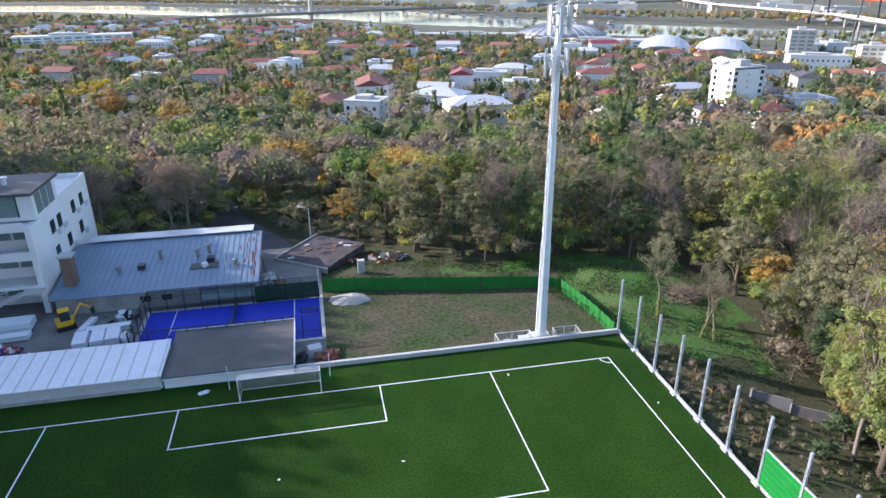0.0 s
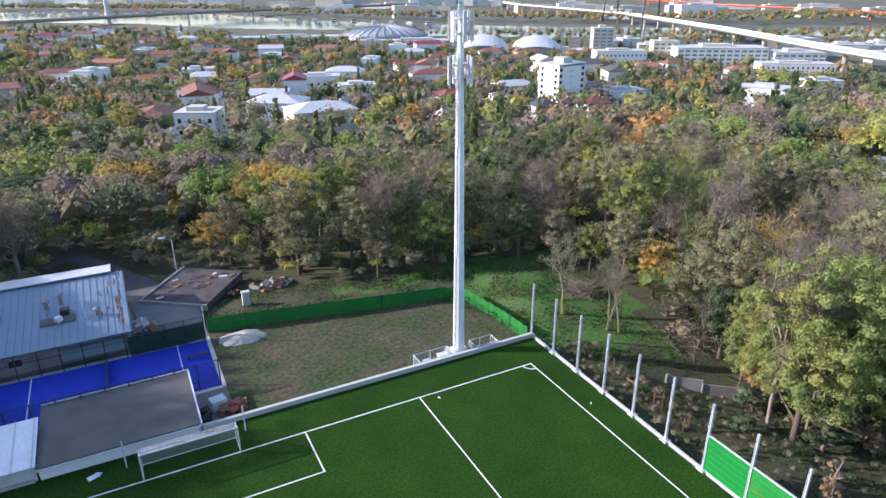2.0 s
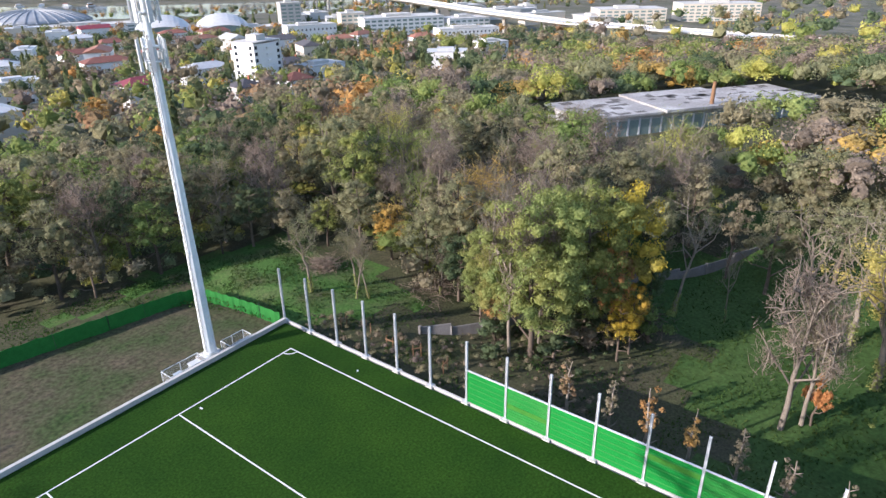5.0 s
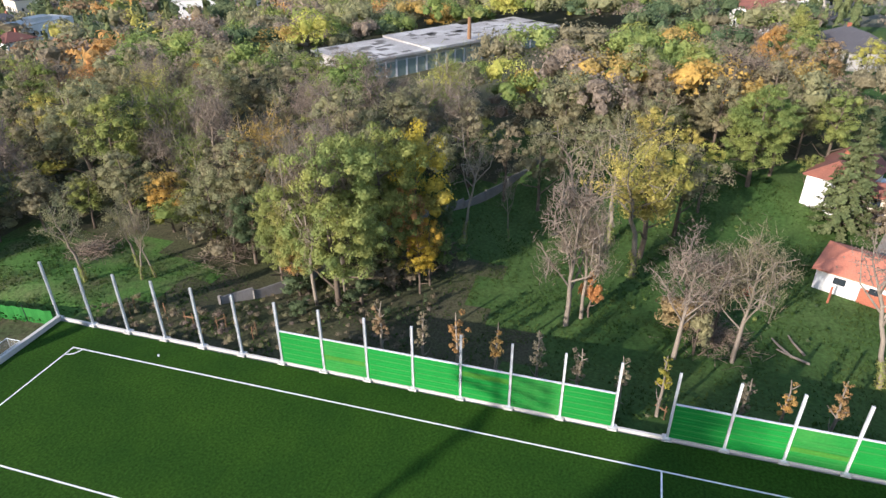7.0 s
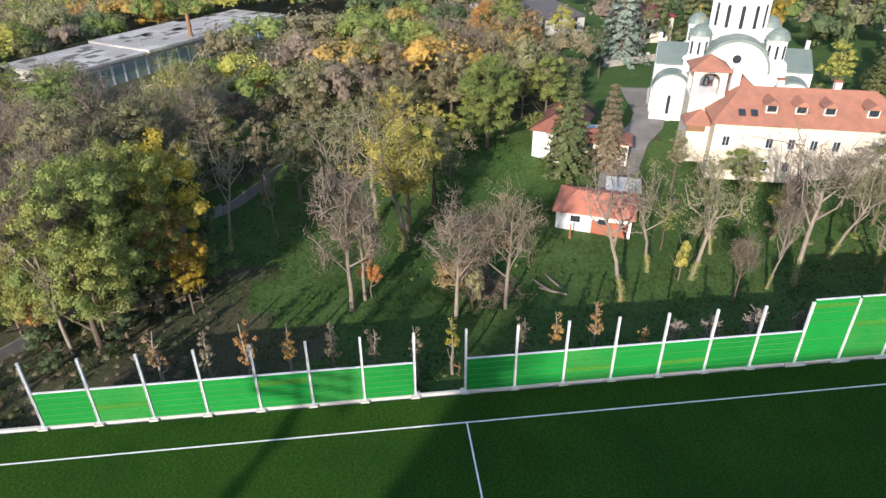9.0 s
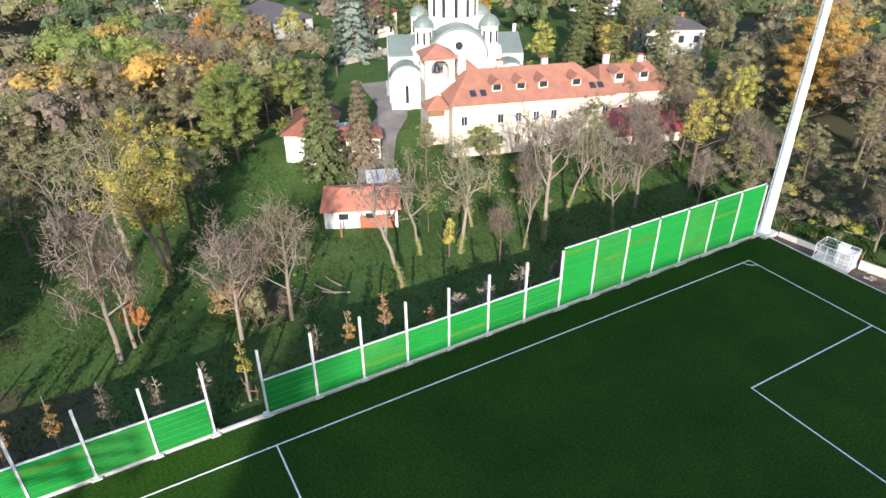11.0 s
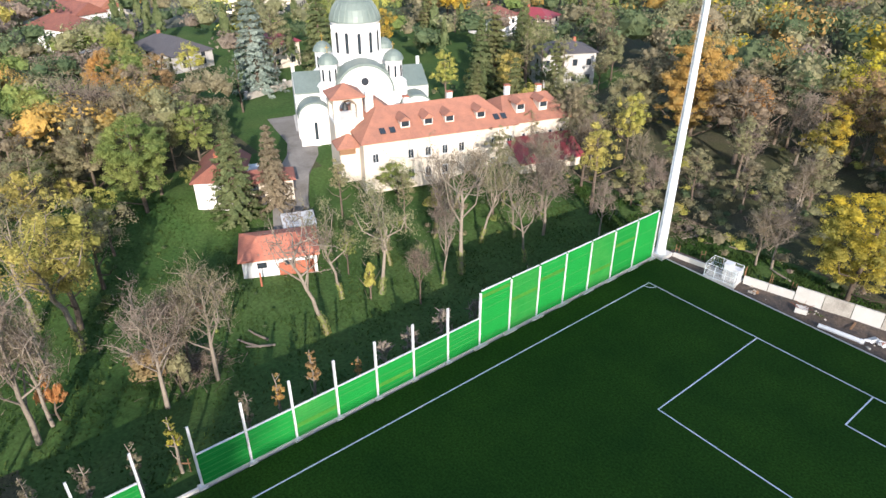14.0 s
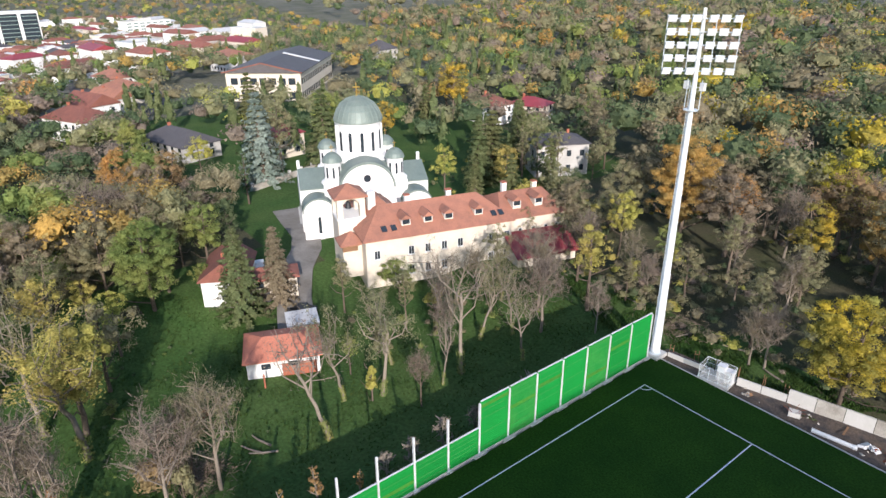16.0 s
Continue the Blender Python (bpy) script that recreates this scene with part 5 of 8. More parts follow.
part("porch_roof", Shape().hip_roof(-3.4, 1.8, 0.0, 5.0, 5.4, 7.0, 0.5), TILE, bell)
part("arched_relief", Shape().profile_y(half_round(-0.9, 1.9, 6.1, 12, 0.7) + half_round(-0.9, 1.6, 6.1, 12, 0.7)[::-1], 4.9, 5.0), PLASTER, bell)
part("vent_chimney", Shape().box(2.2, 6.0, 7, 3.4, 7.2, 12.3), PLASTER, bell)


FOOT = []


def house(x, y, w, d, h, turn, wall_mat, roof_mat, label, rise=2.4, hip=None, flat=False, storeys=2, z=None, chimney=True, name="house", windows=True, rich_front=True):
    """A house with rows of windows on its long sides, a roof and a chimney."""
    z = on_ground(x, y) if z is None else z
    FOOT.append((x, y, max(w, d) * 0.62 + 1.5))
    if y > 140 and rich_front:
        FOOT.append((x - 0.25 * d, y - 0.95 * d, w * 0.40))
    ob = thing(name, pose(x, y, z, 0, 0, turn), label, "house")
    part("wall", Shape().box(-w / 2, -d / 2, -2.0, w / 2, d / 2, h), wall_mat, ob)
    if flat:
        part("roof", Shape().box(-w / 2 - 0.15, -d / 2 - 0.15, h, w / 2 + 0.15, d / 2 + 0.15, h + 0.3).box(-w / 4, -d / 4, h + 0.3, w / 6, d / 5, h + 1.6), roof_mat, ob)
    else:
        if hip == 0:
            ends = Shape()
            if w >= d:
                ends.profile_x([(-d / 2, h), (d / 2, h), (0, h + rise)], -w / 2, w / 2)
            else:
                ends.profile_y([(-w / 2, h), (w / 2, h), (0, h + rise)], -d / 2, d / 2)
            part("gable", ends, wall_mat, ob)
        part("roof", Shape().hip_roof(-w / 2, -d / 2, w / 2, d / 2, h + (0.12 if hip == 0 else 0.02), h + rise + (0.14 if hip == 0 else 0), 0.45, hip), roof_mat, ob)
    if chimney and not flat:
        part("chimney", Shape().box(w * 0.18, -0.35, h, w * 0.18 + 0.6, 0.35, h + rise + 0.7), BRICK, ob)
    if windows:
        pane_s = Shape().box(-0.55, -0.03, 0, 0.55, 0.03, 1.4)
        pane_mesh = pane_s.mesh("window", GLASS)
        n = max(2, int(w / 3))
        for s in range(storeys):
            zz = 1.0 + s * (h - 0.4) / storeys
            for i in range(n):
                xx = -w / 2 + (i + 0.5) * w / n
                part("window", pane_mesh, None, ob, at=pose(xx, -d / 2 - 0.02, zz))
                part("window", pane_mesh, None, ob, at=pose(xx, d / 2 + 0.02, zz))
            for i in range(max(1, int(d / 4))):
                yy = -d / 2 + (i + 0.5) * d / max(1, int(d / 4))
                part("window", pane_mesh, None, ob, at=pose(-w / 2 - 0.02, yy, zz, 0, 0, 90))
                part("window", pane_mesh, None, ob, at=pose(w / 2 + 0.02, yy, zz, 0, 0, 90))
    return ob


hut = house(36.1, -73.1, 9.2, 7.0, 2.8, -114, PLASTER, TILE_BRIGHT, "small white hut with an orange hipped tile roof", 1.4, 2.6, storeys=1, z=-3.3, chimney=False, name="hut", windows=False)
part("brick_patch", Shape().box(-0.2, -3.56, 0.0, 4.2, -3.49, 1.9), BRICK, hut, "bare red brick patch")
part("window", Shape().box(-2.8, -3.55, 1.4, -1.6, -3.49, 2.2), GLASS, hut)
part("window", Shape().box(0.6, -3.60, 1.5, 1.8, -3.57, 2.2), GLASS, hut)
house(57.0, -74.3, 9.5, 6.6, 4.3, 150, PLASTER, TILE_DARK, "white gabled house with a brown tile roof", 2.7, 0, storeys=1, z=-1.6)
house(53.0, -79.5, 7.5, 4.0, 2.4, -112, CREAM, TILE_DARK, "low cream outbuilding beside the spruces", 1.2, storeys=1, z=-0.8, chimney=False)
house(67.8, -160.0, 13.0, 9.0, 7.4, -118, GREY_PLASTER, SLATE, "grey villa with a dark roof among pines", 1.8, z=-0.6)

# school with a wide dark roof, behind the church
school = thing("school", pose(217, -160, -1.5, 0, 0, -41), "large pale school building with a wide dark gabled roof", "building")
part("wall", Shape().box(-27, -14, -2, 27, 14, 11.0), CREAM, school)
part("gable", Shape().profile_x([(-14, 11.0), (14, 11.0), (0, 14.2)], -27, 27), CREAM, school)
part("roof", Shape().hip_roof(-27, -14, 27, 14, 11.15, 14.5, 1.0, 0), SLATE, school)
part("roof_strip", Shape().turned_box((2, -7.4, 12.95), (2.2, 15, 0.3), 0, 12.6), PALE_SHEET, school)
for z in (1.5, 6.6):
    for i in range(18):
        part("window", Shape().box(-26 + i * 2.95, -14.06, z, -24.2 + i * 2.95, -13.97, z + 2.2), GLASS, school)
    for i in range(7):
        part("window", Shape().box(-27.06, -12 + i * 3.6, z, -26.97, -9.4 + i * 3.6, z + 2.4), GLASS, school)
part("verge", Shape().profile_x([(-15.0, 10.8), (0, 14.2), (15.0, 10.8), (15.0, 11.25), (0, 14.7), (-15.0, 11.25)], -28.15, -27.95), TILE_DARK, school, "red verge board")

# long low pavilion with a patched flat roof in the wood
pav = thing("pavilion", pose(123.5, 1.0, -3.6, 0, 0, -34.5), "long run-down pavilion with a stained flat roof", "building")
part("wall", Shape().box(-32, -8, -3, 32, 8, 6.6), GREY_PLASTER, pav)
part("roof", Shape().box(-32.6, -8.8, 6.6, -12, 8.8, 7.1), STAINED, pav, "stained pale flat roof")
part("roof", Shape().box(-12, -9.6, 6.9, 12, 9.6, 7.5), STAINED, pav)
part("roof", Shape().box(12, -8.8, 6.6, 32.6, 8.8, 7.1), STAINED, pav)
rng = random.Random(3)
for i in range(60):
    x, y = rng.uniform(-31, 31), rng.uniform(-8, 8)
    if abs(abs(x) - 12) > 2.5:
        part("roof_patch", Shape().turned_box((x, y, 7.52 if abs(x) < 11 else 7.12), (rng.uniform(0.8, 4), rng.uniform(0.5, 2.5), 0.02), rng.uniform(-10, 10)), ROOF_FELT, pav, "dark felt patch")
for i in range(22):
    x = -30.5 + i * 2.85
    part("window", Shape().box(x - 1.15, -8.08, 1.0, x + 1.15, -7.97, 5.6), PALE_GLASS, pav)
    part("mullion", Shape().box(x + 1.18, -8.14, 0.8, x + 1.62, -7.96, 6.0), WHITE_STEEL, pav)
part("chimney", Shape().bar((1.5, -7.5, 5), (1.5, -7.5, 12.5), 0.55, 0.4, 10), WOOD, pav, "rusty brown chimney pipe")

# ---- south end of the pitch ----
strip_pts = [(3.0 - i * 3.0, -109.9) for i in range(15)]
s = Shape()
for i, (x, y) in enumerate(strip_pts):
    for j in range(4):
        s.v.append((x, -108.62 - j * (0.9 + 0.12 * min(i, 9)), -0.12 + 0.06 * math.sin(i * 1.9 + j * 2.3)))
s.f = [(4 * i + j, 4 * i + j + 1, 4 * i + j + 5, 4 * i + j + 4) for i in range(14) for j in range(3)]
solid("dirt_strip", s, MUD, "strip of bare earth behind the turf", "ground", kind="structure", smooth=True)
cage = thing("equipment_cage", pose(-4.6, -110.0, -0.15, 0, 0, 8), "galvanised mesh cage with white equipment on a slab", "cage", "equipment cages")
part("slab", Shape().box(-1.9, -1.3, -0.3, 1.9, 1.3, 0.25), CONCRETE, cage)
for x in (-1.75, -0.6, 0.6, 1.75):
    for y in (-1.15, 1.15):
        part("post", Shape().bar((x, y, 0.25), (x, y, 2.0), 0.035), GALVANISED, cage)
for y in (-1.15, 1.15):
    for z in (0.35, 1.2, 1.97):
        part("rail", Shape().bar((-1.75, y, z), (1.75, y, z), 0.025), GALVANISED, cage)
    part("mesh", Shape().box(-1.75, y - 0.006, 0.3, 1.75, y + 0.006, 1.95), CAGE_MESH, cage)
for x in (-1.75, 1.75):
    for z in (0.35, 1.2, 1.97):
        part("rail", Shape().bar((x, -1.15, z), (x, 1.15, z), 0.025), GALVANISED, cage)
    part("mesh", Shape().box(x - 0.006, -1.15, 0.3, x + 0.006, 1.15, 1.95), CAGE_MESH, cage)
cab = thing("equipment_cabinet", pose(-5.1, -110.0, 0.1, 0, 0, 8), "white outdoor equipment cabinet inside a cage", "cabinet")
part("body", Shape().box(-0.45, -0.4, 0, 0.45, 0.4, 2.0), WHITE_STEEL, cab)
part("hood", Shape().box(-0.5, -0.45, 2.0, 0.5, 0.45, 2.1), WHITE_STEEL, cab)
part("louvre", Shape().box(-0.3, 0.4, 1.2, 0.3, 0.43, 1.8), GALVANISED, cab)
cab2 = copy_thing(cab, pose(-6.0, -110.3, -0.35, 0, 0, 8))
tagged(cab2, "smaller white outdoor equipment cabinet inside a cage")
wall_s = thing("boundary_wall", pose(0, 0, 0), "weathered concrete panel wall behind the pitch", "wall", kind="structure")
for x0, y0, x1, y1, z0, z1 in ((2.0, -109.9, -2.6, -110.6, -0.6, 0.45), (-6.6, -111.0, -9.2, -111.6, -0.6, 0.85), (-9.25, -111.6, -11.9, -112.2, -0.6, 0.85)):
    d = math.hypot(x1 - x0, y1 - y0)
    part("wall_panel", Shape().turned_box(((x0 + x1) / 2, (y0 + y1) / 2, (z0 + z1) / 2), (d - 0.03, 0.22, z1 - z0), math.degrees(math.atan2(y1 - y0, x1 - x0))), CONCRETE, wall_s)
for i in range(9):
    x0, y0 = -11.95 - i * 2.75, -112.25 - i * 0.62
    part("wall_panel", Shape().turned_box((x0 - 1.36, y0 - 0.31, 0.5), (2.76, 0.26, 2.2), 12.7, 4), OLD_CONCRETE if i % 2 else CONCRETE, wall_s)
    part("ledge", Shape().turned_box((x0 - 1.36, y0 + 0.0, -0.35), (2.78, 0.9, 0.3), 12.7), OLD_CONCRETE, wall_s)
blk = thing("concrete_block", pose(-13.6, -110.5, -0.15, 0, 0, 20), "broken concrete block with bent steel bars", "block")
part("block", Shape().box(-0.6, -0.45, 0, 0.6, 0.45, 0.6), CONCRETE, blk)
rods = Shape()
for i in range(7):
    a = i * 0.9
    rods.bar((0.3 * math.cos(a), 0.3 * math.sin(a), 0.55), (1.2 * math.cos(a), 0.9 * math.sin(a), 0.9 + 0.1 * (i % 3)), 0.03, n=4)
part("reinforcement", rods, RUST, blk)
pipe = thing("pipe", pose(-16.0, -109.3, 0.05, 0, 0, 189), "long white plastic pipe lying behind the kerb", "pipe")
part("tube", Shape().bar((0, 0, 0), (4.3, 0, 0), 0.24, n=16), WHITE_STEEL, pipe)
part("dark_end", Shape().bar((4.28, 0, 0), (4.32, 0, 0), 0.19, n=16), RUBBER, pipe)
part("collar", Shape().bar((3.9, 0, 0), (4.15, 0, 0), 0.29, n=16), WHITE_STEEL, pipe)
solid("plank", Shape().box(-0.1, -1.1, 0, 0.1, 1.1, 0.08), WOOD, "brown plank lying on bare earth", "plank", at=pose(-18.3, -112.0, 0.0, 8, 0, 8))
rubble("rubble_heap", -21.5, -111.0, -0.15, 22, 1.6, (FOIL, OLD_CONCRETE, PALE_SHEET, RUST), "scattered pale scraps and rubble behind the kerb", 31, (0.15, 0.7))
rubble("rubble_heap", -8.5, -110.2, -0.15, 14, 1.8, (OLD_CONCRETE, WOOD), "small stones and clods along the wall", 32, (0.1, 0.35))
rubble("rubble_heap", -15.0, -111.2, -0.15, 12, 1.5, (OLD_CONCRETE, DIRT), "small stones and clods on bare earth", 33, (0.1, 0.4))
for k, (x, y) in enumerate(((2.3, -111.2), (-0.5, -112.4), (-3.2, -112.6), (-5.8, -112.9), (-8.5, -113.8), (-11.0, -114.0))):
    st = thing("tree_stake", pose(x, y, on_ground(x, y), 0, 0, k * 33), "pale wooden stakes round a young tree", "stake", "tree stakes")
    for dx, dy in ((-0.25, 0), (0.25, 0.05)):
        part("stake", Shape().bar((dx, dy, -0.3), (dx * 0.9, dy, 1.7), 0.04, n=5), WOOD, st)
    part("tie", Shape().box(-0.3, -0.03, 1.1, 0.3, 0.03, 1.2), WOOD, st)

# ---- east of the barrier ----
for k, (x, y) in enumerate(((7.0, -0.5), (7.3, -4.2), (6.9, -7.2), (7.5, -10.3), (7.0, -14.2), (6.7, -50.9))):
    st = thing("tree_stake", pose(x, y, on_ground(x, y), 0, 0, k * 47), "pale wooden frame of stakes round a young tree", "stake", "tree stakes")
    for dx in (-0.4, 0.4):
        part("stake", Shape().bar((dx, 0, -0.3), (dx, 0, 1.5), 0.05, n=5), WOOD, st)
    part("crosspiece", Shape().box(-0.55, -0.04, 0.95, 0.55, 0.04, 1.07), WOOD, st)
fence_e = thing("panel_wall", pose(0, 0, 0), "grey concrete panel wall running into the wood", "wall", kind="structure")
pts = [(11.6, -7.4), (14.2, -9.7), (17.0, -11.9), (20.0, -13.6), (24.4, -15.9), (28.8, -18.2), (33.2, -20.6), (37.6, -23.0), (42.0, -25.4), (46.4, -27.5), (50.8, -29.7), (55.2, -31.9), (59.6, -34.1)]
for (x0, y0), (x1, y1) in zip(pts, pts[1:]):
    z = min(on_ground(x0, y0), on_ground(x1, y1))
    part("wall_panel", Shape().turned_box(((x0 + x1) / 2, (y0 + y1) / 2, z + 0.5), (math.hypot(x1 - x0, y1 - y0) - 0.05, 0.14, 2.0), math.degrees(math.atan2(y1 - y0, x1 - x0))), WALL_GREY, fence_e)
    part("post", Shape().box(x0 - 0.14, y0 - 0.14, z - 0.5, x0 + 0.14, y0 + 0.14, z + 1.65), WALL_GREY, fence_e)


def brush(name, x, y, spread, height, n, label, seed, mat=None):
    """A tangle of cut branches."""
    r = np.random.default_rng(seed)
    c = r.normal(0, 0.45, (n, 3)) * np.array([spread, spread, height * 0.5])
    c[:, 2] = np.abs(c[:, 2]) * (1 - 0.5 * np.minimum(1, np.hypot(c[:, 0], c[:, 1]) / spread)) + 0.1
    d = r.normal(size=(n, 3)) * np.array([1, 1, 0.45])
    d /= np.linalg.norm(d, axis=1, keepdims=True)
    w = np.cross(d, r.normal(size=(n, 3)))
    w /= np.linalg.norm(w, axis=1, keepdims=True)
    length = r.uniform(0.4, 1.3, (n, 1)) * spread * 0.5
    p = np.stack([c - d * length / 2 - w * 0.03, c - d * length / 2 + w * 0.03, c + d * length / 2], 1).reshape(-1, 3)
    ob = new(name, fast_mesh(name, p, np.arange(3 * n).reshape(-1, 3), (mat or TWIG,)))
    ob.matrix_basis = pose(x, y, on_ground(x, y))
    return tagged(ob, label, "brushwood", kind="stuff")


brush("brush_pile", 15.3, 11.5, 2.6, 2.4, 900, "large heap of dry brown cut branches", 1)
brush("brush_pile", 22.1, -56.5, 3.6, 2.0, 900, "wide tangle of dark purple-brown brushwood", 2)
brush("brush_pile", 28.5, -24.9, 3.6, 1.6, 800, "cut branches heaped at the wood's edge", 3)
brush("brush_pile", 34.9, -61.5, 2.2, 0.7, 200, "grey cut logs and twigs in the meadow", 4, BARK_PALE)
brush("brush_pile", 21.0, -2.0, 4.0, 1.2, 600, "scattered dead branches on a bank", 5)
brush("brush_pile", 6.0, -118.0, 4.0, 1.0, 500, "scattered dead branches under trees", 6)
for k, (x, y, a) in enumerate(((22.2, -62.6, 30), (21.0, -63.4, 60), (23.0, -64.0, 20), (14.0, -119.5, 10), (4.0, -117.0, 75), (-2.0, -119.0, 20), (-8.0, -117.0, -15))):
    solid("log", Shape().bar((-1.6, 0, 0.15), (0.3, 0.1, 0.2), 0.13, 0.11, 8).bar((0.3, 0.1, 0.2), (1.5, -0.1, 0.15), 0.11, 0.08, 8), BARK_PALE, "pale fallen log lying in grass", "log", at=pose(x, y, on_ground(x, y), 0, 0, a))
solid("red_pole", Shape().bar((0, 0, -0.2), (0, 0, 2.0), 0.12, n=6), BRICK, "red painted post in the meadow", "post", at=pose(31.8, -68.5, on_ground(31.8, -68.5)))
solid("covered_bundle", Shape().turned_box((0, 0, 0.3), (1.2, 0.9, 0.6), 20, 0).turned_box((0.2, 0.1, 0.7), (0.8, 0.6, 0.3), 50, 8), BRICK, "pinkish covered bundle among the bushes", "bundle", at=pose(31.5, -60.5, on_ground(31.5, -60.5)))
shack = thing("shack", pose(41.3, -78.6, -3.30, 0, 0, -110), "grey lean-to shack with a pale sheet roof", "shed")
part("wall", Shape().box(-2, -1.5, 0, 2, 1.5, 2.2), GREY_PLASTER, shack)
part("roof", Shape().profile_x([(-1.8, 2.2), (1.8, 2.7), (1.8, 2.8), (-1.8, 2.3)], -2.3, 2.3), PALE_SHEET, shack)
lane("path", [(40, -77), (50, -81.5), (57, -85.5), (63, -90.5), (69, -93.5), (77, -95.0), (84, -96.5)], 5.4, YARD, "grey paved drive beside the church", 0.08)
garden_wall = thing("garden_wall", pose(0, 0, 0), "low pale stone wall with piers along a garden", "wall", kind="structure")
for i in range(9):
    x, y = 100 + i * 1.2, -98 - i * 3.6
    part("wall_segment", Shape().turned_box((x, y, -0.1), (3.7, 0.3, 1.5), -71.6), OLD_CONCRETE, garden_wall)
    part("pier", Shape().box(x - 0.3, y + 1.5, -0.8, x + 0.3, y + 2.1, 1.0), CONCRETE, garden_wall)


def car(x, y, turn, mat, label, z=None):
    z = on_ground(x, y) + 0.1 if z is None else z
    c = thing("car", pose(x, y, z, 0, 0, turn), label, "car", "parked cars")
    body = [(-2.1, 0.35), (-2.05, 0.85), (-1.2, 0.95), (-0.6, 1.42), (0.8, 1.45), (1.45, 0.98), (2.05, 0.8), (2.1, 0.35)]
    part("body", Shape().profile_y(body, -0.85, 0.85), mat, c)
    part("glass", Shape().profile_y([(-1.1, 0.98), (-0.58, 1.36), (0.78, 1.38), (1.32, 0.98)], -0.865, 0.865), GLASS, c, "dark side windows")
    for wx in (-1.3, 1.3):
        for wy in (-0.8, 0.8):
            part("wheel", Shape().bar((wx, wy - 0.1, 0.32), (wx, wy + 0.1, 0.32), 0.32, n=12), RUBBER, c)


for k, (x, y, a) in enumerate(((60.5, -80.5, -20), (52.0, -77.5, -18), (42.5, -79.5, 60), (45.5, -80.8, 60))):
    car(x, y, a, (WHITE_STEEL, SLATE, GALVANISED, DARK_STEEL)[k], ("white", "dark", "silver", "black")[k] + " parked car on the church drive")

# ---- town to the north ----
house(-57.1, 448.9, 26.1, 11.0, 9.7, -1.0, PLASTER, TILE_DARK, "white villa with a dark red hipped roof", storeys=2)
house(6.7, 275.4, 14.5, 9.7, 9.6, -23.0, PLASTER, TILE_DARK, "white house with a dark red roof among trees", storeys=2)
house(-3.6, 397.0, 27.2, 11.0, 7.5, -12.0, CREAM, TILE_DARK, "low house with a weathered red roof", storeys=2)
house(-7.1, 183.4, 13.1, 11.7, 11.6, -26.0, PLASTER, CONCRETE, "white modern villa with a flat terrace roof", storeys=3, flat=True)
house(34.7, 263.7, 17.6, 10.8, 7.4, -25.0, CREAM, PALE_SHEET, "house with a pale sheet gable roof", storeys=2, hip=0)
house(74.4, 317.2, 23.5, 13.3, 10.9, -20.0, PLASTER, PALE_SHEET, "white flat-roofed apartment house", storeys=2, flat=True)
house(78.7, 266.1, 18.3, 11.1, 9.8, -14.0, PLASTER, PALE_SHEET, "white flat-roofed house between conifers", storeys=2, flat=True)
house(30.9, 172.4, 21.9, 15.1, 10.6, -1.0, CREAM, PALE_SHEET, "large cream building with a pale hipped roof", storeys=2)
house(139.7, 306.3, 24.4, 12.3, 10.9, -12.0, PLASTER, TILE_DARK, "white apartment house with a red roof", storeys=2)
house(102.0, 205.2, 19.9, 10.9, 8.5, 2.0, PLASTER, RED_SHEET, "white house with a dark red sheet roof", storeys=2)
house(250.9, 390.9, 28.2, 11.0, 8.6, 1.0, CREAM, TILE, "long house with an orange tile roof", storeys=2)
house(168.5, 175.5, 20.0, 11.9, 9.6, -5.0, PLASTER, CONCRETE, "white modern villa at the edge of the wood", storeys=2, flat=True)
house(141.3, 160.3, 10.9, 9.7, 7.4, -8.0, PLASTER, TILE_DARK, "house with a dark red roof by the wood", storeys=2)
house(117.0, 160.6, 9.6, 9.6, 7.3, -2.0, GREY_PLASTER, SLATE, "grey house with a dark slate roof", storeys=2)
house(301.3, 297.2, 21.6, 11.1, 8.7, -25.0, PLASTER, TILE, "white house with an orange tile roof", storeys=2)
house(333.8, 306.5, 18.7, 11.1, 8.6, -0.0, PLASTER, TILE, "white house with an orange tile roof", storeys=2)
house(-164.7, 621.1, 27.1, 13.2, 11.9, -14.0, PLASTER, PALE_SHEET, "tall white house behind conifers", storeys=3)
house(323.7, 351.4, 38.8, 15.3, 14.1, -25.0, PLASTER, CONCRETE, "white apartment block with balconies", storeys=3, flat=True)
house(69.9, 456.9, 18.0, 10.0, 7.5, -2.0, PLASTER, TILE, "house with an orange roof among gardens", storeys=2)
house(66.8, 625.1, 23.3, 11.2, 8.7, -1.0, PLASTER, TILE_DARK, "house with a red roof among gardens", storeys=2)
house(239.5, 156.9, 20.4, 13.0, 9.6, -54.0, PLASTER, PALE_SHEET, "white flat-roofed house at the edge of the wood", storeys=2, flat=True)
house(291.7, 165.0, 17.9, 12.0, 10.7, -27.0, PLASTER, CONCRETE, "white terrace house at the edge of the wood", storeys=2, flat=True)
house(376.2, 240.3, 46.1, 15.3, 11.8, -35.0, PLASTER, CONCRETE, "stepped white apartment block", storeys=3, flat=True)
house(328.1, 243.6, 17.8, 10.9, 9.6, -26.0, PLASTER, TILE, "white house with an orange roof", storeys=2)
house(6.7, 300.1, 15.5, 11.0, 9.7, -33.0, PLASTER, TILE_DARK, "white house with a dark red roof", storeys=2)

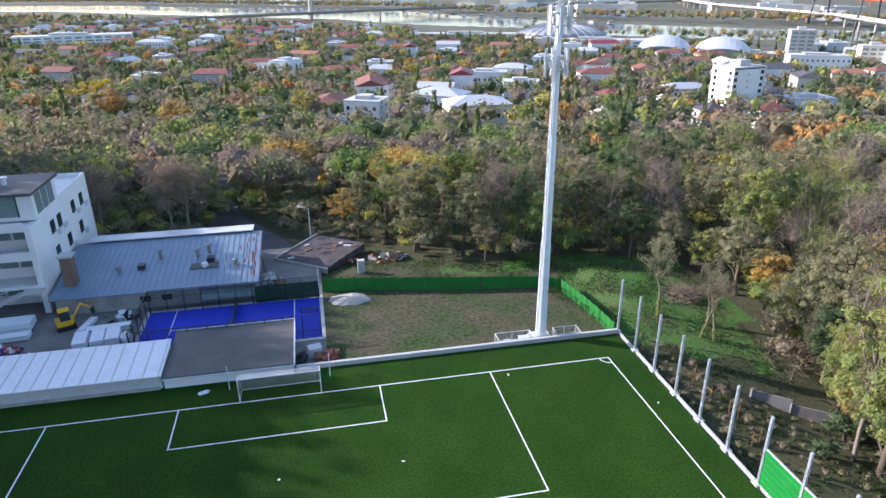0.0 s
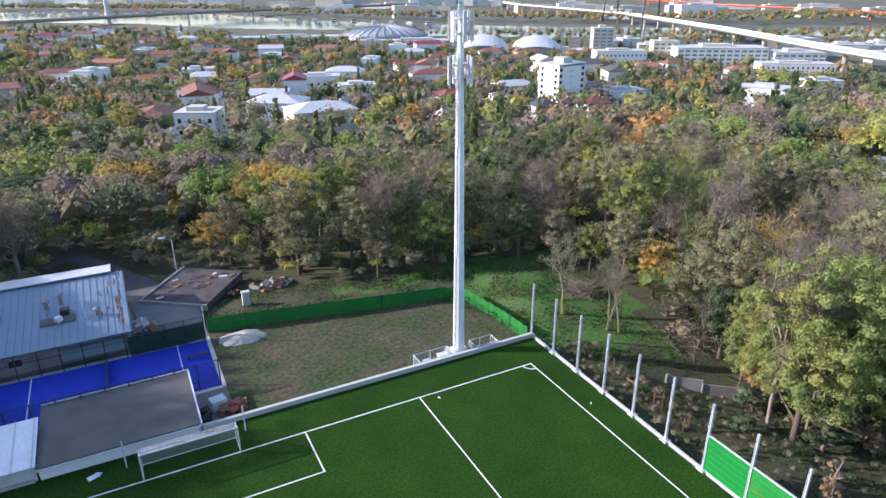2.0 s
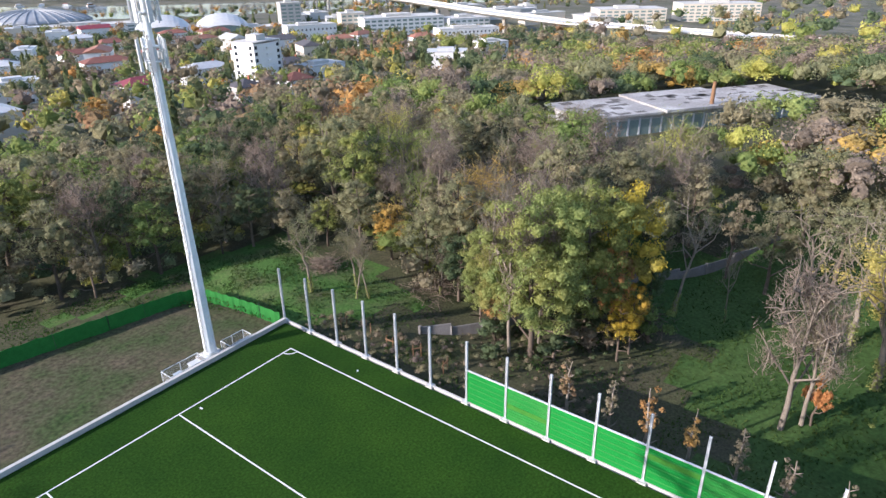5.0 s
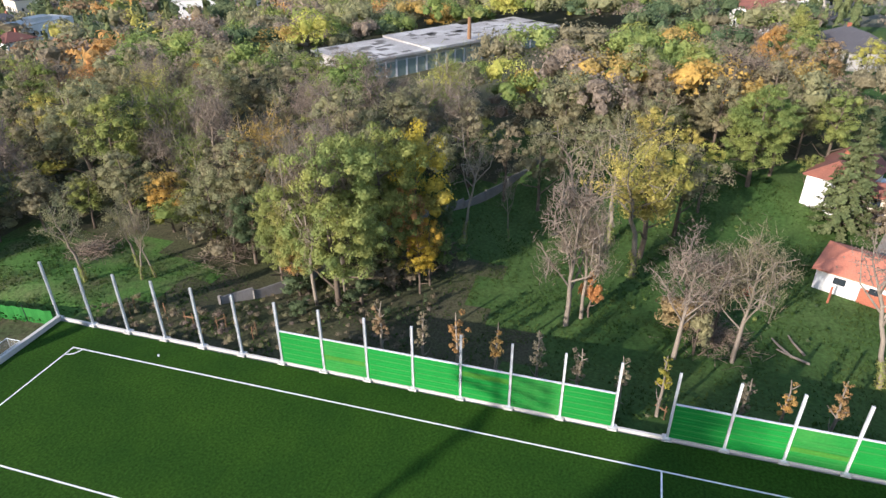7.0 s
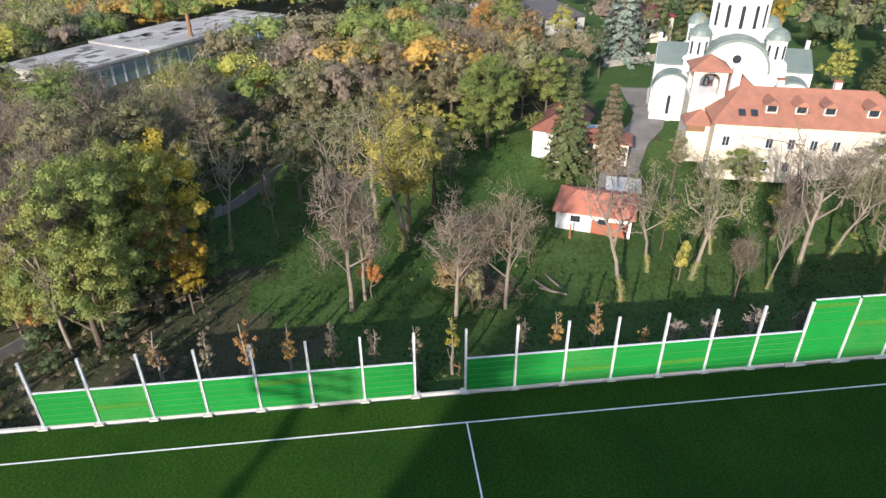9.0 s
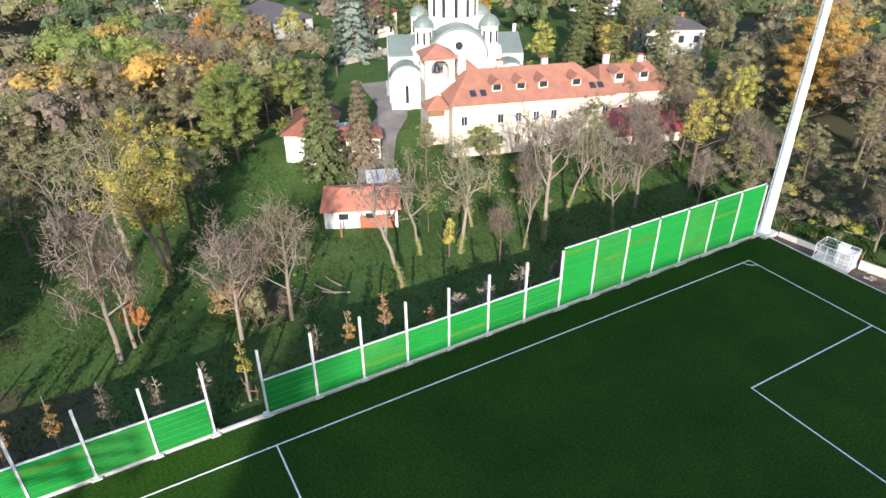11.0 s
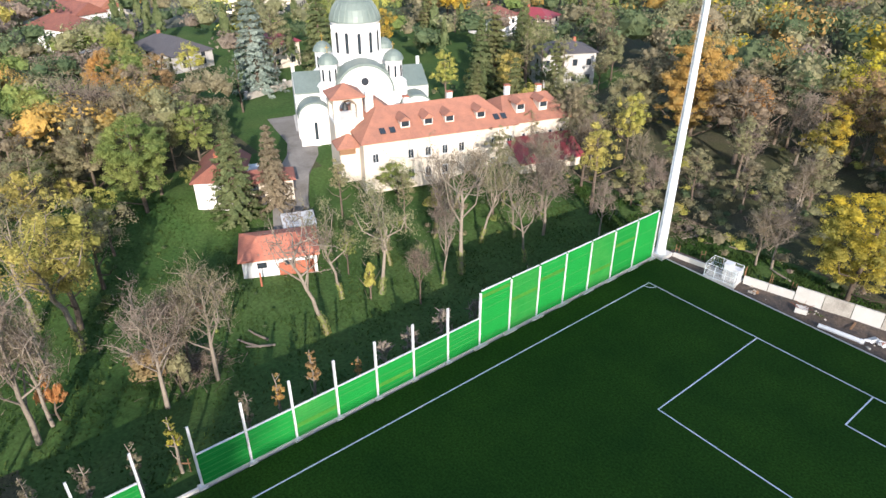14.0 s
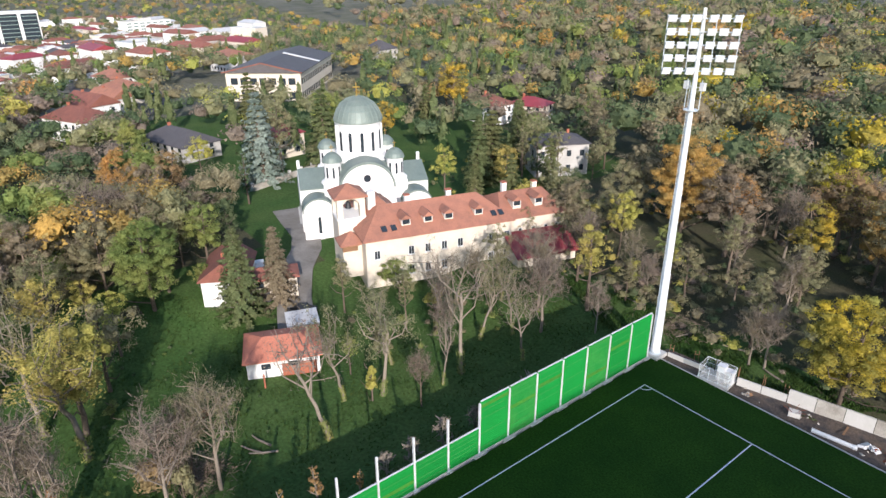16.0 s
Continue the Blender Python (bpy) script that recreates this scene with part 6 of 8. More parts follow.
tower = thing("apartment_tower", pose(144, 186, -20.0, 0, 0, 10) @ Matrix.Diagonal((0.92, 0.92, 0.92, 1)), "white nine-storey apartment tower with loggias", "apartment tower")
part("wall", Shape().box(-8.5, -6, -3, 8.5, 6, 25), PLASTER, tower)
for x in (-9.0, 8.5):
    part("end_wall", Shape().box(x, -6.4, -3, x + 0.5, 6.4, 25.6), PLASTER, tower)
part("roof", Shape().box(-9.2, -6.6, 25.6, 9.2, 6.6, 26.0).box(-3, -3, 26, 3, 3, 28.5), CONCRETE, tower)
aer = Shape()
for i in range(5):
    aer.bar((-2 + i, 0, 28.4), (-2 + i, 0, 30.5 + (i % 2)), 0.08, n=5)
part("aerial", aer, GALVANISED, tower)
pane = Shape().box(-0.8, -0.04, 0, 0.8, 0.04, 1.5).mesh("window", GLASS)
slab_m = Shape().box(-1.5, -0.9, -0.15, 1.5, 0, 0.75).mesh("loggia", PLASTER)
for f in range(9):
    for i, x in enumerate((-7.2, 7.4)):
        part("window", pane, None, tower, at=pose(x, -6.03, 0.8 + f * 2.75))
    part("loggia", slab_m, None, tower, at=pose(0.9, -6.0, 0.6 + f * 2.75))
    for y in (-4.4, 4.2):
        part("window", pane, None, tower, at=pose(-9.02, y, 0.8 + f * 2.75, 0, 0, 90))


def block(x, y, w, d, floors, turn, wall_mat, label, bands=True, name="apartment_block", pitch=3.0):
    """A block of flats: walls, a flat roof and a window band on each floor of the sides that show."""
    z = on_ground(x, y)
    FOOT.append((x, y, max(w, d) * 0.55))
    ob = thing(name, pose(x, y, z, 0, 0, turn), label, "building")
    h = floors * 3.0 + 0.8
    part("wall", Shape().box(-w / 2, -d / 2, -3, w / 2, d / 2, h), wall_mat, ob)
    part("roof", Shape().box(-w / 2 - 0.3, -d / 2 - 0.3, h, w / 2 + 0.3, d / 2 + 0.3, h + 0.4).box(-w / 5, -d / 5, h + 0.4, w / 8, d / 5, h + 2.4), CONCRETE, ob)
    if bands:
        n = max(2, int(w / pitch))
        win = Shape().box(-w / n * 0.34, -0.05, 0, w / n * 0.34, 0.05, 1.5).mesh("window", PALE_GLASS)
        for f in range(floors):
            for i in range(n):
                part("window", win, None, ob, at=pose(-w / 2 + (i + 0.5) * w / n, -d / 2 - 0.03, 0.9 + f * 3.0))
    return ob


block(370.5, 427.7, 17.8, 16.7, 8, -30, GREY_PLASTER, "unfinished grey concrete tower", name="concrete_tower", pitch=4.5)
block(372.5, 354.2, 19.7, 15.3, 6, -32, CREAM, "beige office tower below the hill", name="office_tower", pitch=4)
block(-261.3, 720.6, 111.9, 24.6, 4, 12, PLASTER, "long white institute with dark window bands", name="institute", pitch=9)
block(397.6, 322.7, 67.7, 28.4, 5, -32, PLASTER, "large white factory-like block by the river", name="office_block", pitch=5)
block(442.0, 288.2, 36.9, 23.9, 4, -32, PLASTER, "white annexe block by the river", name="office_block", pitch=5)
block(335.0, 441.5, 66.4, 22.1, 2, -25, GREY_PLASTER, "low grey hall of the fairground", name="fair_hall", pitch=8)
block(269.4, 592.9, 101.7, 27.1, 2, -22, PLASTER, "long low white fairground hall", name="fair_hall", pitch=9)
block(163.8, 714.1, 125.6, 22.8, 2, -16, CREAM, "long pale fairground hall by the river", name="fair_hall", pitch=9)
block(595.2, 204.7, 63.6, 31.8, 4, -50, CREAM, "pale brick warehouse block near the viaduct", name="warehouse", pitch=6)
block(657.7, 140.9, 74.1, 31.7, 5, -55, CREAM, "pale brick apartment blocks near the viaduct", name="apartment_block", pitch=6)

# fairground halls: a ribbed dome and two barrel shells
arena = thing("arena", pose(259, 668, -27.5) @ Matrix.Diagonal((0.94, 0.94, 0.80, 1)), "wide ribbed grey dome of the fairground arena", "arena")
part("ring", Shape().lathe([(56, -2), (56, 7), (53, 8), (53, 10)], 48), PALE_SHEET, arena)
part("windows", Shape().lathe([(52.8, 8.0), (52.8, 10.5), (50, 10.6)], 48), GLASS, arena)
part("dome", Shape().lathe([(53, 10), (46, 14.5), (36, 18.5), (24, 21.4), (10, 23), (3, 23.4)], 64), DOME, arena, "grey ribbed dome", smooth=True)
for i in range(32):
    a = 2 * math.pi * i / 32
    rb = Shape()
    prof = [(53, 10.4), (46, 14.9), (36, 18.9), (24, 21.8), (10, 23.4)]
    for (r0, z0), (r1, z1) in zip(prof, prof[1:]):
        rb.bar((r0 * math.cos(a), r0 * math.sin(a), z0), (r1 * math.cos(a), r1 * math.sin(a), z1), 0.6, n=4)
    part("rib", rb, DOME, arena)
for k, (x, y) in enumerate(((289, 497), (325, 464))):
    sh = thing("shell_hall", pose(x, y, -27.2, 0, 0, 58), "pale arched shell hall of the fairground", "hall", "shell halls")
    for i in range(10):
        f0, f1 = -30 + 6 * i, -24 + 6 * i
        prof = lambda u: 20 - 9 * (u / 30) ** 2
        o = lambda u: [(24 * math.cos(math.pi * j / 16), 2 + prof(u) * 0.8 * math.sin(math.pi * j / 16)) for j in range(17)]
        s = Shape()
        n = 17
        s.v = [(f0, a, b) for a, b in o(f0)] + [(f1, a, b) for a, b in o(f1)]
        s.f = [(j, j + 1, n + j + 1, n + j) for j in range(16)]
        p_ = part("shell_strip", s, PALE_SHEET, sh)
        p_.modifiers.new("thickness", "SOLIDIFY").thickness = 0.4
    part("glazed_end", Shape().profile_x([(22.5 * math.cos(math.pi * j / 12), 2 + 8.6 * math.sin(math.pi * j / 12)) for j in range(13)] + [(-22.5, -2), (22.5, -2)], -29.6, -29.0), PALE_GLASS, sh)
    part("base", Shape().box(-30, -25, -2, 30, 25, 2), PLASTER, sh)

# bridges


def viaduct(name, label, pts, width, mat, deck=2.4, rail=1.0, piers=True, gap=60, low=-29, pier_mat=None):
    ob = thing(name, pose(0, 0, 0), label, "bridge", kind="structure")
    s, r = Shape(), Shape()
    for k, (x, y, z) in enumerate(pts):
        x1, y1, _ = pts[min(k + 1, len(pts) - 1)]
        x0, y0, _ = pts[max(k - 1, 0)]
        d = math.hypot(x1 - x0, y1 - y0)
        a, b = -(y1 - y0) / d * width / 2, (x1 - x0) / d * width / 2
        s.v += [(x + a, y + b, z), (x - a, y - b, z), (x - a * 0.55, y - b * 0.55, z - deck), (x + a * 0.55, y + b * 0.55, z - deck)]
        r.v += [(x + a, y + b, z), (x + a, y + b, z + rail), (x - a, y - b, z), (x - a, y - b, z + rail)]
    for k in range(len(pts) - 1):
        q = 4 * k
        s.f += [(q + i, q + (i + 1) % 4, q + 4 + (i + 1) % 4, q + 4 + i) for i in range(4)]
        r.f += [(q, q + 1, q + 5, q + 4), (q + 2, q + 3, q + 7, q + 6)]
    part("deck", s, mat, ob)
    part("parapet", r, mat, ob).modifiers.new("thickness", "SOLIDIFY").thickness = 0.3
    if piers:
        for (x0, y0, z0), (x1, y1, z1) in zip(pts, pts[1:]):
            n = max(1, int(math.hypot(x1 - x0, y1 - y0) / gap))
            for i in range(n):
                f = (i + 0.5) / n
                part("pier", Shape().bar((x0 + (x1 - x0) * f, y0 + (y1 - y0) * f, low - 4), (x0 + (x1 - x0) * f, y0 + (y1 - y0) * f, z0 + (z1 - z0) * f - deck), 1.6, 1.9, 8), pier_mat or OLD_CONCRETE, ob)
    return ob


white_bridge = viaduct("viaduct", "long pale motorway viaduct over the river plain", [(1200, 2050, -10), (900, 1480, -10), (810, 1231, -11), (732, 794, -12), (577, 473, -12), (473, 286, -12), (420, 178, -12), (412, 121, -12), (408, 70, -12.5), (404, -40, -14)], 22, PALE_DECK, gap=55)
for x, y in ((745, 850), (690, 700)):
    for s in (-1, 1):
        part("pylon_leg", Shape().bar((x + 12 * s, y - 5 * s, -30), (x + 9 * s, y - 4 * s, 22), 1.6, 1.2, 6), DARK_STEEL, white_bridge, "dark steel pylon leg")
    part("pylon_head", Shape().bar((x - 10, y + 4, 14), (x + 10, y - 4, 14), 1.0, n=6), DARK_STEEL, white_bridge)
viaduct("bridge", "orange-red steel bridge over the far river arm", [(1400, 1500, -13), (1231, 1000, -14), (1200, 727, -14), (1135, 608, -14), (1017, 380, -14), (985, 250, -14), (970, 120, -15)], 12, ORANGE_STEEL, 2.4, 1.0, True, 150, -30, ORANGE_STEEL)
viaduct("bridge", "grey road bridge far up the river", [(-420, 960, -17), (-77, 1160, -15), (195, 1340, -15), (580, 1490, -15), (1000, 1640, -15)], 18, OLD_CONCRETE, 3.5, 1.2, True, 110)
solid("pylon", Shape().bar((0, 0, -30), (0, 0, 40), 4.0, 2.6, 8), CONCRETE, "tall pale bridge pylon by the river", "pylon", at=pose(-8, 1205, 0))

# houses among the gardens
town_rng = random.Random(77)
FOOT += [(259, 668, 66.0), (289, 497, 36.0), (325, 464, 36.0), (144, 186, 15.0)]


def town_house(x, y, turn, rich):
    r = town_rng.random()
    wall_mat = town_rng.choice((PLASTER, PLASTER, CREAM, PLASTER, PLASTER, GREY_PLASTER))
    w, d, h = town_rng.uniform(15, 25), town_rng.uniform(11, 15), town_rng.choice((8, 9, 10, 12))
    flat = r < 0.22
    roof_mat = PALE_SHEET if flat else town_rng.choice((TILE_DARK, TILE_DARK, TILE_DARK, TILE, RED_SHEET, TILE_DARK, SLATE, PALE_SHEET))
    words = {TILE_DARK: "dark red tile", TILE: "orange tile", RED_SHEET: "dark red sheet", SLATE: "dark grey", PALE_SHEET: "pale sheet"}[roof_mat]
    house(x, y, w, d, h, turn, wall_mat, roof_mat, ("grey" if wall_mat == GREY_PLASTER else "cream" if wall_mat == CREAM else "white") + " house with a " + words + (" flat roof" if flat else " roof") + " among gardens", flat=flat, storeys=2, windows=rich, hip=town_rng.choice((None, 0, 3.0)), rich_front=town_rng.random() < 0.4)


for i in range(20):
    for j in range(21):
        x, y = -400 + i * 46 + town_rng.uniform(-13, 13), 215 + j * 42 + town_rng.uniform(-12, 12)
        if y < 190 - 0.30 * (x - 90) * (x > 90) or y > 960 - 1.25 * max(-120, x) or x > 330 or abs(x + 40) > 60 + 0.75 * y + 60 * (x > 0):
            continue
        if any(math.hypot(x - a, y - b) < c + 8 for a, b, c in FOOT):
            continue
        if town_rng.random() < (0.62 if x < -10 and y < 460 else 0.32):
            continue
        town_house(x, y, -20 + town_rng.choice((0, 90)) + town_rng.uniform(-14, 14), y < 265)

# ---- town to the south-east ----
house(197, -84, 15, 10, 6.5, 20, PLASTER, TILE_DARK, "white house with a brown gable roof in a garden", 3.2, 0)
house(212, -93, 13, 9, 5.5, 25, PLASTER, TILE, "white house with an orange gable roof", 2.8, 0)
house(232, -102, 14, 10, 6, 20, CREAM, TILE, "cream house with an orange hipped roof", 2.6)
house(142, -94, 20, 11, 4.2, 15, GREY_PLASTER, SLATE, "long low house with a dark blue-grey roof and dormers", 3.2)
house(125, -115, 9, 9, 6, 10, CREAM, RED_SHEET, "pink house with a dark red roof behind conifers", 2.6)
house(178, -77, 18, 11, 6.5, 25, PLASTER, TILE_DARK, "large white house with a brown hipped roof", 3.2)
house(263, -106, 15, 11, 6, 15, PLASTER, TILE, "white house with a red tile roof among gardens", 3.0)
house(118, -184, 12, 10, 6, 0, PLASTER, TILE_DARK, "house with a dark red roof among trees", 2.6)
house(112, -196, 12, 9, 5, 20, CREAM, RED_SHEET, "low house with a dark red roof among trees", 2.2)
house(262, -236, 14, 12, 7, 10, GREY_PLASTER, SLATE, "grey house with a dark pyramid roof", 4.0)
FOOT += [(160, -62, 10), (217, -151, 42), (128, -87, 10), (117, -90, 9), (107, -94, 8), (97, -97, 9), (88, -96, 9), (104, -86, 6), (76, -90, 7), (59, -64, 8), (76, -62, 7), (97, -69, 7), (88, -72, 6), (124, -78, 7), (165, -80, 10), (25, -146, 9), (14, -146, 7), (26, -131, 6), (7, -170, 8), (2, -147, 7)]
for i in range(13):
    for j in range(7):
        x, y = 240 + i * 40 + town_rng.uniform(-12, 12), -60 - j * 34 + town_rng.uniform(-10, 10)
        if town_rng.random() < 0.3 or x < 280 and y < -110 or (x - 240) * 0.45 < -y - 150 or any(math.hypot(x - a, y - b) < c + 8 for a, b, c in FOOT):
            continue
        town_house(x, y, 20 + town_rng.choice((0, 90)) + town_rng.uniform(-14, 14), x < 290)
office = thing("office_tower", pose(812, -126, on_ground(812, -126), 0, 0, -92), "white office tower with dark teal glass bays far off", "building")
part("frame", Shape().box(-29, -12, -3, 29, 14, 38), PLASTER, office)
for x0, x1 in ((-27, -10), (-7, 10), (13, 28)):
    part("glass_bay", Shape().box(x0, -12.4, 2, x1, -11.9, 36), GLASS, office, "dark teal glass bay")
    for z in range(5, 36, 4):
        part("floor_band", Shape().box(x0, -12.6, z, x1, -12.3, z + 0.7), PALE_GLASS, office)
block(760, -250, 50, 20, 5, -80, PLASTER, "white block far off among trees", name="apartment_block", pitch=7)
block(900, -60, 70, 20, 6, -90, PLASTER, "white block far off in the town", name="apartment_block", pitch=8)
# low sheds and yards between the town and the viaduct
for i in range(26):
    x, y = 385 + (i % 7) * 48 + town_rng.uniform(-14, 14), 250 + (i // 7) * 85 + town_rng.uniform(-25, 25)
    if y > 540 - 0.35 * (x - 400) or abs(x - 362) + abs(y - 292) < 60 or abs((x - 470) - 0.38 * (y - 310)) < 34:
        continue
    block(x, y, town_rng.uniform(18, 48), town_rng.uniform(12, 24), town_rng.choice((1, 2, 2, 3)), -32 + town_rng.choice((0, 90)) + town_rng.uniform(-8, 8), town_rng.choice((PLASTER, CREAM, GREY_PLASTER, PALE_SHEET)), "low pale shed on the river plain", bands=False, name="shed")
# blocks across the river
for i in range(64):
    x = -500 + i * 32 + town_rng.uniform(-25, 25)
    bank = float(np.interp(x, [a for a, _ in FAR_SIDE], [b for _, b in FAR_SIDE]))
    y = bank + town_rng.uniform(180, 1000)
    block(x, y, town_rng.uniform(30, 90), 22, town_rng.choice((3, 4, 5, 7)), -25 + town_rng.uniform(-15, 15), town_rng.choice((PLASTER, CREAM, GREY_PLASTER)), "pale block of flats across the river", bands=False)
for i in range(30):
    t = i / 29
    x = -150 + 620 * t
    bank = float(np.interp(x, [a for a, _ in FAR_SIDE], [b for _, b in FAR_SIDE]))
    y = bank - 14 + town_rng.uniform(-8, 8)
    b = thing("houseboat", pose(x, y, -29.2, 0, 0, -25 + town_rng.uniform(-20, 20)), "small white houseboat moored at the far bank", "boat", "houseboats")
    part("hull", Shape().prism([(-6, -2), (5, -2), (7, 0), (5, 2), (-6, 2)], -0.4, 0.8), PLASTER, b)
    part("cabin", Shape().box(-4.5, -1.6, 0.8, 3, 1.6, 3.4), town_rng.choice((PLASTER, CREAM, WOOD)), b)
    part("cabin_roof", Shape().hip_roof(-4.5, -1.6, 3, 1.6, 3.4, 4.2, 0.3), town_rng.choice((TILE_DARK, PALE_SHEET)), b)
for i in range(60):
    x, y = 480 + (i % 12) * 62 + town_rng.uniform(-20, 20), -40 - (i // 12) * 62 + town_rng.uniform(-22, 22)
    if abs(x - 812) + abs(y + 126) > 70 and -y < 40 + 0.45 * (x - 240):
        town_house(x, y, 20 + town_rng.choice((0, 90)) + town_rng.uniform(-14, 14), False)
lane("road", [(230, -90), (300, -100), (420, -120), (600, -140), (900, -170), (1300, -200)], 12, ASPHALT, "grey road running off through the town", 0.3)
lane("road", [(176, -84), (196, -96), (222, -112), (262, -118)], 6, ASPHALT, "narrow street between houses", 0.15)
lane("road", [(-70, 440), (-66, 500), (-58, 600)], 10, ASPHALT, "street climbing between gardens", 0.4)

# ---- trees ----


def unit(rng, n):
    v = rng.normal(size=(n, 3))
    return v / np.linalg.norm(v, axis=1, keepdims=True)


def leaves_at(rng, centres, normals, size):
    """Small triangles, turned half outwards and half by chance."""
    n = len(centres)
    d = normals + 0.38 * unit(rng, n)
    d /= np.linalg.norm(d, axis=1, keepdims=True)
    u = np.cross(d, unit(rng, n))
    u /= np.linalg.norm(u, axis=1, keepdims=True) + 1e-6
    w = np.cross(d, u)
    s = (size * rng.uniform(0.6, 1.4, n))[:, None]
    return np.stack([centres + u * s, centres - 0.5 * u * s + 0.8 * w * s, centres - 0.5 * u * s - 0.8 * w * s], 1).reshape(-1, 3)


def tube(points, radii, n=5):
    """A bent tapering tube as points and triangles."""
    points = np.asarray(points, float)
    v, t = [], []
    for k, (p, r) in enumerate(zip(points, radii)):
        d = points[min(k + 1, len(points) - 1)] - points[max(k - 1, 0)]
        d = d / (np.linalg.norm(d) + 1e-9)
        u = np.cross(d, [0.3, 0.9, 0.1])
        u /= np.linalg.norm(u) + 1e-9
        w = np.cross(d, u)
        v += [p + r * (math.cos(2 * math.pi * i / n) * u + math.sin(2 * math.pi * i / n) * w) for i in range(n)]
    for k in range(len(points) - 1):
        for i in range(n):
            a, b = k * n + i, k * n + (i + 1) % n
            t += [(a, b, b + n), (a, b + n, a + n)]
    return np.array(v), np.array(t)


def join(pieces):
    v, t, k = [], [], 0
    for p, q in pieces:
        v.append(p)
        t.append(q + k)
        k += len(p)
    return np.concatenate(v), np.concatenate(t)


def limbs(rng, height, spread, fork, count, sides=5, bend=0.25, lift=1.0):
    """Trunk and limbs: the tubes, and the limbs' ends."""
    lean = rng.normal(0, 0.03, 2) * height
    top = height * 0.86
    trunk = [np.array([lean[0] * s * s + rng.normal(0, 0.06), lean[1] * s * s + rng.normal(0, 0.06), top * s]) for s in np.linspace(0, 1, 6)]
    trunk[0][2] = -0.6
    r = 0.016 * height + 0.06
    pieces, tips = [tube(trunk, [r * (1 - 0.8 * s) for s in np.linspace(0, 1, 6)], sides + 1)], [trunk[-1]]
    for i in range(count):
        s = fork + (0.92 - fork) * (i + rng.uniform(0, 0.6)) / count
        a = i * 2.4 + rng.uniform(-0.5, 0.5)
        start = np.array([np.interp(s, np.linspace(0, 1, 6), [p[k] for p in trunk]) for k in range(3)])
        reach = spread * (1.0 - 0.55 * max(0, (s - fork) / (1 - fork))) * rng.uniform(0.7, 1.1)
        rise = reach * rng.uniform(0.35, 0.95) * lift
        end = start + np.array([math.cos(a) * reach, math.sin(a) * reach, rise])
        mid = (start + end) / 2 + np.array([0, 0, -bend * reach * 0.3]) + rng.normal(0, 0.08 * reach, 3)
        pieces.append(tube([start, mid, end], [r * 0.42 * (1 - 0.5 * s), r * 0.26, r * 0.07], sides))
        tips += [end, mid * 0.4 + end * 0.6]
    return pieces, tips


def twigs(rng, tips, size, number, width=0.035, up=0.3):
    """Fine twigs as long thin slivers about the limbs' ends."""
    c = np.array(tips)[rng.integers(0, len(tips), number)] + rng.normal(0, size * 0.28, (number, 3))
    d = unit(rng, number)
    d[:, 2] = np.abs(d[:, 2]) * 0.7 + up
    d /= np.linalg.norm(d, axis=1, keepdims=True)
    length = (size * rng.uniform(0.35, 0.9, number))[:, None]
    side = np.cross(d, unit(rng, number))
    side /= np.linalg.norm(side, axis=1, keepdims=True) + 1e-6
    p = np.stack([c - side * width, c + side * width, c + d * length + rng.normal(0, 0.1 * size, (number, 3))], 1).reshape(-1, 3)
    return p, np.arange(number * 3).reshape(-1, 3)


def core(radii, seed, cut=2):
    """A closed lumpy form inside a crown, which keeps the sky from showing through."""
    bm = bmesh.new()
    bmesh.ops.create_icosphere(bm, subdivisions=cut, radius=1.0)
    p = np.array([v.co[:] for v in bm.verts])
    t = np.array([[v.index for v in f.verts] for f in bm.faces])
    bm.free()
    bump = np.sin(p @ np.array([5.1, 3.3, 4.2]) + seed) * 0.16 + np.sin(p @ np.array([-3.7, 6.1, 2.9]) + 2 * seed) * 0.14
    p = p * (0.80 + bump)[:, None] * np.array(radii)
    return p[t].reshape(-1, 3)


def lumps(centres, radii, seed, cut=1):
    """Leaf masses inside the clumps of a crown."""
    return np.concatenate([core((r, r, r * 0.85), seed + 1.7 * i, cut) + c for i, (c, r) in enumerate(zip(centres, radii))])


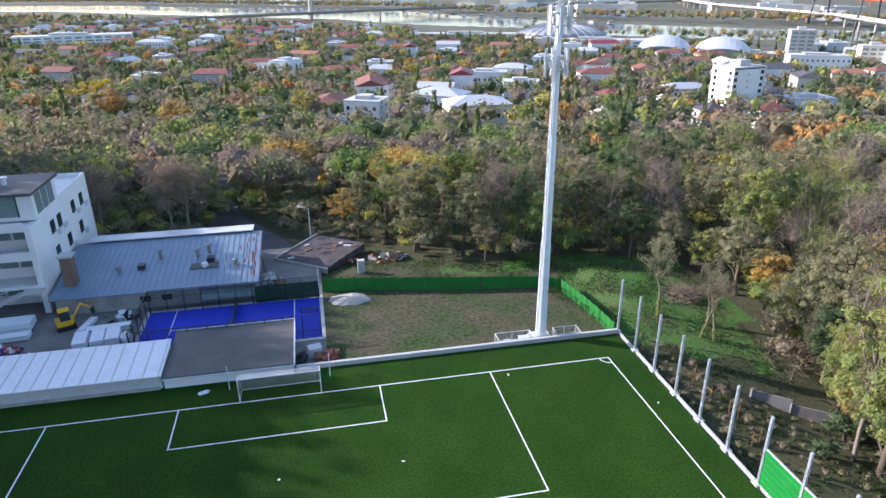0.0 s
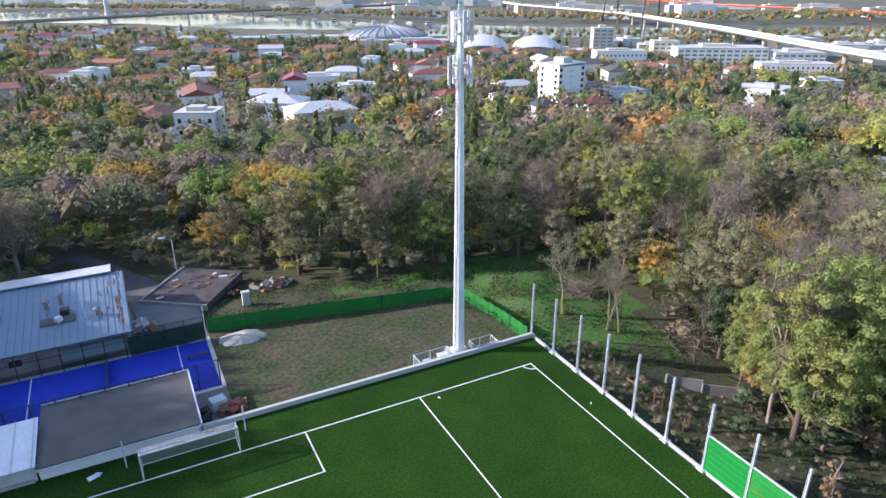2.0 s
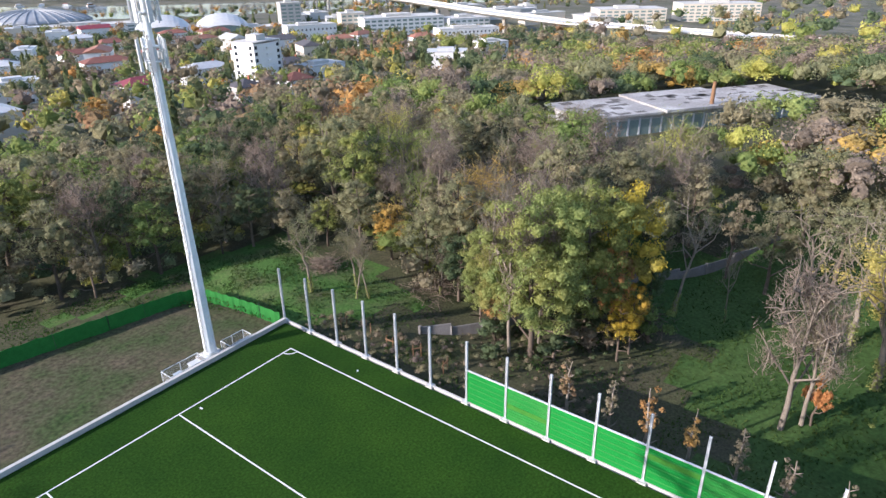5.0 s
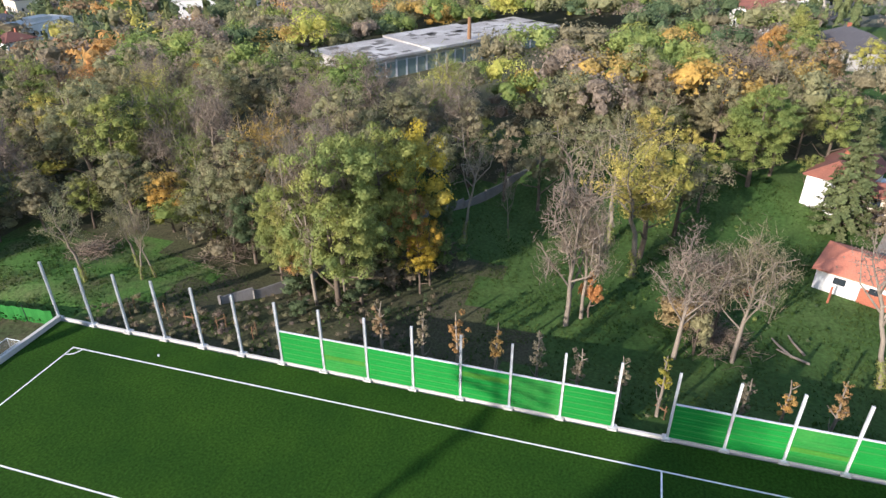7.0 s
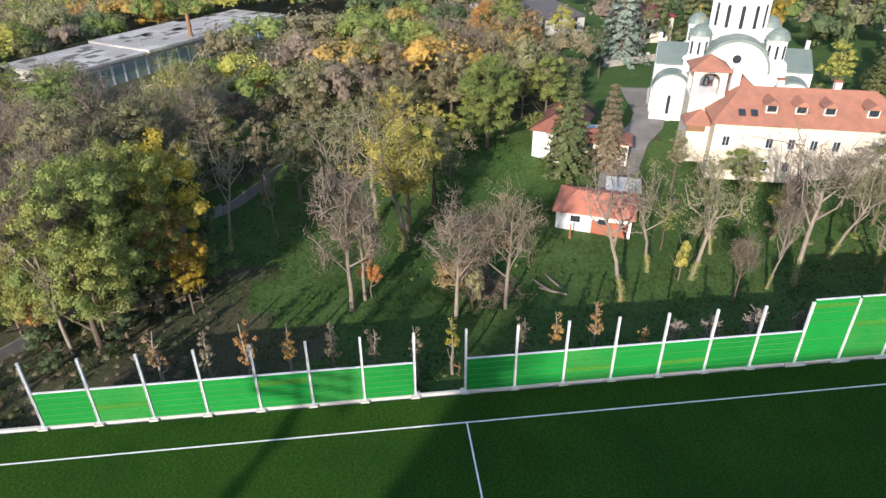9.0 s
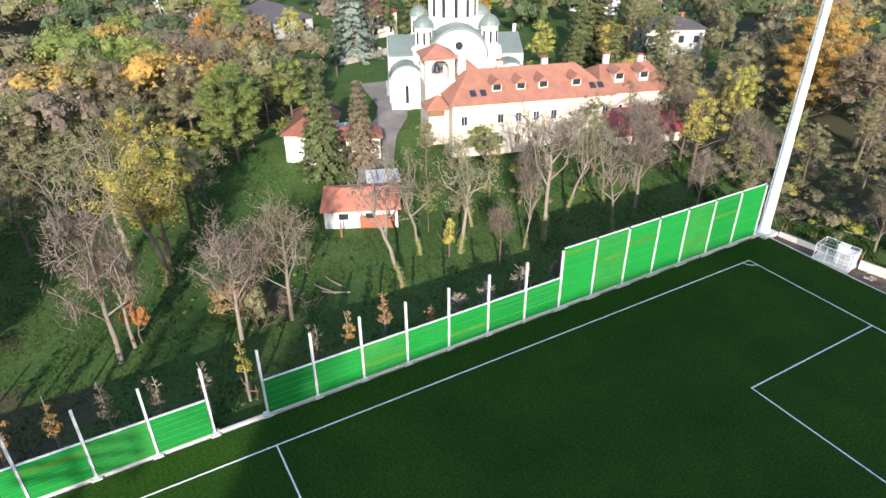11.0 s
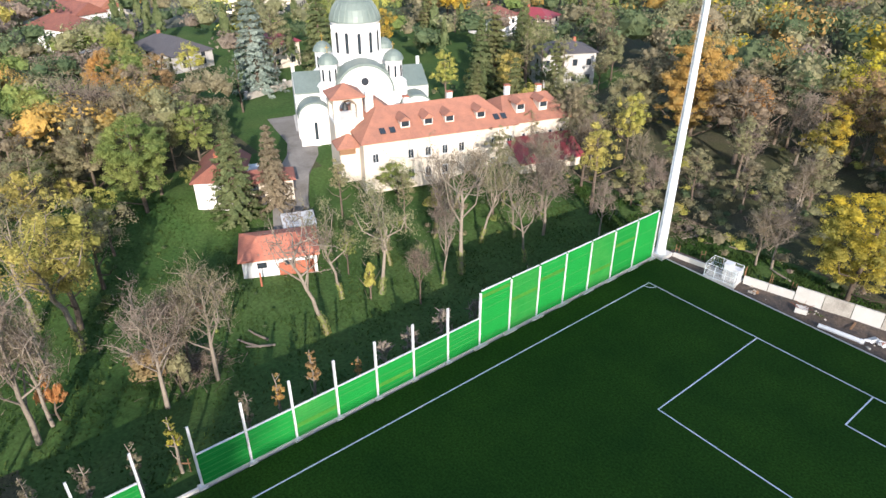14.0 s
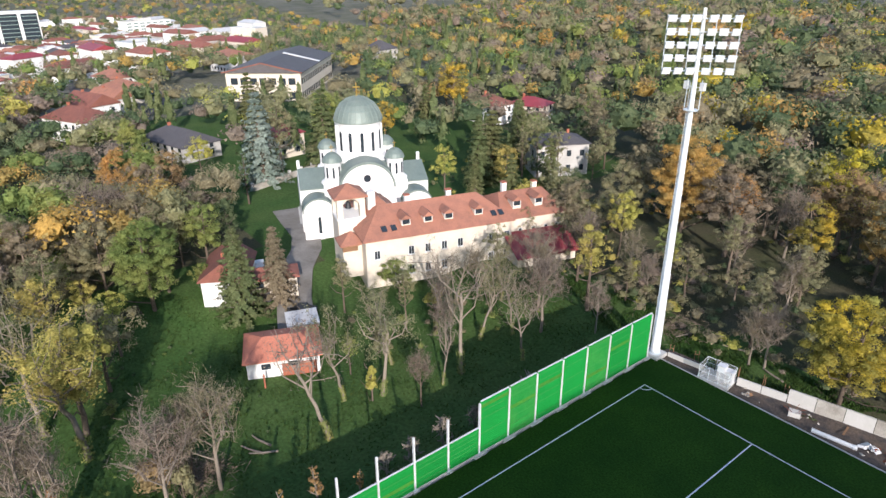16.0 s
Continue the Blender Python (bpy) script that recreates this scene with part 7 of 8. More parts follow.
def broad_tree(seed, height, spread, leaves, size, low=0.28, clumps=34, droop=0.0, full=0, floor=-0.5, rough=0.16, clump=(0.12, 0.27)):
    """Trunk with limbs, and a crown of leaf clumps with gaps between them."""
    rng = np.random.default_rng(seed)
    pieces, tips = limbs(rng, height, spread * 0.85, low, 9)
    mid, half = height * (1 + low) / 2, height * (1 - low) / 2
    c = unit(rng, clumps) * (rng.uniform(0.35, 1.0, clumps) ** 0.5)[:, None]
    c[:, 2] = np.where(c[:, 2] < floor, floor * rng.uniform(0.4, 1, clumps), c[:, 2])
    c = c * np.array([spread * 0.82, spread * 0.82, half * 0.85]) + np.array([0, 0, mid])
    c[: len(tips)] = c[: len(tips)] * 0.5 + np.array(tips)[:clumps] * 0.5
    radius = rng.uniform(*clump, clumps) * spread
    way = np.arctan2(c[:, 1], c[:, 0])
    uneven = 0.86 + rough * np.sin(2.3 * way + seed) + 0.75 * rough * np.sin(0.9 * c[:, 2] + 1.7 * seed)
    c[:, 2] += (rough - 0.16) * height * 0.45 * np.sin(3 * way + 2 * seed) * np.hypot(c[:, 0], c[:, 1]) / spread
    c[:, :2] *= uneven[:, None]
    k = rng.choice(clumps, leaves, p=radius**2 / (radius**2).sum())
    d = unit(rng, leaves)
    d[:, 2] = np.where(d[:, 2] < -0.2, -d[:, 2], d[:, 2])
    place = c[k] + d * (radius[k] * rng.uniform(0.55, 1.12, leaves))[:, None] * np.array([1, 1, 0.8])
    place[:, 2] -= droop * rng.uniform(0, 1, leaves) * height * 0.1
    p = leaves_at(rng, place, d, size)
    if full:
        big = np.argsort(-radius)[:full]
        p = np.concatenate([lumps(c[big], radius[big] * 0.78, seed), p])
    return join(pieces), (p, np.arange(len(p)).reshape(-1, 3))


def bare_tree(seed, height, spread, number, low=0.3, width=0.03):
    rng = np.random.default_rng(seed)
    pieces, tips = limbs(rng, height * 0.86, spread * 0.82, low, 12, lift=1.9)
    more = []
    for t in list(tips):
        for _ in range(4):
            e = t + rng.normal(0, 0.24 * spread, 3) + np.array([0, 0, 0.16 * spread])
            pieces.append(tube([t - (e - t) * 0.2, (t + e) / 2 + rng.normal(0, 0.05 * spread, 3), e], [0.07, 0.05, 0.02], 3))
            more += [e, (e + t) / 2]
    return join(pieces), twigs(rng, more, spread * 0.36, number, width)


def slender_tree(seed, height, leaves, size=0.10):
    """A tall leaning trunk that forks high, thin limbs, a sparse crown and ivy round the foot."""
    rng = np.random.default_rng(seed)
    lean = rng.uniform(-0.16, 0.16, 2) * height
    line = np.linspace(0, 1, 7)
    trunk = np.array([[lean[0] * s**1.3 + rng.normal(0, 0.10), lean[1] * s**1.3 + rng.normal(0, 0.10), height * 0.62 * s] for s in line])
    trunk[0][2] = -0.6
    r = 0.012 * height + 0.07
    pieces, tips = [tube(trunk, [r * (1 - 0.45 * s) for s in line], 7)], []
    for i in range(7):
        s = 0.62 + 0.38 * i / 6
        start = np.array([np.interp(s, line, trunk[:, k]) for k in range(3)])
        a, out = i * 2.5 + seed, height * rng.uniform(0.10, 0.24)
        end = start + np.array([math.cos(a) * out, math.sin(a) * out, height * rng.uniform(0.20, 0.37) * (1.15 - 0.3 * (1 - s))])
        mid = (start + end) / 2 + np.array([math.cos(a), math.sin(a), -0.4]) * out * 0.25
        pieces.append(tube([start, mid, end], [r * 0.45, r * 0.28, r * 0.08], 5))
        for _ in range(4):
            q = start + (end - start) * rng.uniform(0.4, 1.0)
            e = q + rng.normal(0, 0.085 * height, 3) + np.array([0, 0, 0.06 * height])
            pieces.append(tube([q, (q + e) / 2 + rng.normal(0, 0.12, 3), e], [0.06, 0.04, 0.015], 3))
            tips += [e, (q + e) / 2]
    tw, _ = twigs(rng, tips, height * 0.10, 420, 0.018)
    k = rng.integers(0, len(tips), leaves)
    d = unit(rng, leaves)
    p = leaves_at(rng, np.array(tips)[k] + d * rng.uniform(0.2, 1.0, leaves)[:, None] * 0.075 * height, d, size)
    p = np.concatenate([tw, p])
    n = 420
    s, a = rng.uniform(0, 0.36, n) ** 1.2, rng.uniform(0, 6.283, n)
    base = np.stack([np.interp(s, line, trunk[:, j]) for j in range(3)], 1)
    d = np.stack([np.cos(a), np.sin(a), 0 * a + 0.2], 1)
    ivy = leaves_at(rng, base + d * (r * rng.uniform(0.9, 2.2, n))[:, None], d, 0.10)
    return join(pieces), (p, np.arange(len(p)).reshape(-1, 3)), ivy


def conifer(seed, height, spread, leaves, size, trunk_show=0.08):
    rng = np.random.default_rng(seed)
    pieces = [tube([(0, 0, -0.5), (0, 0, height * 0.5), (0, 0, height * 0.98)], [0.02 * height, 0.012 * height, 0.02], 6)]
    tiers = 15
    c = []
    for i in range(tiers):
        s = i / tiers
        z = height * (trunk_show + (1 - trunk_show) * s)
        arms = 9 - int(4 * s)
        for j in range(arms):
            a = 2 * math.pi * j / arms + i * 0.7 + rng.uniform(-0.25, 0.25)
            r = spread * (1 - s) ** 0.85 * rng.uniform(0.8, 1.15)
            end = np.array([math.cos(a) * r, math.sin(a) * r, z - 0.22 * r])
            pieces.append(tube([(0, 0, z), end], [0.05, 0.015], 3))
            c.append((np.array([0, 0, z]), end))
    k = rng.integers(0, len(c), leaves)
    s = rng.uniform(0.12, 1.05, leaves) ** 0.7
    a, b = np.array([q[0] for q in c])[k], np.array([q[1] for q in c])[k]
    place = a + (b - a) * s[:, None] + rng.normal(0, 0.16, (leaves, 3)) * np.array([1, 1, 0.6])
    n = (b - a) * 0.3 + np.array([0, 0, 0.6])
    p = leaves_at(rng, place, n, size)
    return join(pieces), (p, np.arange(len(p)).reshape(-1, 3))


def kit(name, made, crown_mat, bark=None):
    (tv, tt), (cv, ct) = made
    return fast_mesh("trunk", tv, tt, (bark or BARK,)), fast_mesh("crown", cv, ct, (crown_mat,))


KITS = {}
for i in range(5):
    KITS["broad", i] = kit("broad", broad_tree(10 + i, 12 + i * 0.4, 4.5 + 0.3 * (i % 3), 5000, 0.104, 0.14 + 0.04 * (i % 3), 110, full=26, rough=0.19, clump=(0.10, 0.20)), LEAF["olive"])
for i in range(2):
    KITS["giant", i] = kit("giant", broad_tree(90 + i, 18, 6.4, 26000, 0.108, 0.08, 250, full=34, floor=-0.95, rough=0.20, clump=(0.08, 0.16)), LEAF["locust"])
for i in range(3):
    KITS["thin", i] = kit("thin", broad_tree(30 + i, 13, 3.8, 3000, 0.105, 0.30, 70, full=10, rough=0.2, clump=(0.10, 0.19)), LEAF["olive"], BARK)
for i in range(4):
    KITS["bare", i] = kit("bare", bare_tree(40 + i, 12.5, 3.1, 2300, 0.26 + 0.05 * i, 0.022), LEAF["twig"], BARK_PALE if i < 3 else BARK)
for i in range(2):
    KITS["conifer", i] = kit("conifer", conifer(50 + i, 13, 3.0, 5200, 0.20), LEAF["needle"])
    KITS["column", i] = kit("column", broad_tree(55 + i, 11, 1.7, 2600, 0.17, 0.06, 26, full=8), LEAF["dark"])
for i in range(4):
    KITS["shrub", i] = kit("shrub", broad_tree(60 + i, 2.6, 1.7, 1300, 0.09, 0.02, 16, full=5), LEAF["olive"])
for i in range(3):
    KITS["sapling", i] = kit("sapling", broad_tree(70 + i, 5.6, 0.95, 460, 0.085, 0.18, 24), LEAF["russet"], BARK_PALE)
    KITS["bare_sapling", i] = kit("bare_sapling", bare_tree(75 + i, 4.8, 1.0, 130, 0.25, 0.010), LEAF["twig"], BARK_PALE)

IVY = {}
for i, many in enumerate((2600, 500, 1900, 250)):
    made = slender_tree(140 + i, 14, many)
    KITS["slender", i] = kit("slender", made[:2], LEAF["olive"], BARK_PALE)
    IVY["slender", i] = fast_mesh("ivy", made[2], np.arange(len(made[2])).reshape(-1, 3), (LEAF["locust"],))

WORDS = {"locust": "pale green", "olive": "olive-green", "green": "green", "dark": "dark green", "lime": "yellow-green", "yellow": "golden yellow", "orange": "orange", "russet": "russet", "brown": "brown-leaved", "needle": "dark green", "blue_needle": "blue-grey", "twig": "bare grey-brown"}


def tree(form, variant, x, y, height, colour, wide=1.0, turn=None, label="", group="", z=None, name="tree"):
    """One tree out of the kits, stretched to its height."""
    trunk, crown = KITS[form, variant]
    own = {"broad": 12.4, "giant": 18.0, "thin": 13, "bare": 12.5, "slender": 14, "conifer": 13, "column": 11, "shrub": 2.6, "sapling": 5.6, "bare_sapling": 4.8}[form]
    s = height / own
    z = on_ground(x, y) if z is None else z
    turn = (x * 37 + y * 61) % 360 if turn is None else turn
    ob = thing(name, pose(x, y, z, 0, 0, turn) @ Matrix.Diagonal((s * wide, s * wide, s, 1)), label or WORDS[colour] + {"bare": " leafless tree with fine twigs", "conifer": " conifer with drooping branches", "shrub": " shrub on rough ground", "sapling": " sapling behind the green barrier", "bare_sapling": " sapling behind the green barrier"}.get(form, " autumn tree at the wood's edge"), "shrub" if form == "shrub" else "tree", group)
    part("trunk", trunk, None, ob)
    if form == "slender":
        part("ivy", IVY[form, variant], None, ob, "green ivy round the trunk")
    c = part("crown", crown, None, ob)
    c.material_slots[0].link = "OBJECT"
    c.material_slots[0].material = LEAF[colour]
    return ob


# trees that stand by themselves
tree("giant", 0, 14.9, -19.2, 19.6, "locust", 0.92, label="large green tree with yellowing lower leaves")
tree("giant", 1, 17.4, -14.4, 14.6, "locust", 0.80, label="wide yellow-green tree beside the barrier")
tree("giant", 1, 20.8, -17.2, 17.8, "green", 0.84, turn=140)
tree("giant", 0, 21.4, -22.0, 18.8, "green", 0.84, turn=70)
tree("giant", 0, 18.6, -10.6, 13.0, "locust", 0.74, turn=200)
tree("broad", 3, 17.2, -13.2, 6.5, "orange", 0.75)
tree("bare", 2, 14.6, -16.8, 20.5, "twig", 0.6)
tree("broad", 2, 25.7, -23.9, 17.2, "yellow", 0.82, label="golden yellow tree beside a large green one")
tree("broad", 3, 20.6, -26.1, 7.6, "yellow", 0.85)
tree("broad", 4, 21.6, -24.6, 11.5, "orange", 0.72)
tree("broad", 1, 22.6, -26.6, 9.0, "yellow", 0.7)
tree("broad", 0, 24.6, -26.2, 5.8, "yellow", 0.60)
tree("broad", 1, 27.8, -26.4, 11.0, "dark", 0.62)
tree("shrub", 0, 26.1, -27.5, 4.8, "green", 1.1)
tree("shrub", 2, 21.0, -22.1, 4.1, "dark", 1.3)
tree("shrub", 3, 16.5, -14.0, 3.6, "dark", 1.5)
tree("bare", 1, 17.6, -18.6, 17.0, "twig", 0.55)
tree("slender", 1, 33.4, -27.7, 13.7, "brown", 0.8)
tree("slender", 3, 36.1, -32.8, 10.1, "twig", 0.5)
tree("thin", 2, 47.3, -29.9, 12.7, "brown", 0.8)
tree("slender", 2, 39.2, -45.0, 14.9, "olive", 1.2)
tree("thin", 0, 48.4, -41.8, 13.7, "olive", 1.15)
tree("broad", 4, 36.5, -49.0, 14.5, "lime", 1.15, label="ochre-green tree with a bare lower trunk in the meadow")
tree("broad", 1, 43.5, -53.0, 13.0, "olive", 1.1)
tree("thin", 1, 51.7, -48.6, 13.5, "lime", 1.1)
tree("broad", 2, 45.9, -34.9, 11.7, "olive", 1.0)
tree("thin", 2, 49.9, -56.0, 10.5, "lime", 1.0)
tree("giant", 1, 24.2, -19.0, 17.0, "olive", 0.7)
tree("shrub", 1, 16.0, -21.3, 3.4, "dark", 1.5)
tree("shrub", 0, 19.8, -23.5, 3.5, "brown", 1.5)
tree("shrub", 3, 12.0, -16.5, 2.6, "dark", 1.4)
for k, (x, y, h, form, col, w) in enumerate(((9.9, 7.8, 10.5, "slender", "olive", 0.9), (12.5, 2.8, 8.5, "slender", "brown", 0.8), (13.4, 1.8, 8.0, "slender", "olive", 0.7), (14.6, 5.0, 9.0, "slender", "olive", 0.9), (20.0, -3.7, 7.5, "slender", "twig", 0.7))):
    tree(form, (0, 1, 2, 0, 3)[k], x, y, h, col, w)
tree("bare", 0, 20.2, -42.0, 18.8, "twig", 0.85, label="tall bare pale-barked tree in the meadow")
tree("bare", 1, 21.8, -43.4, 15.5, "brown", 0.8)
tree("shrub", 1, 22.2, -44.1, 6.4, "orange", 0.5)
tree("slender", 0, 32.6, -48.1, 17.1, "lime", 1.25, label="slender olive-green tree in the meadow")
tree("bare", 3, 21.5, -56.2, 11.5, "brown", 1.0)
tree("bare", 2, 17.6, -52.5, 14.2, "twig", 1.0, label="spreading bare tree beside the barrier")
tree("bare", 1, 18.7, -57.8, 15.5, "brown", 0.85)
tree("shrub", 2, 18.9, -54.4, 6.4, "olive", 0.6)
tree("shrub", 3, 23.1, -53.5, 4.8, "russet", 1.6)
tree("giant", 1, 57.0, -62.6, 15.5, "green", 1.1, label="rounded green tree at the meadow's edge")
tree("conifer", 0, 49.6, -73.0, 15.1, "needle", 1.25, label="tall dark green spruce beside a house")
tree("conifer", 1, 49.6, -79.0, 13.5, "brown", 1.05, label="browning spruce beside a dark green one")
ALONG = ((18.6, -70.2, 15.5, "slender", 1, "twig", 1.0), (23.5, -75.1, 13.3, "slender", 2, "olive", 0.85), (21.1, -79.4, 13.9, "slender", 0, "olive", 1.1), (28.8, -93.0, 14.4, "slender", 3, "twig", 0.9), (19.0, -89.9, 16.5, "slender", 1, "brown", 1.05), (18.6, -86.5, 10.7, "slender", 3, "twig", 0.7), (18.7, -104.3, 13.5, "bare", 1, "twig", 1.1), (23.7, -97.3, 12.8, "slender", 2, "olive", 0.9), (32.8, -90.9, 10.1, "thin", 2, "olive", 0.8), (41.1, -95.5, 7.3, "broad", 2, "green", 1.25), (42.4, -86.1, 9.6, "thin", 1, "olive", 0.9), (27.4, -102.7, 9.4, "thin", 0, "olive", 0.8), (16.2, -98.4, 11.7, "slender", 3, "brown", 0.9), (22.8, -107.9, 12.2, "bare", 0, "brown", 1.1), (17.0, -112.0, 14.0, "thin", 1, "lime", 1.1), (28.0, -112.0, 11.0, "bare", 2, "twig", 1.2), (24.0, -118.0, 12.0, "bare", 3, "brown", 1.1), (12.4, -108.5, 9.1, "bare", 1, "twig", 0.8), (34.4, -97.3, 4.3, "shrub", 2, "lime", 1.2), (21.3, -77.7, 5.9, "shrub", 1, "lime", 0.55), (37.6, -76.5, 3.2, "shrub", 0, "lime", 1.2), (30.1, -84.5, 3.6, "shrub", 3, "olive", 1.3), (26.4, -84.0, 11.7, "slender", 2, "olive", 0.9), (33.4, -100.7, 10.6, "slender", 1, "brown", 1.0), (21.5, -101.5, 11.6, "slender", 3, "twig", 0.9), (28.3, -105.7, 10.3, "slender", 0, "olive", 0.9), (24.2, -91.4, 9.6, "bare", 2, "twig", 0.9), (33.3, -105.0, 8.3, "bare", 0, "brown", 1.0), (16.7, -81.8, 8.5, "bare", 3, "twig", 0.8), (31.2, -96.8, 8.5, "bare", 1, "twig", 0.9), (33.4, -109.4, 10.1, "thin", 0, "olive", 0.9), (28.0, -78.6, 6.4, "thin", 1, "green", 0.9))
for x, y, h, form, k, col, w in ALONG:
    tree(form, k, x, y, h, col, w)
# trees behind the meadow and the residence
for k, (x, y, h, form, col, w) in enumerate(((60, -50, 13, "thin", "olive", 1.1), (64, -58, 14, "broad", "olive", 1.0), (61, -66, 12, "thin", "green", 1.1), (66, -74, 13, "broad", "green", 1.0), (58, -54, 8, "broad", "lime", 0.8), (70, -66, 15, "broad", "brown", 1.0), (72, -80, 9, "broad", "dark", 0.9), (57, -70, 6, "broad", "green", 0.8), (62, -78, 4.5, "shrub", "dark", 1.2), (55, -47, 12, "slender", "olive", 1.0), (46, -40, 13, "slender", "olive", 1.0), (38, -52, 2.2, "shrub", "green", 1.3), (57, -125, 12, "conifer", "needle", 1.1), (50, -128, 14, "conifer", "needle", 1.1), (43, -126, 11, "broad", "lime", 0.9), (60, -136, 13, "broad", "lime", 0.9), (46, -137, 12, "broad", "olive", 1.0), (54, -143, 14, "conifer", "needle", 1.0), (38, -120, 9, "thin", "olive", 1.0), (36, -128, 12, "broad", "brown", 0.9))):
    tree(form, k % (2 if form == "conifer" else 3), x, y, h, col, w)
tree("giant", 0, -15.5, -117.4, 14.0, "yellow", 1.25, label="wide golden yellow tree over a concrete wall")
tree("broad", 3, -25.0, -120.0, 11.0, "yellow", 1.3)
tree("bare", 1, -5.0, -117.0, 8.5, "brown", 1.1)
tree("bare", 2, -6.5, -118.0, 10.0, "twig", 1.0)
tree("thin", 1, -3.0, -121.0, 12.0, "olive", 0.9)
tree("giant", 0, 24.0, -146.0, 21.0, "orange", 1.0, label="tall orange autumn tree in the wood")
tree("broad", 2, 14.5, -145.0, 15.5, "brown", 1.3, label="ochre-brown tree beside an orange one")
tree("broad", 3, 2.0, -147.0, 13.0, "yellow", 1.0)
tree("broad", 0, -6.0, -152.0, 14.0, "orange", 1.0)
tree("broad", 4, 26.0, -131.0, 12.0, "lime", 0.75)
for k, (x, y, h, form, col, w) in enumerate(((66, -152, 15, "thin", "needle", 0.8), (72.5, -153, 17, "thin", "needle", 0.7), (62.5, -155, 13, "thin", "olive", 0.8), (33, -124, 9, "thin", "olive", 0.9), (29, -126, 10, "bare", "twig", 1.0), (36, -131, 9, "broad", "olive", 0.9), (40, -135, 11, "broad", "brown", 1.0), (32, -135, 10, "broad", "olive", 0.9), (44, -140, 10, "broad", "dark", 1.0), (20, -126, 9, "bare", "brown", 1.0), (14, -122, 8, "bare", "twig", 1.0), (9, -124, 10, "thin", "olive", 0.9), (17, -131, 10, "thin", "locust", 1.0), (4, -129, 9, "thin", "brown", 1.0), (35, -142, 13, "broad", "olive", 1.0), (-2, -136, 11, "broad", "olive", 1.0), (9, -136, 12, "thin", "olive", 1.1))):
    tree(form, k % 3, x, y, h, col, w)
for k, (x, y, h, col, w) in enumerate(((-107, 223, 21, "yellow", 1.3), (-100, 214, 17, "orange", 1.2), (-70, 170, 16, "orange", 1.35), (-86, 205, 15, "brown", 1.2), (-30, 190, 15, "lime", 1.2), (46, 128, 15, "orange", 1.0))):
    tree("broad", k % 5, x, y, h, col, w, label="large " + WORDS[col] + " autumn tree before the town")
# conifers round the church
for k, (x, y, h, col, w) in enumerate(((103.5, -100.5, 22, "blue_needle", 1.2), (92, -92, 13, "dark", 0.35), (72, -143, 17, "needle", 1.5), (151, -118, 19, "needle", 1.2), (84, -163, 16, "needle", 1.1), (70, -137, 17, "needle", 1.0), (106, -118, 20, "needle", 1.2))):
    tree("conifer" if w > 0.4 else "column", k % 2, x, y, h, col, w if w > 0.4 else 0.9)
for k, (x, y, h, col, w) in enumerate(((127, -176, 20, "yellow", 1.0), (7, -170, 17, "yellow", 1.1), (138, -182, 17, "brown", 1.0), (72, -129, 11, "lime", 0.9), (110, -108, 17, "olive", 1.0), (118, -126, 18, "green", 1.0))):
    tree("broad", k % 5, x, y, h, col, w)
# trees round the villa behind the residence
for k, (x, y, h, form, col, w) in enumerate(((60, -169, 12, "broad", "olive", 1.0), (66, -174, 14, "broad", "brown", 1.0), (74, -176, 13, "broad", "dark", 1.0), (57, -161, 9, "broad", "olive", 0.9), (88, -200, 14, "broad", "green", 1.1), (80, -188, 15, "broad", "brown", 1.0), (76, -155, 14, "conifer", "needle", 0.9), (69, -150, 12, "thin", "olive", 0.9), (153, -212, 13, "conifer", "needle", 0.9), (204, -300, 17, "broad", "orange", 1.0), (98, -128, 15, "conifer", "needle", 1.1), (112, -140, 14, "broad", "yellow", 0.8), (120, -160, 15, "conifer", "needle", 1.1), (62, -148, 8, "broad", "dark", 1.0))):
    tree(form, k % 2, x, y, h, col, w)
# low trees along the wood's edge
EDGE = ((11, 26.5), (15, 25), (18.5, 21.5), (21, 16.5), (22.5, 11.5), (23, 6.5), (21.5, 2.5), (20.5, -1.5), (20.8, -6), (23, -8.5), (26, -11.5), (29, -14), (33, -16), (25, -5), (27, 1), (26, 14), (-5, 29.5), (3, 28.5), (-14, 37), (-24, 50), (37, -18.5), (43, -21.5), (49, -25))
for k, (x, y) in enumerate(EDGE):
    tree("broad", k % 5, x, y, 6.5 + (k * 37 % 10) * 0.45, ("olive", "dark", "brown", "green", "olive", "orange", "green")[k % 7], 1.05 + 0.04 * (k % 5), group="trees at the wood's edge")
EDGE_EAST = ((65, -42, 13, "broad", "olive"), (68, -49, 15, "broad", "brown"), (66, -55, 10, "broad", "olive"), (76, -62, 17, "bare", "twig"), (72, -59, 15, "bare", "brown"), (70, -71, 10, "broad", "olive"), (80, -68, 13, "bare", "twig"), (78, -77, 10, "broad", "brown"), (88, -72, 15, "broad", "brown"), (97, -69, 16, "giant", "orange"), (90, -81, 9, "broad", "dark"), (100, -79, 13, "broad", "russet"), (106, -76, 14, "broad", "locust"), (111, -84, 9, "broad", "olive"), (118, -91, 10, "broad", "lime"), (124, -78, 16, "giant", "locust"), (62, -36, 13, "broad", "olive"), (74, -46, 16, "broad", "olive"), (81, -55, 15, "giant", "green"))
for k, (x, y, h, form, col) in enumerate(EDGE_EAST):
    tree(form, k % (2 if form == "giant" else 4), x, y, h, col, {"broad": 1.0, "giant": 0.85, "bare": 1.5}[form], group="trees at the wood's edge")
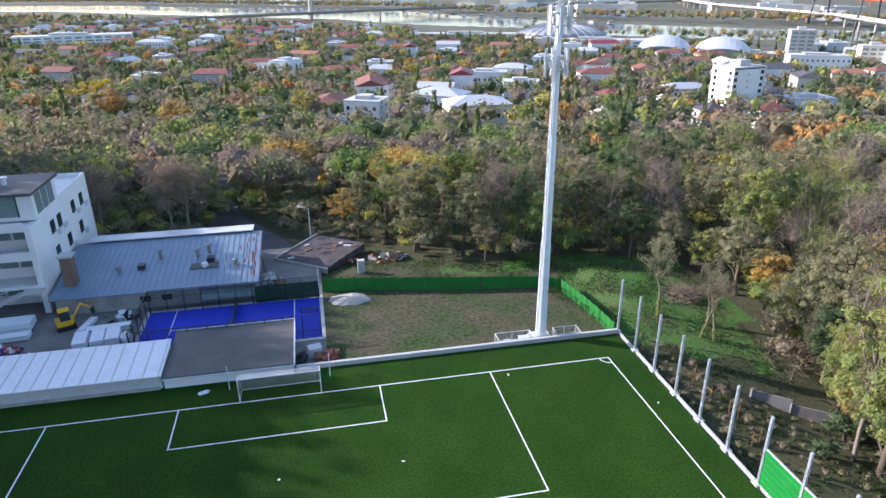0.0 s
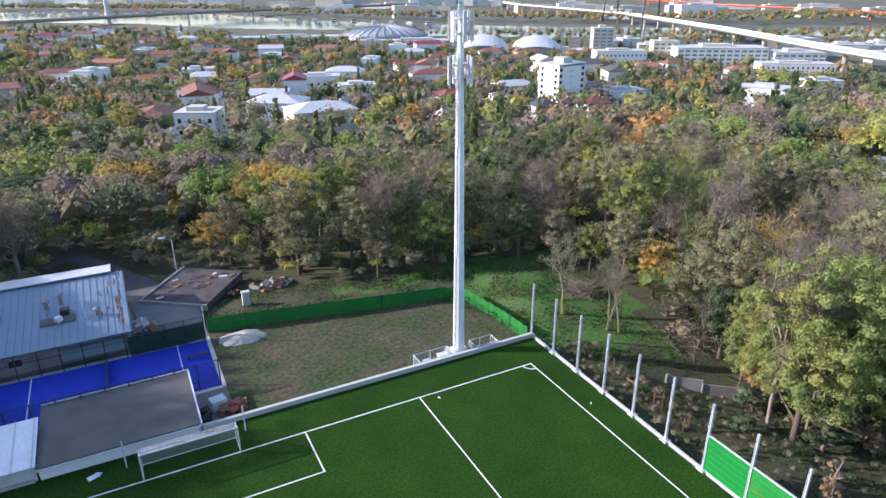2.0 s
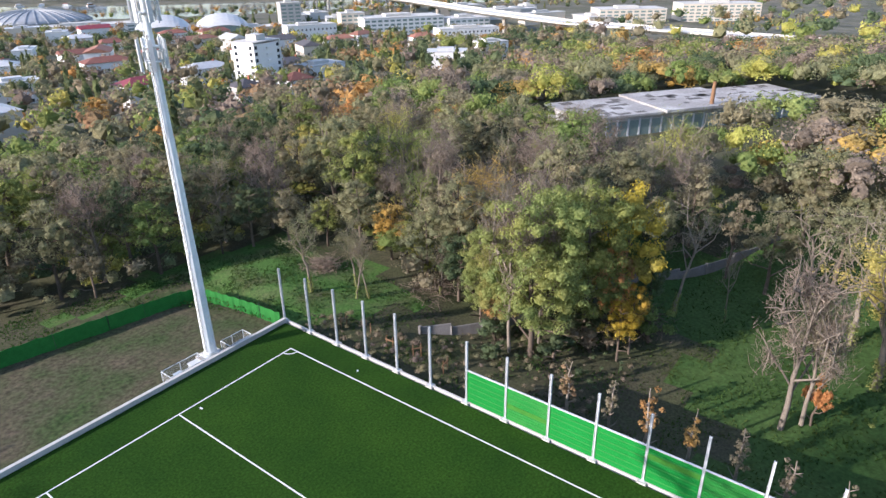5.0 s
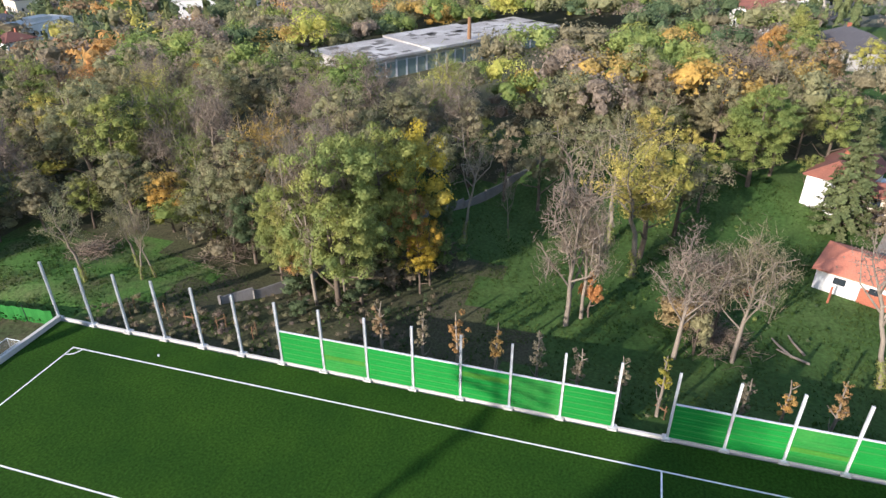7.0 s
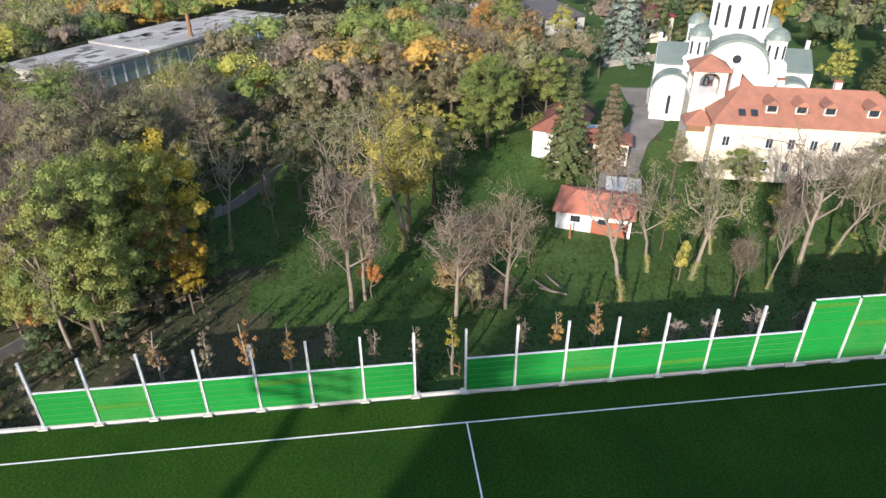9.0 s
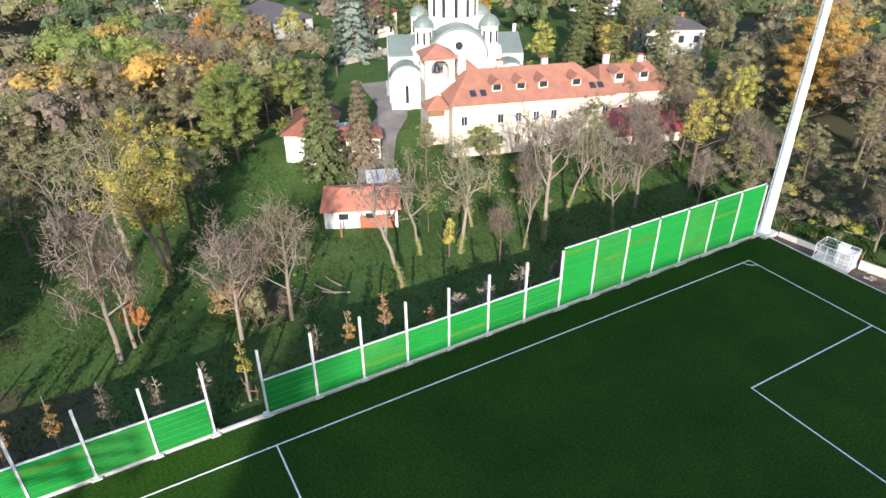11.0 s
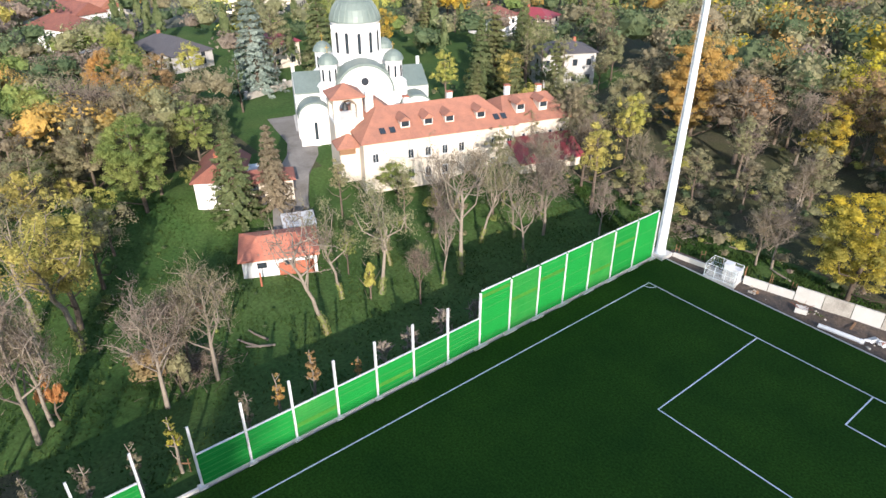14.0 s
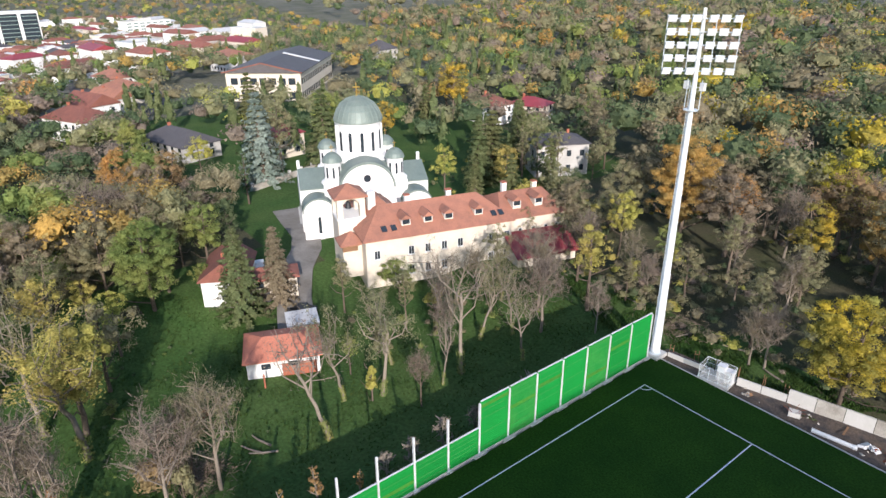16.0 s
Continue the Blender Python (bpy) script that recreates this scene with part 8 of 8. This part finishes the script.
# saplings behind the barrier
for k, y in enumerate((-27.2, -31.0, -34.2, -37.5, -40.8, -44.2, -47.6, -50.7, -56.5, -59.4, -62.9, -67.1)):
    tree("sapling", k % 3, 6.6 + 0.3 * math.sin(k * 2.1), y, 1.2 * (6.6, 6.3, 7.0, 6.4, 6.2, 5.6, 5.4, 6.0, 5.6, 5.8, 6.4, 3.8)[k], ("russet", "brown", "orange", "orange", "brown", "brown", "brown", "yellow", "brown", "orange", "orange", "orange")[k], 0.85, group="saplings behind the barrier", name="sapling")
for k, y in enumerate((-70.5, -73.5, -77.5, -82.0, -86.5, -90.0, -93.5)):
    tree("bare_sapling", k % 3, 7.0, y, 4.6 + 0.4 * (k % 3), "twig", 1.1, group="saplings behind the barrier", name="sapling")

# woods


def inside(poly, x, y):
    hit = np.zeros(len(x), bool)
    for (x0, y0), (x1, y1) in zip(poly, poly[1:] + poly[:1]):
        with np.errstate(divide="ignore", invalid="ignore"):
            hit ^= ((y0 > y) != (y1 > y)) & (x < (x1 - x0) * (y - y0) / (y1 - y0 + 1e-12) + x0)
    return hit


WOOD_NORTH = [(-130, 50), (-62, 50), (-46, 58), (-38, 66), (-28, 55), (-21, 45), (-17, 39), (-10, 33), (-2.6, 29), (5, 27.5), (13, 27), (20, 21), (20.5, 10), (19.0, 1), (20, -7), (27, -11), (38, -20), (56, -28), (64, -45), (62, -57), (66, -70), (80, -83), (100, -91), (125, -92), (320, -60), (320, 84), (241, 90), (175, 85), (110, 68), (68, 62), (49, 68), (35, 76), (17, 86), (-11, 106), (-43, 133), (-90, 172), (-220, 190), (-240, 60)]
WOOD_SOUTH = [(34, -131), (20, -121), (6, -114), (-6, -117), (-18, -121), (-45, -126), (-90, -130), (-220, -330), (-100, -560), (160, -560), (110, -330), (62, -172), (40, -166)]
WOOD_TOWN = [(95, -112), (120, -88), (330, -90), (420, -330), (200, -520), (110, -330), (80, -180), (72, -150), (90, -145)]
WOOD_NORTH_TOWN = [(-500, 190), (-220, 190), (-90, 172), (-43, 133), (-11, 106), (17, 86), (35, 76), (49, 68), (68, 62), (110, 68), (175, 85), (241, 90), (330, 86), (420, 190), (400, 400), (330, 560), (150, 700), (-150, 820), (-600, 820)]
FAR_BANK = [(x, y + 14) for x, y in FAR_SIDE if x < 1700] + [(x, y + 170) for x, y in reversed(FAR_SIDE) if x < 1700]


def scatter(poly, gap, seed, limit=100000):
    """Uneven places about a gap apart inside an outline."""
    rng = np.random.default_rng(seed)
    xs, ys = [p[0] for p in poly], [p[1] for p in poly]
    gxs, gys = np.meshgrid(np.arange(min(xs), max(xs), gap), np.arange(min(ys), max(ys), gap))
    x, y = gxs.ravel() + rng.uniform(-0.48, 0.48, gxs.size) * gap, gys.ravel() + rng.uniform(-0.48, 0.48, gxs.size) * gap
    ok = inside(poly, x, y)
    return x[ok][:limit], y[ok][:limit], rng


CLEAR = [(123.5, 1.0, 40, 12, -34.5), (108, -16, 40, 16, -34.5), (217, -160, 32, 19, -41), (203, -150, 22, 26, -42)]


def free(x, y):
    ok = np.ones(len(x), bool)
    for cx0, cy0, a, b, turn in CLEAR:
        c, s = math.cos(radians(turn)), math.sin(radians(turn))
        u, v = (x - cx0) * c + (y - cy0) * s, -(x - cx0) * s + (y - cy0) * c
        ok &= (np.abs(u) > a) | (np.abs(v) > b)
    for fx, fy, r in FOOT:
        ok &= np.hypot(x - fx, y - fy) > r
    return ok


COLOURS = ("olive", "green", "olive", "brown", "locust", "green", "twig", "olive", "olive", "green", "green", "olive", "green", "dark", "brown", "olive", "locust", "green", "brown", "twig", "olive", "lime", "green", "brown", "orange", "locust", "olive", "green", "dark", "green", "olive", "dark")
FAR_MIX = ("olive", "green", "locust", "brown", "twig", "green", "olive", "dark", "green", "brown", "olive", "twig", "brown", "green", "orange", "olive", "dark", "olive", "lime", "dark", "twig", "brown", "green", "twig")
near_x, near_y, rng = scatter(WOOD_NORTH, 6.4, 21)
near = (near_y < 50 + 0.26 * np.abs(near_x + 10)) & (near_x < 62) & (near_x > -75) & free(near_x, near_y)
edge_kinds = ("broad", "broad", "thin", "bare", "broad", "thin", "bare")
for x, y in zip(near_x[near], near_y[near]):
    k = int(rng.integers(0, 1000))
    form = "bare" if (x < -16 or x > 24 and y < 12) and k % 5 < 2 else edge_kinds[k % 7]
    col = "twig" if form == "bare" and k % 3 else COLOURS[(k // 7) % 32]
    if form != "bare" and col == "twig":
        col = "olive"
    tree(form, k % (3 if form != "broad" else 5), x, y, rng.uniform(11.5, 16.5), col, rng.uniform(0.95, 1.2), group="trees at the wood's edge")
sx, sy, rng = scatter(WOOD_SOUTH, 6.6, 22)
near_s = (sy > -165) & (sx > -60) & ~((sy > -130) & (np.abs(sx) < 15)) & free(sx, sy)
WARM = ("olive", "brown", "olive", "locust", "brown", "twig", "orange", "olive", "green", "brown", "lime", "olive", "russet", "dark", "brown", "yellow")
for x, y in zip(sx[near_s], sy[near_s]):
    k = int(rng.integers(0, 1000))
    open_slope = y > -143 and -20 < x < 32
    form = ("bare", "thin", "bare")[k % 3] if open_slope else edge_kinds[k % 7]
    col = "twig" if form == "bare" and k % 3 else WARM[(k // 7) % 16]
    if form != "bare" and col == "twig":
        col = "brown"
    if open_slope and k % 2:
        continue
    tree(form, k % (3 if form != "broad" else 5), x, y, rng.uniform(7, 12) if open_slope else rng.uniform(11, 17), col, rng.uniform(0.9, 1.2), group="trees of the wood by the wall")

# the far woods: one mesh of small crowns
SLOTS = list(LEAF)


def low_crowns():
    """Crowns for the far woods: some with broad heads, some pointed; each as fine masses, one coarse mass and leaves."""
    out = []
    for i in range(8):
        rng = np.random.default_rng(300 + i)
        clumps = 22
        c = unit(rng, clumps) * np.array([0.66, 0.66, 0.55])
        c[:, 2] = np.abs(c[:, 2]) * 0.95 - 0.15
        r = rng.uniform(0.20, 0.40, clumps)
        n = 700
        k = rng.choice(clumps, n, p=r**2 / (r**2).sum())
        d = unit(rng, n)
        d[:, 2] = np.where(d[:, 2] < -0.1, -d[:, 2], d[:, 2])
        big = np.argsort(-r)[:6]
        out.append((lumps(c[big], r[big] * 0.84, i * 1.3), core((0.60, 0.60, 0.50), i * 1.3, 1), leaves_at(rng, c[k] + d * (r[k] * rng.uniform(0.7, 1.12, n))[:, None], d, 0.043)))
    for i in range(3):
        rng = np.random.default_rng(330 + i)
        n = 560
        s = rng.uniform(0, 1, n) ** 0.8
        a = rng.uniform(0, 6.283, n)
        r = 0.6 * (1 - s) * rng.uniform(0.5, 1.1, n)
        spike = core((0.34, 0.34, 0.75), i, 1)
        out.append((spike, spike, leaves_at(rng, np.stack([np.cos(a) * r, np.sin(a) * r, s * 1.7 - 0.7], 1), np.stack([np.cos(a), np.sin(a), 0 * a + 0.4], 1), 0.075)))
    return out


CROWNS = low_crowns()


def wood(name, label, places, heights, colours, forms, seed, coarse=1):
    """Many far crowns joined into one mesh."""
    rng = np.random.default_rng(seed)
    v, idx = [], []
    for (x, y), h, col, f in zip(places, heights, colours, forms):
        fine_lump, lump, c = CROWNS[f]
        c = c.reshape(-1, 3, 3)[::coarse].reshape(-1, 3)
        a = rng.uniform(0, 6.283)
        rot = np.array([[math.cos(a), math.sin(a), 0], [-math.sin(a), math.cos(a), 0], [0, 0, 1]])
        wide = h * rng.uniform(0.34, 0.52) if f < 8 else h * 0.34
        if coarse > 1:
            tri3 = c.reshape(-1, 3, 3)
            mid = tri3.mean(1, keepdims=True)
            c = (mid + (tri3 - mid) * coarse**0.4).reshape(-1, 3)
        if coarse < 30:
            c = np.concatenate([fine_lump if coarse == 1 else lump, c])
        p = (c @ rot) * np.array([wide, wide, h * 0.42]) + np.array([x, y, on_ground(x, y) + h * 0.60])
        v.append(p)
        idx += [SLOTS.index(col)] * (len(p) // 3)
    v = np.concatenate(v)
    ob = new(name, fast_mesh(name, v, np.arange(len(v)).reshape(-1, 3), [LEAF[s] for s in SLOTS], idx))
    return tagged(ob, label, "trees", kind="stuff")


def far_wood(name, label, poly, gap, seed, skip=None, palette=COLOURS, coarse=1, conifers=0.0, tall=(10, 16)):
    x, y, rng = scatter(poly, gap, seed)
    ok = free(x, y)
    if skip is not None:
        ok &= ~skip(x, y)
    x, y = x[ok], y[ok]
    forms = np.where(rng.uniform(0, 1, len(x)) < conifers, rng.integers(8, 11, len(x)), rng.integers(0, 8, len(x)))
    cols = [("needle" if f >= 8 else palette[int(k)]) for f, k in zip(forms, rng.integers(0, len(palette), len(x)))]
    return wood(name, label, list(zip(x, y)), rng.uniform(*tall, len(x)), cols, forms, seed + 1, coarse)


SOUTH_MIX = ("olive", "dark", "brown", "olive", "dark", "olive", "brown", "green", "olive", "brown", "dark", "russet", "twig", "olive", "olive", "dark", "twig", "orange", "dark", "brown", "yellow")
TOWN_MIX = ("olive", "dark", "brown", "dark", "green", "twig", "olive", "orange", "dark", "olive", "brown", "dark", "brown", "russet", "dark", "green", "brown", "olive", "lime")
near_part = lambda x, y: (y < 50 + 0.26 * np.abs(x + 10)) & (x < 62) & (x > -75)
middle = lambda x, y: (np.hypot(x - 10, y + 20) < 165) & (x > -40)
far_wood("woodland", "dense mixed autumn wood of green, brown and yellow trees", WOOD_NORTH, 7.2, 21, lambda x, y: near_part(x, y) | ~middle(x, y), palette=FAR_MIX, coarse=1, tall=(8.5, 17))
far_wood("woodland", "mixed autumn wood beyond the first rows of trees", WOOD_NORTH, 7.0, 21, lambda x, y: near_part(x, y) | middle(x, y), palette=FAR_MIX, coarse=6, tall=(11, 16))
far_wood("woodland", "low scrub before the pavilion", [(66, -30), (80, -10), (92, 8), (112, -2), (140, -32), (120, -44), (90, -48)], 4.6, 48, None, ("twig", "brown", "olive", "twig", "green"), 2, 0.0, (4, 7))
far_wood("woodland", "dense mixed autumn wood behind the concrete wall", WOOD_SOUTH, 7.0, 22, lambda x, y: ((y > -165) & (x > -60)) | (y < -240), palette=SOUTH_MIX, coarse=3, tall=(8, 19))
far_wood("woodland", "mixed autumn wood on the slope behind the wall", WOOD_SOUTH, 9.5, 22, lambda x, y: y > -240, palette=SOUTH_MIX, coarse=8, tall=(9, 20))
far_wood("town_trees", "garden trees between the houses of the town", WOOD_NORTH_TOWN, 10.0, 23, None, TOWN_MIX, 13, 0.14, (9, 16))
far_wood("town_trees", "garden trees and conifers behind the church", WOOD_TOWN, 8.4, 24, lambda x, y: (np.hypot(x - 69, y + 106) < 40), TOWN_MIX, 7, 0.25, (7, 14))
far_wood("town_trees", "far trees of the town beyond the school", [(235, -60), (1000, 0), (1100, -500), (420, -330), (250, -200)], 14, 25, None, TOWN_MIX, 10, 0.1, (8, 14))
far_wood("town_trees", "trees of the lower town towards the river", [(150, 700), (90, 840), (-20, 960), (-300, 1200), (-700, 1450), (-700, 820), (-150, 820)], 17, 49, None, TOWN_MIX, 28, 0.1, (11, 17))
far_wood("riverside_wood", "far belt of autumn trees across the river", FAR_BANK, 19, 26, None, ("olive", "brown", "olive", "green", "orange", "brown"), 24, 0.0, (14, 22))
far_wood("riverside_wood", "trees along the near river bank", [(300, 840), (360, 690), (470, 620), (720, 505), (860, 400), (1000, 280), (900, 200), (640, 330), (480, 440), (420, 560), (340, 640), (240, 760)], 19, 27, None, ("olive", "brown", "green", "orange", "dark"), 14, 0.05, (9, 15))
# tall trees added out of view to throw shade over yard and lot
far_wood("woodland", "added unseen tall trees that shade the works yard", [(-93, 32), (-93, 60), (-104, 75), (-112, 104), (-126, 104), (-122, 32)], 5.2, 29, None, COLOURS, 2, 0.0, (26, 31))
# shorter trees added out of view, so their shade stops before the hut
far_wood("woodland", "added unseen trees on the shading rise west of the pitch", [(-93, 12), (-93, 32), (-122, 32), (-122, 10)], 5.2, 30, None, COLOURS, 2, 0.0, (16, 20))

# undergrowth at the foot of the woods
def thicket(name, label, poly, gap, seed, palette, tall=(1.6, 4.2)):
    x, y, rng = scatter(poly, gap, seed)
    ok = free(x, y)
    x, y = x[ok], y[ok]
    return wood(name, label, list(zip(x, y)), rng.uniform(*tall, len(x)), [palette[int(k)] for k in rng.integers(0, len(palette), len(x))], rng.integers(0, 8, len(x)), seed, 4)


UNDER = ("olive", "brown", "green", "brown", "dark", "lime", "olive")
thicket("undergrowth", "tangled undergrowth at the foot of the wood", [(-60, 49), (-46, 57), (-38, 65), (-28, 53), (-21, 43), (-17, 37), (-10, 30.5), (-2.6, 26.5), (5, 25), (13, 25), (19.0, 21), (18.5, 12), (17.5, 2), (16.5, -7), (27, -12), (38, -21), (56, -29), (70, -22), (50, 0), (45, 30), (10, 62), (-40, 85), (-75, 70)], 3.1, 31, UNDER, (2.4, 6.2))
thicket("undergrowth", "tangled undergrowth behind the concrete wall", [(34, -130), (20, -120), (8, -113), (-6, -115), (-18, -118), (-45, -122), (-60, -150), (40, -165)], 2.5, 32, ("brown", "twig", "olive", "brown", "dark", "lime", "olive"), (1.0, 3.6))
thicket("undergrowth", "brambles and saplings on the slope beside the residence", [(28, -117), (44, -122), (54, -142), (40, -160), (6, -150), (4, -118)], 2.3, 54, ("olive", "brown", "lime", "dark", "olive", "twig"), (1.0, 3.4))
thicket("undergrowth", "scrub west of the lane", [(-75, 44), (-43, 44), (-49, 62), (-75, 62)], 2.4, 55, ("dark", "twig", "brown", "olive"), (1.5, 4.5))
thicket("undergrowth", "scrub east of the lane", [(-33, 48), (-24, 43), (-18, 38), (-19, 48), (-38, 64)], 2.2, 56, ("dark", "twig", "brown", "olive"), (1.2, 4.0))
thicket("undergrowth", "undergrowth along the eastern edge of the wood", [(56, -29), (66, -42), (63, -60), (67, -72), (82, -86), (126, -95), (130, -80), (92, -68), (80, -40), (70, -22)], 3.8, 39, ("olive", "green", "brown", "lime", "dark"), (3, 7))
thicket("undergrowth", "weeds and low shrubs behind the white posts", [(4.2, 4), (4.2, -20), (8.5, -20), (9, 3)], 1.3, 33, ("olive", "brown", "twig", "brown", "olive"), (0.6, 1.6))
thicket("undergrowth", "dry tangled weeds under the large trees", [(9, -8), (16, -11), (28, -16), (31, -28), (9, -28)], 1.25, 50, ("brown", "dark", "twig", "brown", "olive", "dark"), (0.4, 1.3))
thicket("undergrowth", "weeds along the foot of the green barrier", [(4.0, -20), (4.0, -107), (8.5, -107), (8.0, -20)], 1.9, 34, ("dark", "brown", "olive", "dark"), (0.4, 1.1))
thicket("undergrowth", "rough plants in the meadow by the hut", [(24, -40), (22, -70), (42, -66), (58, -56), (46, -40)], 2.6, 35, ("dark", "blade", "dark", "green", "blade"), (0.4, 1.1))
thicket("undergrowth", "shrubs along the residence", [(26, -84), (42, -84), (30, -122), (18, -120)], 4.2, 36, ("dark", "green", "brown", "olive"), (0.8, 2.6))
thicket("undergrowth", "hedges and shrubs round the church", [(74, -84), (98, -90), (92, -150), (64, -160), (48, -128), (60, -124), (84, -118)], 5.0, 37, ("dark", "green", "olive", "lime"), (1.0, 3.0))

far_wood("woodland", "forest on the slope beyond the church", [(110, -330), (430, -340), (620, -430), (640, -700), (-420, -700), (-220, -560), (150, -555)], 16, 43, None, SOUTH_MIX, 20, 0.1, (14, 21))
far_wood("woodland", "far hill forest beyond the wall", [(-420, -700), (640, -700), (640, -440), (1000, -480), (1400, -2200), (-900, -2200)], 42, 41, None, ("olive", "brown", "green", "olive", "dark", "brown"), 20, 0.0, (20, 30))
far_wood("town_trees", "far trees of the town to the east", [(300, 120), (330, -60), (1000, 0), (1060, -480), (1500, -900), (2600, -600), (2600, 200), (1000, 150), (420, 190)], 34, 42, None, TOWN_MIX, 14, 0.0, (14, 22))


def grass(name, label, poly, count, seed, height, mat):
    """Uneven tufts of blades, joined."""
    rng = np.random.default_rng(seed)
    xs, ys = [q[0] for q in poly], [q[1] for q in poly]
    x, y = rng.uniform(min(xs), max(xs), count), rng.uniform(min(ys), max(ys), count)
    ok = inside(poly, x, y) & (np.sin(x * 0.9 + 2 * np.sin(y * 0.5)) + np.sin(y * 0.8 + x * 0.3) > rng.uniform(-1.6, 0.9, count))
    x, y = x[ok], y[ok]
    n = len(x)
    base = np.stack([x, y, ground(x, y) - 0.02], 1)
    a = rng.uniform(0, 6.283, n)
    side = np.stack([np.cos(a), np.sin(a), 0 * a], 1) * (0.10 * rng.uniform(0.5, 1.5, n))[:, None]
    tip = base + np.stack([rng.normal(0, 0.15, n), rng.normal(0, 0.15, n), height * rng.uniform(0.4, 1.3, n)], 1)
    p = np.stack([base - side, base + side, tip], 1).reshape(-1, 3)
    ob = new(name, fast_mesh(name, p, np.arange(3 * n).reshape(-1, 3), (mat,)))
    tagged(ob, label, "grass", kind="stuff")


grass("grass", "rough green grass on the bank behind the lot", [(-28, 24), (-2, 19.5), (3.5, 5), (3.8, -18), (18, -8), (20, 20), (12, 27), (-8, 31), (-20, 40), (-28, 34)], 50000, 51, 0.22, LEAF["blade"])
grass("grass", "meadow grass east of the barrier", [(4, -20), (20, -14), (58, -30), (64, -62), (42, -84), (26, -120), (4, -107)], 70000, 52, 0.26, LEAF["blade"])
grass("grass", "dry grass and weeds behind the wall", [(3.8, -107), (30, -118), (4, -120), (-20, -120), (-12, -113), (2, -110.2)], 26000, 53, 0.4, LEAF["blade"])
